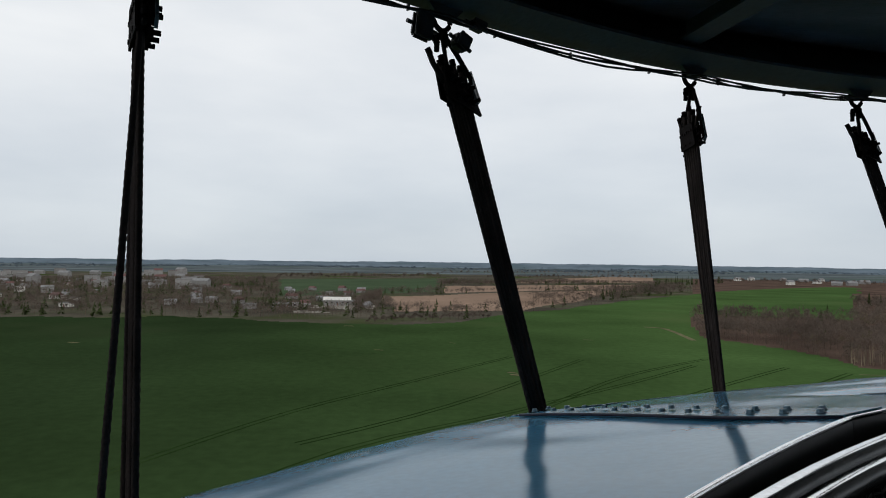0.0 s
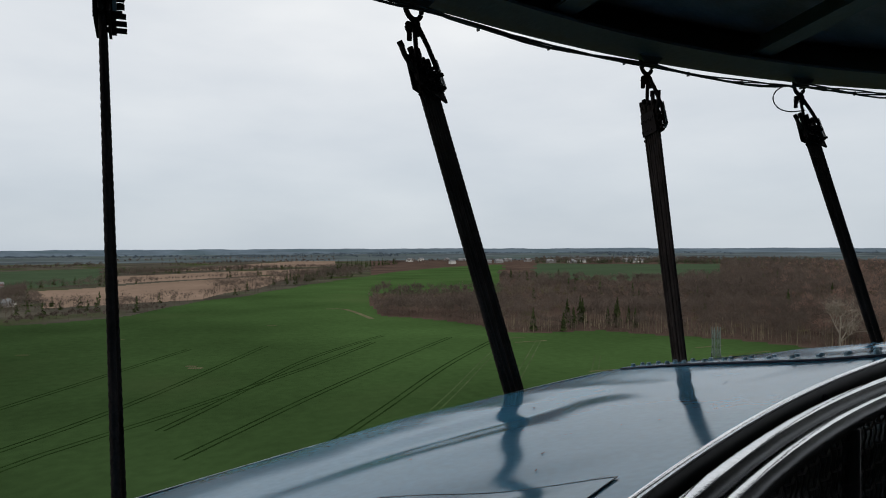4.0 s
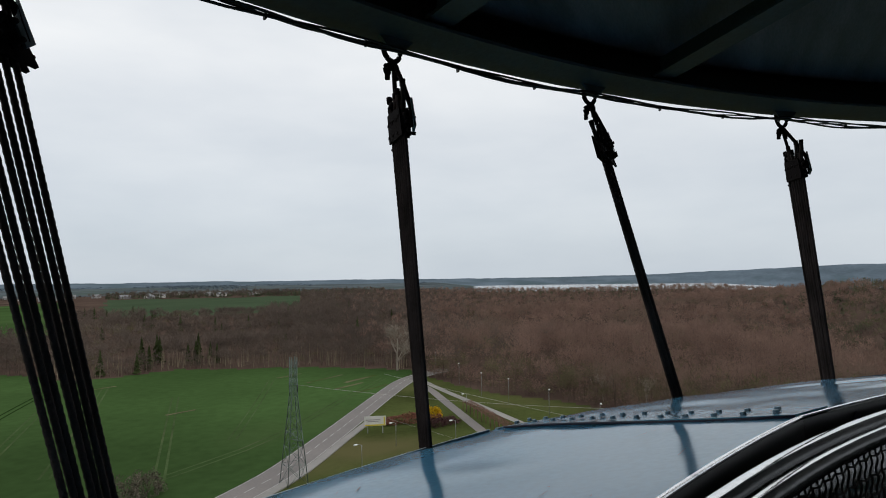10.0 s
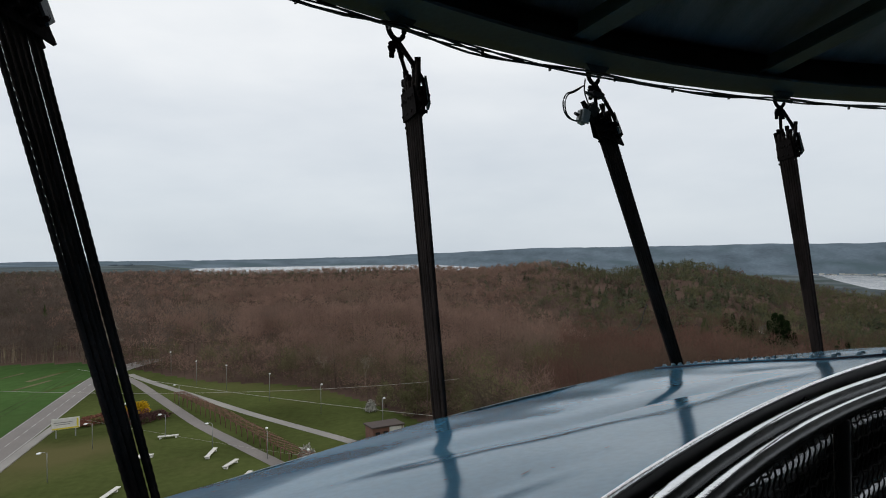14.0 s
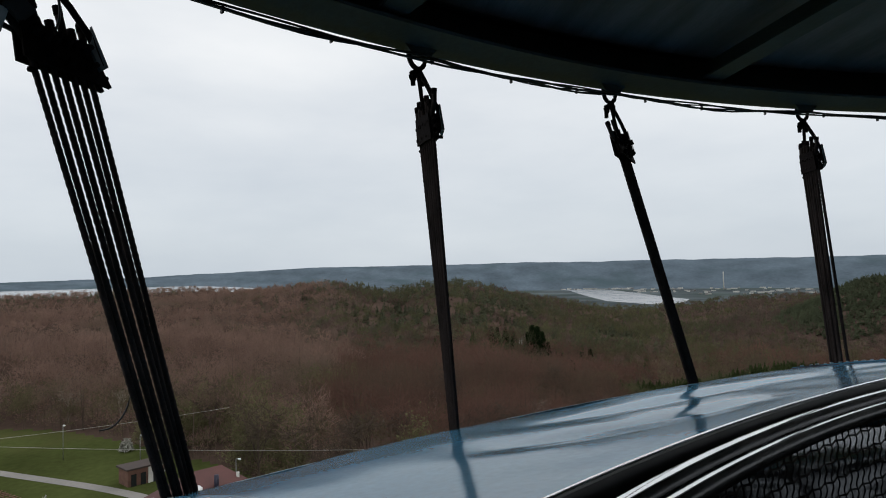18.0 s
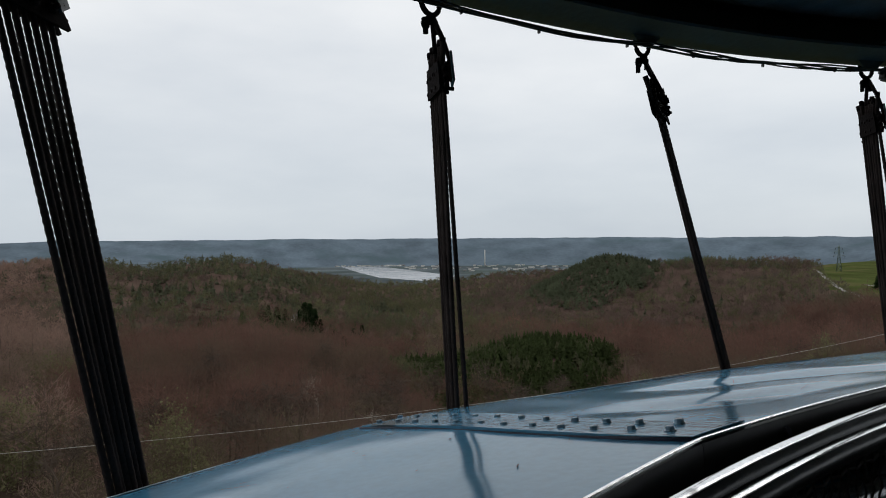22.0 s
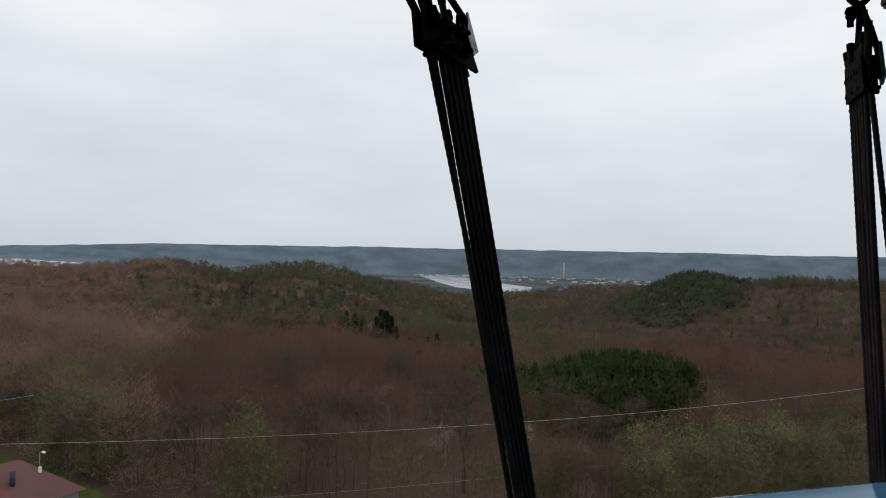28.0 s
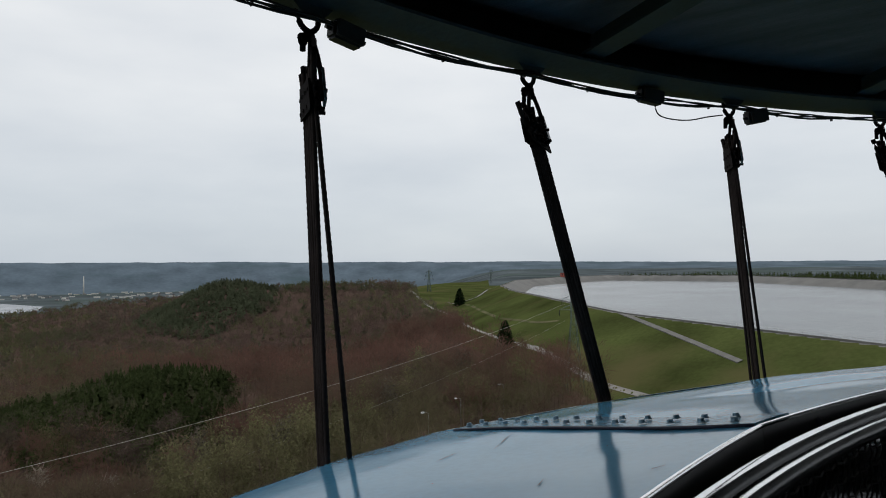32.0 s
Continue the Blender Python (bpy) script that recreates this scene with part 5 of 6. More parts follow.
# ---- roads, paths, water edges ----
M_ASPHALT = material("worn_grey_asphalt", (0.180, 0.160, 0.148), 0.85, 0, 0.15, 0.08, 2, 0.2, (0.19, 0.18, 0.17), 0.6)
M_PAVING = material("pale_concrete_paving", (0.25, 0.235, 0.215), 0.85, 0, 0.15, 0.1, 2, 0.2)
M_MARK = material("white_road_paint", (0.44, 0.43, 0.41), 0.7, 0, 0.15, 0.5, 5, 0.1)
M_TRACK = material("pressed_wheel_track", (0.016, 0.033, 0.009), 0.95, 0, 0.3, 0.05, 0.8, 0.2, (0.03, 0.05, 0.016), 0.58, specular=0.0)
M_TRACK_PALE = material("pale_wheel_track", (0.058, 0.088, 0.034), 0.95, 0, 0.3, 0.05, 0.8, 0.2, (0.105, 0.11, 0.058), 0.6, specular=0.0)
M_BARE = material("bare_dry_patch", (0.125, 0.118, 0.065), 0.95, 0, 0.3, 0.08, 1, 0.2, (0.05, 0.075, 0.02), 0.5, specular=0.0)
M_WHITE = material("white_concrete_block", (0.62, 0.6, 0.55), 0.8, 0, 0.15, 0.4, 4, 0.15)
M_PALE = material("pale_render_wall", (0.26, 0.25, 0.24), 0.85, 0, 0.15, 0.2, 3, 0.1, rand=0.5)
M_ROOFRED = material("dull_red_roof", (0.105, 0.035, 0.03), 0.6, 0, 0.2, 0.3, 6, 0.2)
M_ROOFGREY = material("grey_flat_roof", (0.2, 0.2, 0.2), 0.8, 0, 0.2, 0.2, 4, 0.1)
M_BRICK = material("brown_brick_wall", (0.17, 0.085, 0.06), 0.85, 0, 0.25, 0.6, 6, 0.2)
M_GLASSY = material("dark_window_pane", (0.02, 0.022, 0.025), 0.15, 0, 0.1, 1, 5, 0)
M_LATTICE = material("green_grey_lattice_steel", (0.12, 0.16, 0.14), 0.5, 0.3, 0.2, 0.5, 5, 0.1)
M_POLE = material("galvanised_lamp_pole", (0.3, 0.31, 0.3), 0.5, 0.4, 0.15, 0.5, 5, 0.1)
M_GLOBE = material("white_lamp_head", (0.75, 0.76, 0.76), 0.35, 0, 0.05, 2, 20, 0)
M_YELLOW = islands(material("yellow_blossom", (0.52, 0.34, 0.02), 0.9, 0, 0.3, 0.4, 3, 0, specular=0.0), (0.6, 0.6, 0.5), (1.2, 1.15, 1))
M_REDBUSH = islands(material("dark_red_foliage", (0.19, 0.088, 0.062), 0.9, 0, 0.3, 0.4, 3, 0, specular=0.0), (0.6, 0.6, 0.6), (1.4, 1.3, 1.3))
M_PURPLE = islands(material("dark_purple_foliage", (0.085, 0.048, 0.045), 0.9, 0, 0.3, 0.4, 3, 0, specular=0.0), (0.6, 0.6, 0.6), (1.4, 1.3, 1.3))
M_PINE = islands(material("pine_needles", (0.02, 0.034, 0.014), 0.9, 0, 0.3, 0.4, 3, 0, specular=0.0), (0.6, 0.6, 0.6), (1.5, 1.4, 1.3))
M_BIRCH = islands(material("pale_bare_branches", (0.30, 0.255, 0.205), 0.9, 0, 0.2, 0.4, 3, 0, specular=0.0), (0.7, 0.7, 0.7), (1.2, 1.2, 1.2))
M_LIMB = islands(material("grey_brown_limbs", (0.098, 0.074, 0.060), 0.9, 0, 0.25, 0.3, 3, 0.2, specular=0.0), (0.7, 0.7, 0.7), (1.25, 1.25, 1.2))
M_SCRUBTWIG = islands(material("grey_olive_twigs", (0.128, 0.112, 0.086), 0.9, 0, 0.3, 0.3, 2, 0, specular=0.0), (0.6, 0.6, 0.6), (1.3, 1.3, 1.25))
M_LINE = material("aluminium_power_line", (0.42, 0.4, 0.36), 0.5, 0.2, 0.1, 1, 10, 0)


def ribbon(name, pts, width, mat, lift=0.05, step=6.0, side=0.0, label="", category="", kind="structure", thick=0.0, parent=None):
    """A strip of road laid on the ground along a line, side metres off it."""
    line = []
    for (ax, ay), (bx, by) in zip(pts, pts[1:]):
        n = max(1, int(math.hypot(bx - ax, by - ay) / step))
        line += [(ax + (bx - ax) * i / n, ay + (by - ay) * i / n) for i in range(n)]
    line.append(pts[-1])
    # round off the corners
    for _ in range(3):
        line = [line[0]] + [tuple((line[i - 1][q] + 2 * line[i][q] + line[i + 1][q]) / 4 for q in (0, 1)) for i in range(1, len(line) - 1)] + [line[-1]]
    P = np.array(line)
    T = np.gradient(P, axis=0)
    T /= np.linalg.norm(T, axis=1)[:, None] + 1e-9
    N = np.stack([-T[:, 1], T[:, 0]], 1)
    cols = 4
    verts, faces = [], []
    for i in range(len(P)):
        for c in range(cols):
            q = P[i] + N[i] * (side + width * (c / (cols - 1) - 0.5))
            verts.append((q[0], q[1]))
    V = np.array(verts)
    Z = height(V[:, 0], V[:, 1]) + lift + thick
    vs = [(x, y, z) for (x, y), z in zip(V, Z)]
    for i in range(len(P) - 1):
        for c in range(cols - 1):
            a = i * cols + c
            faces.append((a, a + 1, a + cols + 1, a + cols))
    if thick:
        o = len(vs)
        vs += [(x, y, z - thick - 0.3) for x, y, z in vs]
        for i in range(len(P) - 1):
            for c in (0, cols - 1):
                a = i * cols + c
                faces.append((a, a + cols, o + a + cols, o + a))
    ob = mesh_object(name, vs, faces, mat, parent)
    return tagged(ob, label, category, "", kind if parent is None else "")


MAIN = [plan(a, d) for a, d in ((-10, 70), (-32, 90), (-43, 109), (-51.3, 132), (-56.2, 166), (-59.8, 207), (-62.0, 240), (-64.3, 259), (-65.6, 268))]
road = ribbon("road", MAIN, 6.8, M_ASPHALT, 0.06, 5, 0.9, label="worn grey two lane asphalt road", category="road")
ribbon("verge_line", MAIN, 0.14, M_MARK, 0.075, 5, -2.3, parent=road, label="white edge line")
ribbon("verge_line", MAIN, 0.14, M_MARK, 0.075, 5, 4.1, parent=road, label="white edge line")
for k in range(46):
    # dashes of the centre line
    f = k / 46
    seg = np.array(MAIN)
    cum = np.concatenate([[0], np.cumsum(np.linalg.norm(np.diff(seg, axis=0), axis=1))])
    s0 = f * cum[-1]
    pts = [(float(np.interp(s, cum, seg[:, 0])), float(np.interp(s, cum, seg[:, 1]))) for s in (s0, s0 + 3.0)]
    ribbon("lane_dash", pts, 0.18, M_MARK, 0.11, 2, 0.9, parent=road)
ribbon("pavement", MAIN[:4] + [plan(-56.2, 166), plan(-57.4, 176)], 1.9, M_PAVING, 0.08, 5, -3.7, thick=0.14,
       label="pale concrete pavement beside the road", category="pavement")
ribbon("path_park", [plan(a, d) for a, d in ((-62.9, 232), (-63.8, 222), (-68.5, 158), (-74.2, 126), (-82, 100), (-95, 76))], 2.8, M_ASPHALT, 0.05, 4,
       label="grey asphalt path across the grass", category="path")
ribbon("path_wood", [plan(a, d) for a, d in ((-63.4, 236), (-64.4, 224), (-72.6, 164), (-80.8, 135), (-83, 128), (-92, 104), (-104, 88))], 2.4, M_PAVING, 0.05, 4,
       label="pale path along the wood's edge", category="path")
ribbon("road_embankment", [plan(a, d) for a, d in ((-156.8, 760), (-157.6, 660), (-160, 480), (-161.5, 407), (-164.7, 318), (-168.6, 262), (-172.8, 213), (-178.5, 186), (-186, 166), (-200, 150))],
       3.0, M_PAVING, 0.12, 5, label="pale service road along the embankment's foot", category="road")
ribbon("path_embankment", [plan(a, d) for a, d in ((-161.5, 560), (-162.8, 470), (-164.5, 395), (-167.9, 330), (-169.5, 318))], 2.2, M_BARE, 0.15, 5,
       label="worn earth track on the grass bank", category="path")
ribbon("path_top", [plan(a, d) for a, d in ((-160, 620), (-162.5, 590), (-164.4, 700), (-163.6, 860))], 3.0, M_PAVING, 0.2, 5, label="pale path up to the reservoir crest", category="path")
M_RAMP = material("dark_weathered_ramp", (0.15, 0.145, 0.13), 0.9, 0, 0.2, 0.3, 3, 0.2)
ramp = ribbon("ramp", [plan(-174.7, 287), plan(-183.7, 204)], 1.7, M_RAMP, 0.1, 3, thick=0.2, label="grey concrete stair ramp up the grass bank", category="ramp")
# crest wall round the reservoir, in lengths with open joints
crest_wall = thing("crest_wall", "low grey concrete crest wall round the reservoir", "wall", kind="structure")
ring = CREST + CREST[:1]
for (ax, ay), (bx, by) in zip(ring, ring[1:]):
    n = max(1, int(math.hypot(bx - ax, by - ay) / 45))
    for i in range(n):
        p = [(ax + (bx - ax) * (i + e) / n, ay + (by - ay) * (i + e) / n) for e in (0.0, 0.995)]
        dx, dy = p[1][0] - p[0][0], p[1][1] - p[0][1]
        ln = math.hypot(dx, dy)
        nx, ny = -dy / ln, dx / ln
        vs = [(x + nx * off, y + ny * off, z) for x, y in p for off, z in ((-0.3, 15.2), (-0.3, 16.0), (-0.2, 16.1), (0.2, 16.1), (0.3, 16.0), (0.3, 15.2))]
        k = 6
        fs = [(a, (a + 1) % k, k + (a + 1) % k, k + a) for a in range(k)] + [tuple(range(k)), tuple(range(2 * k - 1, k - 1, -1))]
        mesh_object("wall_length", vs, fs, M_CONCRETE, crest_wall)

# wheel tracks in the crop, in pairs
def pair(pts, gap=1.9, w=0.55, mat=M_TRACK):
    for s in (-gap / 2, gap / 2):
        ribbon("wheel_track", pts, w, mat, 0.04, 12, s, "tractor wheel track pressed into the green crop", "track")


for line in (((-6.9, 150), (-12.3, 177), (-18.2, 229), (-24.8, 281)), ((-8.3, 128), (-18.2, 169), (-25.2, 215), (-30.6, 272)), ((-18.7, 122), (-24.8, 154), (-29.9, 206), (-34.7, 270)),
             ((-25.7, 127), (-29.9, 158), (-34.2, 232), (-36.1, 274)), ((-34.4, 151), (-36.6, 194), (-38.3, 268)), ((-42, 135), (-42.8, 190), (-43.2, 232)),
             ((9, 140), (3.3, 150), (-4, 174), (-8.5, 200), (-15, 262)), ((14.9, 112), (5.7, 138), (-6.5, 159), (-14.3, 191), (-19.5, 218), (-24, 262)), ((24, 130), (10, 170), (0, 205), (-9, 262))):
    pair([plan(a, d) for a, d in line], 1.9, 0.5, M_TRACK_PALE if line[0][0] < -24 else M_TRACK)
pair([plan(-20, 112), plan(-28, 124), plan(-37, 131), plan(-44, 140), plan(-50, 158), plan(-56, 205), plan(-60, 246)], 2.0, 0.5, M_TRACK_PALE)
pair([plan(-47.5, 166), plan(-49.5, 210), plan(-50.6, 255)], 1.8, 0.4, M_TRACK_PALE)
ribbon("field_track", [plan(-20, 410), plan(-21.3, 415), plan(-22.6, 385), plan(-23.9, 350)], 3.0, M_BARE, 0.05, 6, label="pale bend of a field track", category="track")
for a, d, w, ln in ((-37.6, 262, 1.4, 14), (-36.2, 272, 1.2, 9), (-43.6, 205, 1.2, 9), (-58, 246, 2, 18), (-57, 232, 1.5, 14), (-59, 225, 1.3, 16), (-52, 262, 1.5, 12), (-55, 250, 1.2, 20), (-9.5, 222, 2, 4),
                    (-9.2, 226, 1.5, 3), (2.4, 275, 1.4, 4), (26, 330, 2, 5), (-15.5, 330, 1, 4), (-4, 300, 1, 3), (5, 380, 1.5, 6)):
    x, y = plan(a, d)
    ribbon("bare_patch", [(x - ln / 2, y + 1), (x + ln / 2, y - 1)], w, M_BARE, 0.06, 3, label="bare yellowish patch in the green crop", category="bare patch")


# ---- things on the land ----
def on_ground(az, d, dz=0.0):
    x, y = plan(az, d)
    return Vector((x, y, height1(x, y) + dz))


def block(name, size, mat, parent, at, bevel=0.0, turn=0.0):
    ob = part(name, box_bm(*size, bevel), mat, parent)
    ob.matrix_basis = Matrix.Translation(at) @ Matrix.Rotation(turn, 4, "Z")
    return ob


def street_lamp(az, d, tall, reach, turn, double=False):
    base = on_ground(az, d)
    root = thing("street_lamp", "grey steel street lamp with a white head", "street lamp", "lamps of the park", Matrix.Translation(base))
    tube("pole", [(0, 0, 0), (0, 0, tall * 0.6), (0, 0, tall)], [0.075, 0.06, 0.05], M_POLE, root, 8)
    t = radians(turn)
    dx, dy = math.cos(t), math.sin(t)
    tube("arm", [(0, 0, tall - 0.1), (dx * reach * 0.5, dy * reach * 0.5, tall + 0.25), (dx * reach, dy * reach, tall + 0.3)], 0.045, M_POLE, root, 6)
    bm = bmesh.new()
    bmesh.ops.create_uvsphere(bm, u_segments=10, v_segments=6, radius=0.5, matrix=Matrix.Translation((dx * (reach + 0.2), dy * (reach + 0.2), tall + 0.28)) @
                              Matrix.Rotation(t, 4, "Z") @ Matrix.Diagonal((0.95, 0.55, 0.36, 1)))
    part("lamp_head", bm, M_GLOBE, root, "white lamp head", True)


# (azimuth, distance, height, turn of the arm)
for az, d, tall, turn in ((-64.4, 262, 7.5, 200), (-66.4, 232, 7, 200), (-68.3, 208, 7, 200), (-70.6, 196, 7, 200), (-74.0, 178, 7, 200), (-78.2, 160, 7, 200), (-83.4, 142, 7, 200),
                          (-60.9, 150, 5, 160), (-58.0, 132, 5, 160), (-63.5, 165, 5, 160), (-66.0, 150, 5, 160), (-69.5, 138, 5, 160), (-73.8, 128, 5, 20), (-77.2, 112, 5, 20), (-67, 182, 5, 160),
                          (-90.5, 118, 6.5, 200), (-158.2, 138, 7, 60), (-161.0, 152, 7, 60), (-164.7, 170, 7, 60)):
    street_lamp(az, d, tall, 1.3, turn)


def lattice_pylon(az, d, tall, turn, arms, label):
    base = on_ground(az, d)
    root = thing("pylon", label, "pylon", "", Matrix.Translation(base) @ Matrix.Rotation(radians(turn), 4, "Z"))
    w0, w1 = tall * 0.085, tall * 0.022
    th = 0.055 if d < 250 else max(0.07, tall * 0.0046)

    def corner(k, f):
        w = w0 + (w1 - w0) * min(1, f / 0.72) if f < 0.72 else w1
        sx, sy = ((-1, -1), (1, -1), (1, 1), (-1, 1))[k % 4]
        return Vector((sx * w, sy * w, tall * f))

    for k in range(4):
        tube("leg", [corner(k, 0), corner(k, 0.72), corner(k, 1.0)], th * 1.4, M_LATTICE, root, 4)
    levels = [0, 0.16, 0.3, 0.42, 0.52, 0.61, 0.69, 0.76, 0.83, 0.9, 0.97]
    for f0, f1 in zip(levels, levels[1:]):
        for k in range(4):
            tube("brace", [corner(k, f0), corner(k + 1, f1)], th * 0.8, M_LATTICE, root, 3)
            tube("brace", [corner(k + 1, f0), corner(k, f1)], th * 0.8, M_LATTICE, root, 3)
            tube("girt", [corner(k, f1), corner(k + 1, f1)], th * 0.7, M_LATTICE, root, 3)
    for f, reach in arms:
        for s in (-1, 1):
            tip = Vector((s * reach, 0, tall * f))
            for k in ((0, 3) if s < 0 else (1, 2)):
                tube("cross_arm", [corner(k, f), tip], th, M_LATTICE, root, 4)
                tube("cross_arm", [corner(k, f + 0.05), tip], th, M_LATTICE, root, 4)
            tube("insulator", [tip, tip + Vector((0, 0, -tall * 0.06))], th * 1.6, M_GLASSY, root, 6)
    return root


lattice_pylon(-52.4, 127, 23.1, 60, ((0.37, 4.2), (0.79, 2.0)), "green grey lattice power pylon beside the road")
lattice_pylon(-158.4, 760, 26, 30, ((0.6, 5), (0.75, 4), (0.9, 3)), "grey lattice power pylon on the far bank")
lattice_pylon(-170.7, 203, 30, 20, ((0.80, 4.2), (0.90, 3.4)), "thin grey lattice power pylon below the bank")
lattice_pylon(-163.8, 1250, 26, 30, ((0.6, 5), (0.75, 4), (0.9, 3)), "grey lattice power pylon on the far bank")
# power lines sagging past the tower over the woods
wires = thing("power_line", "thin pale power line sagging over the woods", "power line")
for a0, d0, z0, a1, d1, z1, sag in ((-60, 140, 17.3, -170, 210, 24.6, 8.4), (-60, 140.5, 8.2, -170, 210.5, 19.3, 9.1),
                                    (-52.4, 127, 18, -90, 130, 13, 1.5)):
    (ax, ay), (bx, by) = plan(a0, d0), plan(a1, d1)
    pts = [(ax + (bx - ax) * i / 24, ay + (by - ay) * i / 24, z0 + (z1 - z0) * i / 24 - sag * 4 * (i / 24) * (1 - i / 24)) for i in range(25)]
    tube("wire", pts, 0.028 if z0 > 17 else 0.016, M_LINE, wires, 4)

# billboard
b = on_ground(-59.15, 163)
board = thing("billboard", "white advertising board with a yellow lower edge on posts", "billboard", "", Matrix.Translation(b) @ Matrix.Rotation(radians(-58), 4, "Z"))
block("panel", (5.2, 0.22, 2.3), M_WHITE, board, (0, 0, 2.9), 0.04)
M_PRINT = material("yellow_print", (0.6, 0.5, 0.03), 0.6, 0, 0.1, 1, 10, 0)
block("yellow_band", (5.0, 0.03, 0.3), M_PRINT, board, (0, -0.125, 1.95))
block("yellow_band", (0.35, 0.03, 1.7), M_PRINT, board, (2.2, -0.125, 3.0))
block("print_bar", (3.4, 0.03, 0.16), M_PAVING, board, (-0.5, -0.125, 3.2))
block("print_bar", (2.6, 0.03, 0.16), M_PAVING, board, (-0.5, -0.125, 2.8))
for s in (-1.8, 1.8):
    block("post", (0.2, 0.2, 1.8), M_POLE, board, (s, 0, 0.9))

# white concrete benches and slabs in the grass
for az, d, ln, turn in ((-66.2, 150, 4.0, -10), (-63.8, 136, 5.5, 60), (-64.6, 138, 2.6, -20), (-69.4, 134, 6.0, 65), (-70.9, 126, 4.5, 50), (-61.8, 118, 8.0, 60), (-72, 118, 5, 55)):
    p = on_ground(az, d)
    root = thing("bench", "long white concrete bench standing on grass", "bench", "benches on the lawn", Matrix.Translation(p) @ Matrix.Rotation(radians(turn - 60), 4, "Z"))
    block("seat", (ln, 0.8, 0.16), M_WHITE, root, (0, 0, 0.5), 0.02)
    for s in (-0.38, 0.38):
        block("leg", (0.4, 0.7, 0.44), M_WHITE, root, (ln * s, 0, 0.2), 0.02)


def leaf_clump(name, az, d, size, tall, mat, label, category, n=420, leaf=0.34, aspect=1.0, turn=0.0):
    """A rounded shrub of many small leaves with an uneven outline, over a few stems."""
    p = on_ground(az, d)
    root = thing(name, label, category, "", Matrix.Translation(p) @ Matrix.Rotation(radians(turn), 4, "Z"))
    u = nrg.normal(0, 1, (n, 3))
    u /= np.linalg.norm(u, axis=1)[:, None]
    u[:, 2] = np.abs(u[:, 2])
    lump = 1 + 0.25 * np.sin(u[:, 0] * 6 + az) * np.cos(u[:, 1] * 5 + d)
    shell = nrg.uniform(0.55, 1, n) ** 0.5
    if tall > 5:
        # a tree's crown breaks up into boughs, each a rounded tuft
        bough = nrg.normal(0, 1, (46, 3))
        bough /= np.linalg.norm(bough, axis=1)[:, None]
        bough[:, 2] = np.abs(bough[:, 2])
        shell = nrg.uniform(0.8, 1, n)
        u = bough[nrg.integers(0, 46, n)] * nrg.uniform(0.72, 0.96, 46)[nrg.integers(0, 46, n)][:, None] + u * np.array([0.24, 0.24, 0.15])
    c = u * np.array([size, size * aspect, tall]) * (shell * lump)[:, None] + np.array([0, 0, 0.25])
    a, q = nrg.normal(0, 1, (n, 3)) * leaf, nrg.normal(0, 1, (n, 3)) * leaf
    tri = np.stack([c - a * 0.5, c + a * 0.5, c + q], 1)
    v = tri.reshape(-1, 3)
    fo = fast_mesh("foliage", v, np.arange(len(v)).reshape(-1, 3), mat)
    fo.parent = root
    for k in range(3):
        w = k * 2.1
        tube("stem", [(0, 0, -0.1), (math.cos(w) * size * 0.3, math.sin(w) * size * 0.3, tall * 0.6)], 0.06, M_TRUNK, root, 5)
    return root


leaf_clump("red_hedge", -62.0, 174, 9.5, 1.5, M_REDBUSH, "broad low hedge with reddish brown leaves on the lawn", "hedge", 4200, 0.2, 0.42, -40)
leaf_clump("purple_hedge", -64.8, 168, 5.5, 1.6, M_PURPLE, "dark purple leaved hedge on the lawn", "hedge", 2600, 0.2, 0.4, -30)
leaf_clump("yellow_bush", -63.9, 177, 3.6, 2.6, M_YELLOW, "bright yellow flowering bush beside dark hedges", "bush", 2200, 0.2, 0.6, -30)
for az, d, s, h in ((-34.5, 118, 5.5, 4.2), (-31, 112, 5, 3.6), (-39.5, 126, 4.4, 4.6), (-41.2, 130, 3.6, 4.0), (-27, 104, 5, 3.6), (-36.8, 121, 4, 3.4), (-24, 98, 5, 3.4)):
    leaf_clump("scrub_bush", az, d, s, h, M_SCRUBTWIG, "bare greyish brown scrub bush at the field's edge", "bush", 2400, 0.15, 0.8)

# long wooden pergola beside the park path
pergola = thing("pergola", "long brown wooden pergola beside the park path", "pergola")
fpts = [plan(a, d) for a, d in ((-67.0, 186), (-70.5, 157), (-75.3, 127), (-80, 110))]
for (ax, ay), (bx, by) in zip(fpts, fpts[1:]):
    n = int(math.hypot(bx - ax, by - ay) / 3.0)
    ux, uy = (bx - ax) / math.hypot(bx - ax, by - ay), (by - ay) / math.hypot(bx - ax, by - ay)
    for s in (-1.1, 1.1):
        x0, y0, x1, y1 = ax - uy * s, ay + ux * s, bx - uy * s, by + ux * s
        tube("beam", [(x0, y0, height1(x0, y0) + 2.3), (x1, y1, height1(x1, y1) + 2.3)], 0.09, M_BRICK, pergola, 4)
    for i in range(n):
        x, y = ax + (bx - ax) * i / n, ay + (by - ay) * i / n
        for s in (-1.1, 1.1):
            px, py = x - uy * s, y + ux * s
            z = height1(px, py)
            tube("post", [(px, py, z), (px, py, z + 2.3)], 0.1, M_BRICK, pergola, 5)
        for q in range(3):
            cx, cy = x + ux * q, y + uy * q
            z = height1(cx, cy) + 2.45
            tube("slat", [(cx + uy * 1.5, cy - ux * 1.5, z), (cx - uy * 1.5, cy + ux * 1.5, z)], 0.08, M_BRICK, pergola, 4)
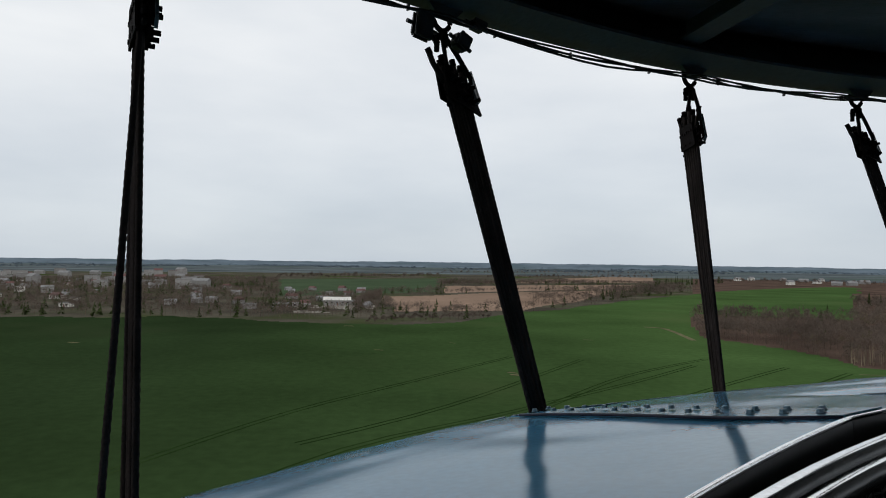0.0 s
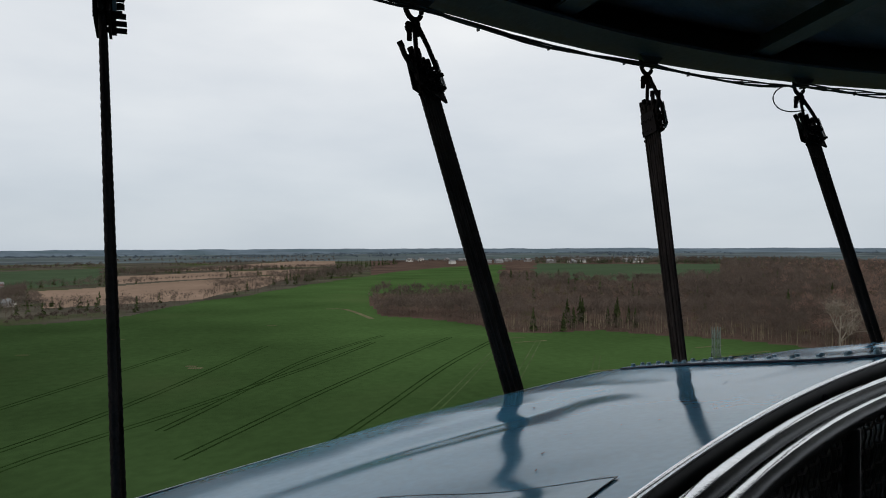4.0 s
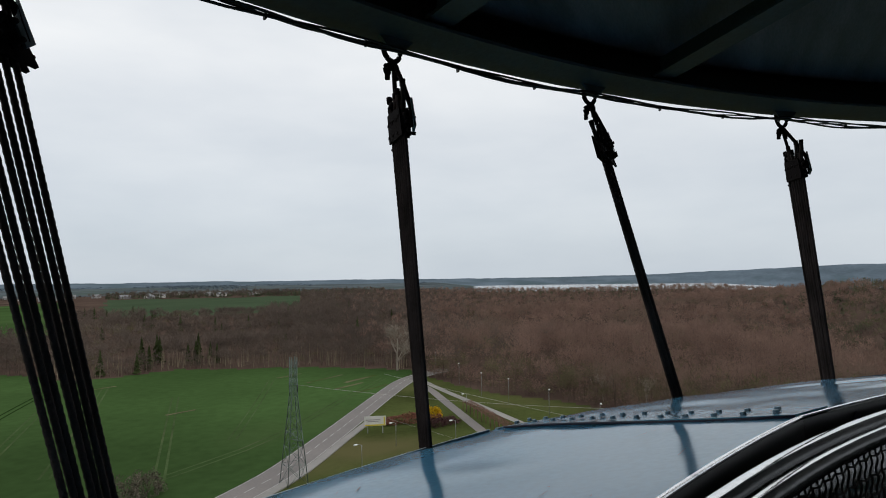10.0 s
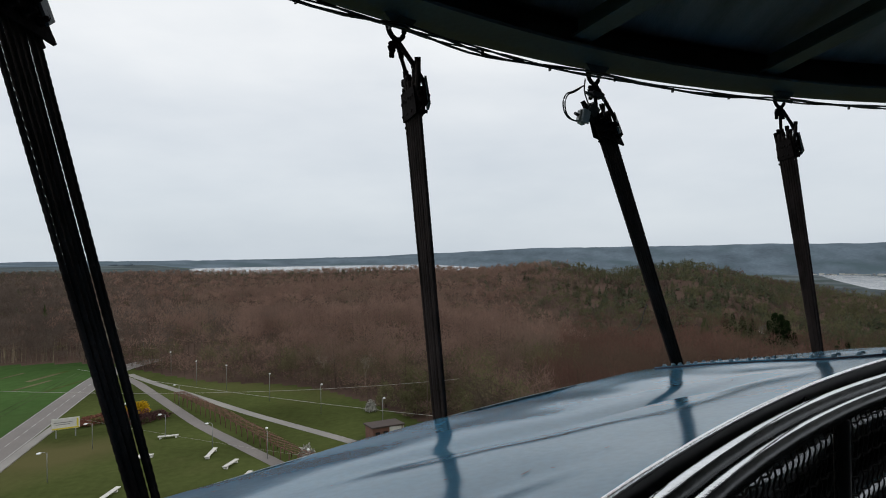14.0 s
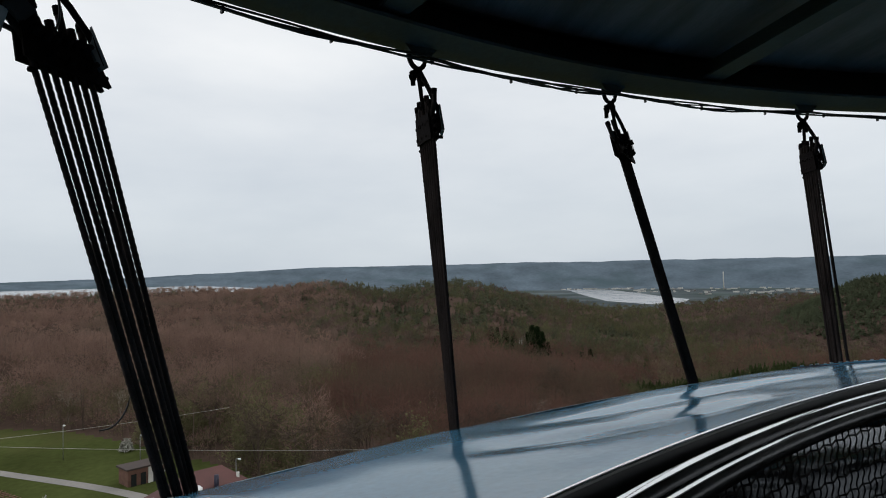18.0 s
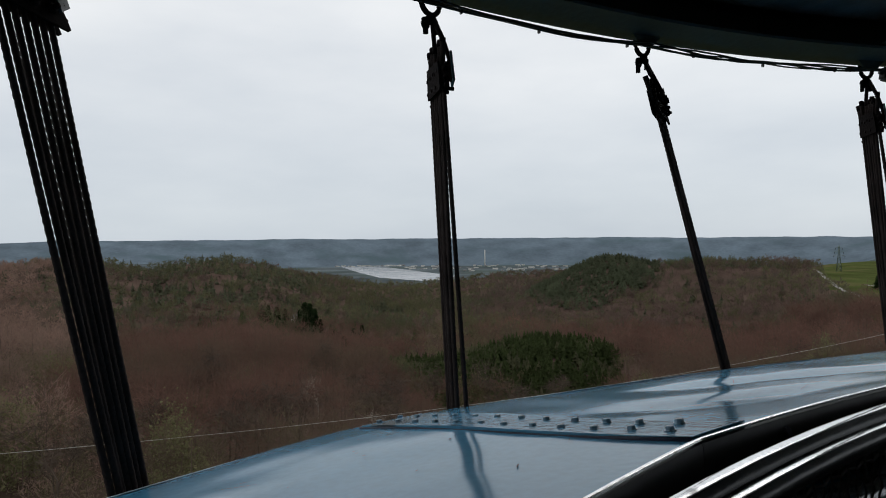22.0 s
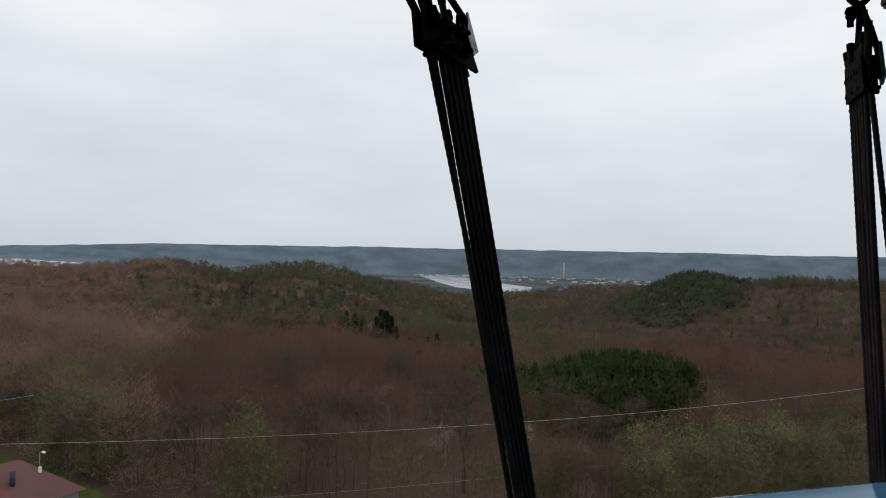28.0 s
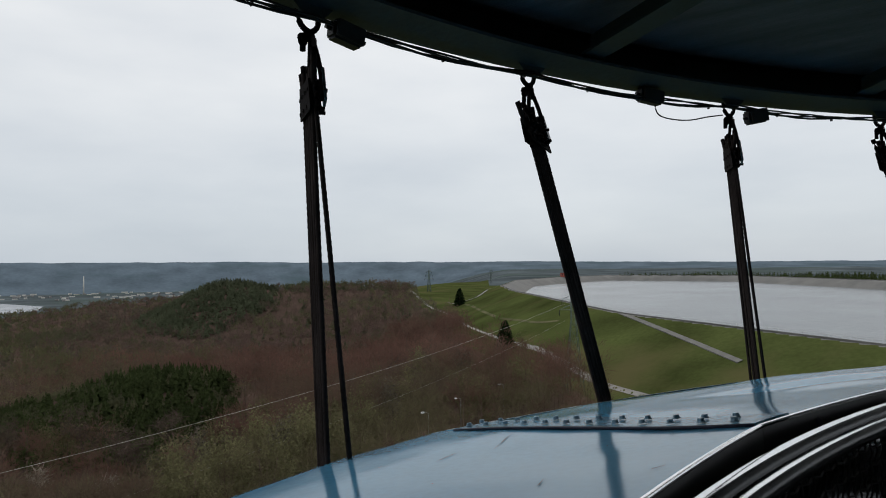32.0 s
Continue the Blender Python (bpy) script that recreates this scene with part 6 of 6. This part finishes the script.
M_BLOSSOM = islands(material("white_blossom", (0.5, 0.49, 0.43), 0.9, 0, 0.2, 0.4, 3, 0, specular=0.0), (0.4, 0.4, 0.38), (1.1, 1.1, 1.1))
for az, d, s_, h in ((-77.0, 124, 1.3, 2.6), (-82.4, 160, 1.3, 2.3)):
    leaf_clump("blossom_shrub", az, d, s_, h, M_BLOSSOM, "white flowering shrub on the lawn", "shrub", 420, 0.32)


def house(name, az, d, size, wall, roof_mat, label, turn, pitch=0.5, windows=True, group=""):
    """Walls, a gabled or flat roof, windows on two sides and a door."""
    sx, sy, sz = size
    p = on_ground(az, d)
    root = thing(name, label, "house", group, Matrix.Translation(p) @ Matrix.Rotation(radians(turn), 4, "Z"))
    block("wall", (sx, sy, sz + 0.6), wall, root, (0, 0, sz / 2 - 0.3))
    if pitch:
        h = sy * 0.5 * pitch
        o = 0.4
        vs = [(-sx / 2 - o, -sy / 2 - o, sz - 0.1), (sx / 2 + o, -sy / 2 - o, sz - 0.1), (sx / 2 + o, sy / 2 + o, sz - 0.1), (-sx / 2 - o, sy / 2 + o, sz - 0.1),
              (-sx / 2 - o, 0, sz + h), (sx / 2 + o, 0, sz + h)]
        mesh_object("roof", vs, [(0, 1, 5, 4), (2, 3, 4, 5), (0, 4, 3), (1, 2, 5), (0, 3, 2, 1)], roof_mat, root)
        block("chimney", (0.7, 0.7, 1.6), M_BRICK, root, (sx * 0.2, 0, sz + h * 0.8))
    else:
        block("roof", (sx + 0.6, sy + 0.6, 0.35), roof_mat, root, (0, 0, sz + 0.12))
    if windows:
        n = max(2, int(sx / 4))
        for s in (-1, 1):
            for i in range(n):
                block("window", (1.3, 0.12, 1.3), M_GLASSY, root, (-sx / 2 + sx * (i + 0.5) / n, s * (sy / 2 + 0.02), sz * 0.55))
        block("door", (1.0, 0.12, 2.0), M_BRICK, root, (sx * 0.02, -sy / 2 - 0.05, 1.0))
    return root


# small kiosk by the path, with a white front and dark openings
p = on_ground(-83.5, 136)
hut = thing("hut", "small brick hut with a white front and a flat dark roof", "hut", "", Matrix.Translation(p) @ Matrix.Rotation(radians(-60), 4, "Z"))
block("wall", (6.5, 4.0, 3.0), M_BRICK, hut, (0, 0, 1.4))
block("front", (2.6, 0.2, 2.9), M_WHITE, hut, (1.6, -2.08, 1.4))
block("side", (0.2, 4.0, 2.9), M_WHITE, hut, (3.32, 0, 1.4))
block("roof", (7.2, 4.7, 0.3), material("dark_brown_roofing", (0.06, 0.042, 0.036), 0.8, 0, 0.2, 0.5, 6, 0.2), hut, (0, 0, 3.05), 0.03)
for x in (-2.3, -0.6, 1.6):
    block("door", (0.9, 0.16, 2.1), M_GLASSY, hut, (x, -2.12 if x < 1 else -2.2, 1.05))
# house with a red hipped roof near the tower's foot, white dish on it
p = on_ground(-88.2, 107, -1.0)
rh = thing("red_roof_house", "house with a dull red hipped roof and a white roof light", "house", "", Matrix.Translation(p) @ Matrix.Rotation(radians(-62), 4, "Z"))
block("wall", (15, 11, 5.6), M_PALE, rh, (0, 0, 2.6))
mesh_object("roof", [(-8.2, -6.2, 5.2), (8.2, -6.2, 5.2), (8.2, 6.2, 5.2), (-8.2, 6.2, 5.2), (-2.5, 0, 9.6), (2.5, 0, 9.6)],
            [(0, 1, 5, 4), (1, 2, 5), (2, 3, 4, 5), (3, 0, 4), (3, 2, 1, 0)], M_ROOFRED, rh)
bm = bmesh.new()
bmesh.ops.create_uvsphere(bm, u_segments=14, v_segments=7, radius=1.25, matrix=Matrix.Translation((-3.2, -2.9, 7.9)) @ Matrix.Diagonal((1, 1, 0.45, 1)))
part("roof_dome", bm, M_GLOBE, rh, "white round roof light", True)
tube("flue", [(0.2, -3.0, 7.0), (0.2, -3.0, 9.2)], 0.35, M_CHIP, rh, 8)
tube("flue", [(4.0, -2.2, 7.0), (4.0, -2.2, 8.6)], 0.25, M_WHITE, rh, 8)
house("shed", -74.6, 108, (7, 4, 2.4), M_BRICK, M_ROOFGREY, "low brown shed with a flat roof", -40, 0)

# white factory, far town and villages
house("factory", 6.0, 556, (22, 12, 4.5), M_PALE, M_WHITE, "white factory hall with a pale roof", 5, 0.4)
house("factory_wing", 4.3, 560, (12, 8, 3.5), M_PALE, M_ROOFGREY, "white wing of a factory with a pale roof", 5, 0)
house("long_shed", 10.2, 540, (24, 6, 2.6), M_PALE, M_ROOFGREY, "long pale shed beside a gravel yard", 8, 0.3)
hr = random.Random(21)
for k in range(60):
    az, d = hr.uniform(17, 37), hr.uniform(850, 1700)
    tall = hr.choice((4, 4, 5, 6, 9, 12))
    w = hr.uniform(12, 24) if tall > 5 else hr.uniform(8, 12)
    house("town_house", az, d, (w, hr.uniform(9, 13), tall), M_PALE, hr.choice((M_ROOFGREY, M_ROOFRED, M_ROOFGREY)), "pale town block far across the fields", hr.uniform(-30, 30),
          hr.choice((0, 0, 0.6)), tall < 10 and d < 900, "town blocks")
for k in range(46):
    az, d = hr.uniform(24.5, 38), hr.uniform(560, 1200)
    house("town_house", az, d, (hr.uniform(6, 12), hr.uniform(5, 8), hr.choice((2.6, 3, 3, 4, 6))), M_WHITE if hr.random() < 0.45 else M_PALE, hr.choice((M_ROOFGREY, M_ROOFGREY, M_ROOFRED)),
          "pale town house beyond the crop", hr.uniform(-40, 40), hr.choice((0, 0.6)), d < 800, "town blocks")
for k in range(26):
    az, d = hr.uniform(3, 21), hr.uniform(500, 900)
    house("farm_house", az, d, (hr.uniform(6, 10), hr.uniform(5, 8), hr.uniform(2.5, 3.5)), M_PALE, hr.choice((M_ROOFGREY, M_ROOFRED, M_ROOFGREY)), "small pale house among bare trees",
          hr.uniform(-40, 40), 0.6, False, "houses among the scrub")
for k in range(30):
    az, d = hr.uniform(-27, -50), hr.uniform(1450, 1900)
    house("village_house", az, d, (hr.uniform(10, 22), 10, hr.uniform(4, 6)), M_WHITE if hr.random() < 0.4 else M_PALE, M_ROOFGREY,
          "village house on the skyline", hr.uniform(-40, 40), 0.7, False, "village on the skyline")
house("pump_house", -170.2, 1018, (16, 9, 6), material("red_painted_wall", (0.3, 0.07, 0.05), 0.7, 0, 0.2, 0.3, 4, 0.1), M_ROOFRED, "small red pump house on the reservoir crest", 20, 0)
# works on the lake shore with a tall stack
for k in range(110):
    az = hr.uniform(-117.6, -138)
    d = hr.uniform(3000, 3900) if az < -129 else hr.uniform(3850, 3990) if az > -124 else hr.uniform(3400, 3900)
    big = hr.random() < 0.6
    root = house("works_hall", az, d, (hr.uniform(12, 30) if big else hr.uniform(6, 14), 14, hr.uniform(3.5, 7.5)), M_WHITE if big else M_PALE, M_ROOFGREY, "white works hall on the far lake shore", hr.uniform(30, 60), 0,
                 False, "works on the lake shore")
stack = thing("chimney_stack", "tall slender pale chimney stack", "chimney", "", Matrix.Translation(on_ground(-131.0, 3750)))
tube("shaft", [(0, 0, 0), (0, 0, 45), (0, 0, 92)], [3.6, 2.8, 2.2], M_WHITE, stack, 10)


# ---- single trees ----
M_BUDLEAF = fuzz(islands(material("fresh_olive_buds", (0.172, 0.160, 0.086), 0.9, 0, 0.25, 0.2, 1.5, 0, specular=0.0, rand=0.5), (0.82, 0.84, 0.82), (1.16, 1.14, 1.1)), 0.25)
for az, d, size, tall in BUSHES:
    leaf_clump("budding_bush", az, d, size, tall, M_BUDLEAF, "rounded bush with fresh olive buds at the wood's edge", "bush", 2600, 0.15)

sr = random.Random(12)
for az, d, size, tall in ((-105.3, 98, 4.6, 15.5), (-88.0, 166, 5.2, 13.5), (-90.2, 172, 4.6, 12.0), (-86.2, 156, 4.4, 11.0), (-92.3, 170, 5.0, 12.0), (-96.9, 178, 5.0, 12.5), (-99.8, 190, 4.6, 12.0), (-98.2, 186, 4.2, 11.0), (-94.6, 122, 4.2, 14.5), (-91.8, 134, 5.0, 14.5), (-138.5, 104, 5.0, 14.0), (-141.5, 112, 5.2, 13.5), (-144.8, 108, 5.6, 14.0), (-147.6, 120, 5.4, 13.0),
                          (-150.6, 116, 5.0, 13.0), (-152.2, 132, 5.4, 12.0), (-144.2, 128, 5.0, 13.0), (-129.6, 172, 5.5, 13.0)):
    leaf_clump("budding_tree", az, d, size, tall, M_BUDLEAF, "round crowned tree with fresh olive buds in bare woodland", "tree", 4600, 0.21)


for k in range(30):
    az = -136 - 31 * (k + sr.random()) / 30
    d = np.interp(az, [-168, -160, -150, -140, -134], [225, 205, 175, 150, 130]) * sr.uniform(0.74, 1.12)
    leaf_clump("budding_tree", az, d, sr.uniform(3.6, 5.6), sr.uniform(8.5, 12.5), M_BUDLEAF if k % 3 else M_SCRUBTWIG, "round crowned tree with fresh olive buds below bare woodland", "tree", 3400, 0.21)


def branch_tree(name, az, d, tall, mat, label, seed, spread=0.32, depth=4, trunk_r=0.3):
    """A bare tree that forks again and again, with fine twigs at the ends."""
    p = on_ground(az, d, -0.2)
    root = thing(name, label, "tree", "", Matrix.Translation(p))
    rr = random.Random(seed)
    tv, tf, cv, cf = [], [], [], []

    def limb(a, dirv, ln, r, level):
        b = a + dirv * ln
        v, f = tube_mesh([a, a.lerp(b, 0.5) + Vector((rr.uniform(-1, 1), rr.uniform(-1, 1), 0)) * ln * 0.05, b], [r, r * 0.8, r * 0.6], 5)
        tgt_v, tgt_f = (tv, tf) if level < 2 else (cv, cf)
        o = len(tgt_v)
        tgt_v.extend(v)
        tgt_f.extend(tuple(i + o for i in q) for q in f)
        if level >= depth:
            for _ in range(5):
                e = b + Vector((rr.gauss(0, 1), rr.gauss(0, 1), rr.gauss(0.4, 0.8))) * ln * 0.8
                s = Vector((rr.gauss(0, 1), rr.gauss(0, 1), rr.gauss(0, 1))).normalized() * 0.05
                o = len(cv)
                cv.extend([b - s, b + s, e])
                cf.append((o, o + 1, o + 2))
            return
        for _ in range(4 if level < 2 else 3):
            nd = (dirv + Vector((rr.gauss(0, 1), rr.gauss(0, 1), rr.gauss(0.15, 0.4))) * (spread * (1.0 + 0.5 * level))).normalized()
            limb(a.lerp(b, rr.uniform(0.45, 1.0)), nd, ln * rr.uniform(0.55, 0.8), r * 0.5, level + 1)

    limb(Vector((0, 0, 0)), Vector((0, 0, 1)), tall * 0.38, trunk_r, 0)
    mesh_object("trunk", tv, tf, mat, root)
    mesh_object("crown", cv, cf, mat, root)
    return root


branch_tree("bare_tree", -61.1, 264, 20, M_BIRCH, "tall pale leafless tree at the field's corner", 5, 0.42, 5, 0.5)
for k, (az, d, tall) in enumerate(((-116.6, 150, 11), (-128.5, 132, 10), (-121.5, 120, 9), (-133, 128, 9), (-82, 190, 12), (-78.5, 200, 11), (-107, 170, 10))):
    branch_tree("birch", az, d, tall, M_BIRCH, "slender pale leafless birch among brown trees", 30 + k, 0.3, 3, 0.16)


tr = random.Random(21)
for k in range(18):
    az = -88 - 52 * (k + tr.random()) / 18
    branch_tree("bare_tree", az, tr.uniform(104, 175), tr.uniform(15, 19), M_LIMB, "leafless grey brown tree standing out of the brown woodland", 60 + k, 0.36, 4, 0.2)


def pine(az, d, tall, wide, label):
    p = on_ground(az, d, -0.2)
    root = thing("pine", label, "tree", "", Matrix.Translation(p))
    tube("trunk", [(0, 0, 0), (0, 0, tall * 0.5), (0, 0, tall * 0.95)], [tall * 0.022, tall * 0.016, 0.03], M_TRUNK, root, 6)
    n = 1300
    f = nrg.uniform(0.08, 1.0, n)
    w = nrg.uniform(0, 6.28, n)
    reach = tall * wide * (1.05 - f) ** 0.8 * nrg.uniform(0.5, 1.15, n)
    c = np.stack([np.cos(w) * reach, np.sin(w) * reach, tall * f - reach * 0.25], 1)
    a = np.stack([np.cos(w), np.sin(w), -0.2 + 0 * w], 1) * tall * 0.07
    s = np.stack([-np.sin(w), np.cos(w), nrg.normal(0, 0.4, n)], 1) * tall * 0.035
    tri = np.stack([c - s, c + s, c + a], 1).reshape(-1, 3)
    inner = np.stack([c * np.array([0.2, 0.2, 1]) + np.array([0, 0, tall * 0.02]), c - s, c + s], 1).reshape(-1, 3)
    v = np.concatenate([tri, inner])
    cr = fast_mesh("crown", v, np.arange(len(v)).reshape(-1, 3), M_PINE)
    cr.parent = root


pine(-161.05, 572, 15, 0.36, "dark green pine standing alone on the grass bank")
pine(-164.9, 286, 12.5, 0.36, "dark green pine at the foot of the grass bank")
pine(-118.8, 276, 13, 0.17, "dark green spruce among bare brown trees")
pr = random.Random(8)
for az, d, tall in ((-115.9, 395, 20), (-115.5, 402, 19), (-116.3, 392, 18), (-115.1, 405, 14), (-116.8, 388, 13), (-113.9, 420, 12), (-113.2, 425, 12), (-112.5, 430, 12),
                    (-112.0, 440, 11), (-117.9, 372, 10), (-119.6, 366, 12), (-120.3, 380, 12)):
    pine(az, d, tall, pr.uniform(0.18, 0.25), "dark green spruce among bare brown trees")
house("valley_house", -115.2, 470, (13, 8, 4), M_WHITE, M_ROOFGREY, "white house in the wooded valley", 20, 0.6)

# scrub and hedgerow trees of the open country, and the far woods behind the reservoir
sx_, sy_ = scatter(42, -23, 420, 1250, 8.6, lambda x, y, az, d: (land_class(x, y) == 4) & (wob(x, y, 60, 9.0) > np.where(az > 20, -0.8, -0.45)))
green = nrg.random(len(sx_)) < 0.10 + 0.4 * (wob(sx_, sy_, 45, 3.4) > 0.45)
soup("scrub_conifers", conifers(sx_[green], sy_[green], 8.5, 30, 0.3), M_NEEDLE, "dark conifers among scrub and houses", "scrub")
a, b = bare_trees(sx_[~green], sy_[~green], 10, 50, 0.16, 0.34, 0.6)
soup("scrub_trunks", a, M_TRUNK, "thin trunks of scrub trees far off", "scrub")
soup("scrub_crowns", b, M_TWIG_GREY, "grey brown leafless scrub beyond the crop", "scrub")
row_trunks, row_crowns = [], []
for a0, d0, a1, d1, n, tall in ((-11, 588, -24, 985, 120, 15), (-3.2, 764, -19.5, 1044, 70, 5.5), (-3.2, 1035, -20, 1250, 90, 9), (-7, 1420, -20.8, 1750, 70, 13), (11, 1320, -3, 1415, 90, 14),
                                (4.4, 470, 2.3, 660, 70, 13), (3.4, 400, -7.5, 440, 60, 5.5), (-25, 1440, -52, 1800, 130, 13), (-3, 1900, -21, 2460, 60, 13)):
    az = a0 + (a1 - a0) * np.arange(n) / n + nrg.uniform(-0.15, 0.15, n)
    d = d0 + (d1 - d0) * np.arange(n) / n + nrg.uniform(-9, 9, n)
    pos = np.array([plan(p, q) for p, q in zip(az, d)])
    a, b = bare_trees(pos[:, 0], pos[:, 1], tall, 90, 0.14 if d0 < 800 else 0.22, 0.26, 0.62)
    row_trunks.append(a), row_crowns.append(b)
a, b = np.concatenate(row_trunks), np.concatenate(row_crowns)
soup("tree_row_trunks", a, M_TRUNK, "trunks of tree rows between far fields", "tree row")
soup("tree_row_crowns", b, M_TWIG_GREY, "leafless crowns of tree rows between far fields", "tree row")
az, d = np.linspace(-20.8, -26.2, 34) + nrg.uniform(-0.15, 0.15, 34), np.linspace(1080, 1460, 34) + nrg.uniform(-20, 20, 34)
pos = np.array([plan(p, q) for p, q in zip(az, d)])
soup("spruce_row", conifers(pos[:, 0], pos[:, 1], 15, 40, 0.2), M_NEEDLE, "dark spruces between far fields and a village", "tree row")
fx, fy = scatter(-174.5, -200, 1180, 1500, 14, lambda x, y, az, d: crest_distance(x, y) > 60)
soup("far_wood", conifers(fx, fy, 14, 24, 0.32), M_NEEDLE, "dark wood behind the reservoir", "woods")
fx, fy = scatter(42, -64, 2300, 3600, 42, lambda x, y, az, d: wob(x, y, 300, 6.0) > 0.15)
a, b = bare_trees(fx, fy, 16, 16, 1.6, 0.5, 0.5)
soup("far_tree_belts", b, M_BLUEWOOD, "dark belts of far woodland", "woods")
# fence posts along the near crest
posts = thing("crest_fence", "thin post fence along the reservoir crest", "fence")
for (ax, ay), (bx, by) in zip(CREST[1:6], CREST[2:7]):
    n = int(math.hypot(bx - ax, by - ay) / 4)
    for i in range(n):
        x, y = ax + (bx - ax) * i / n, ay + (by - ay) * i / n
        tube("post", [(x, y, 15.3), (x, y, 17.0)], 0.05, M_POLE, posts, 4)
    tube("rail", [(ax, ay, 16.8), (bx, by, 16.8)], 0.03, M_POLE, posts, 4)
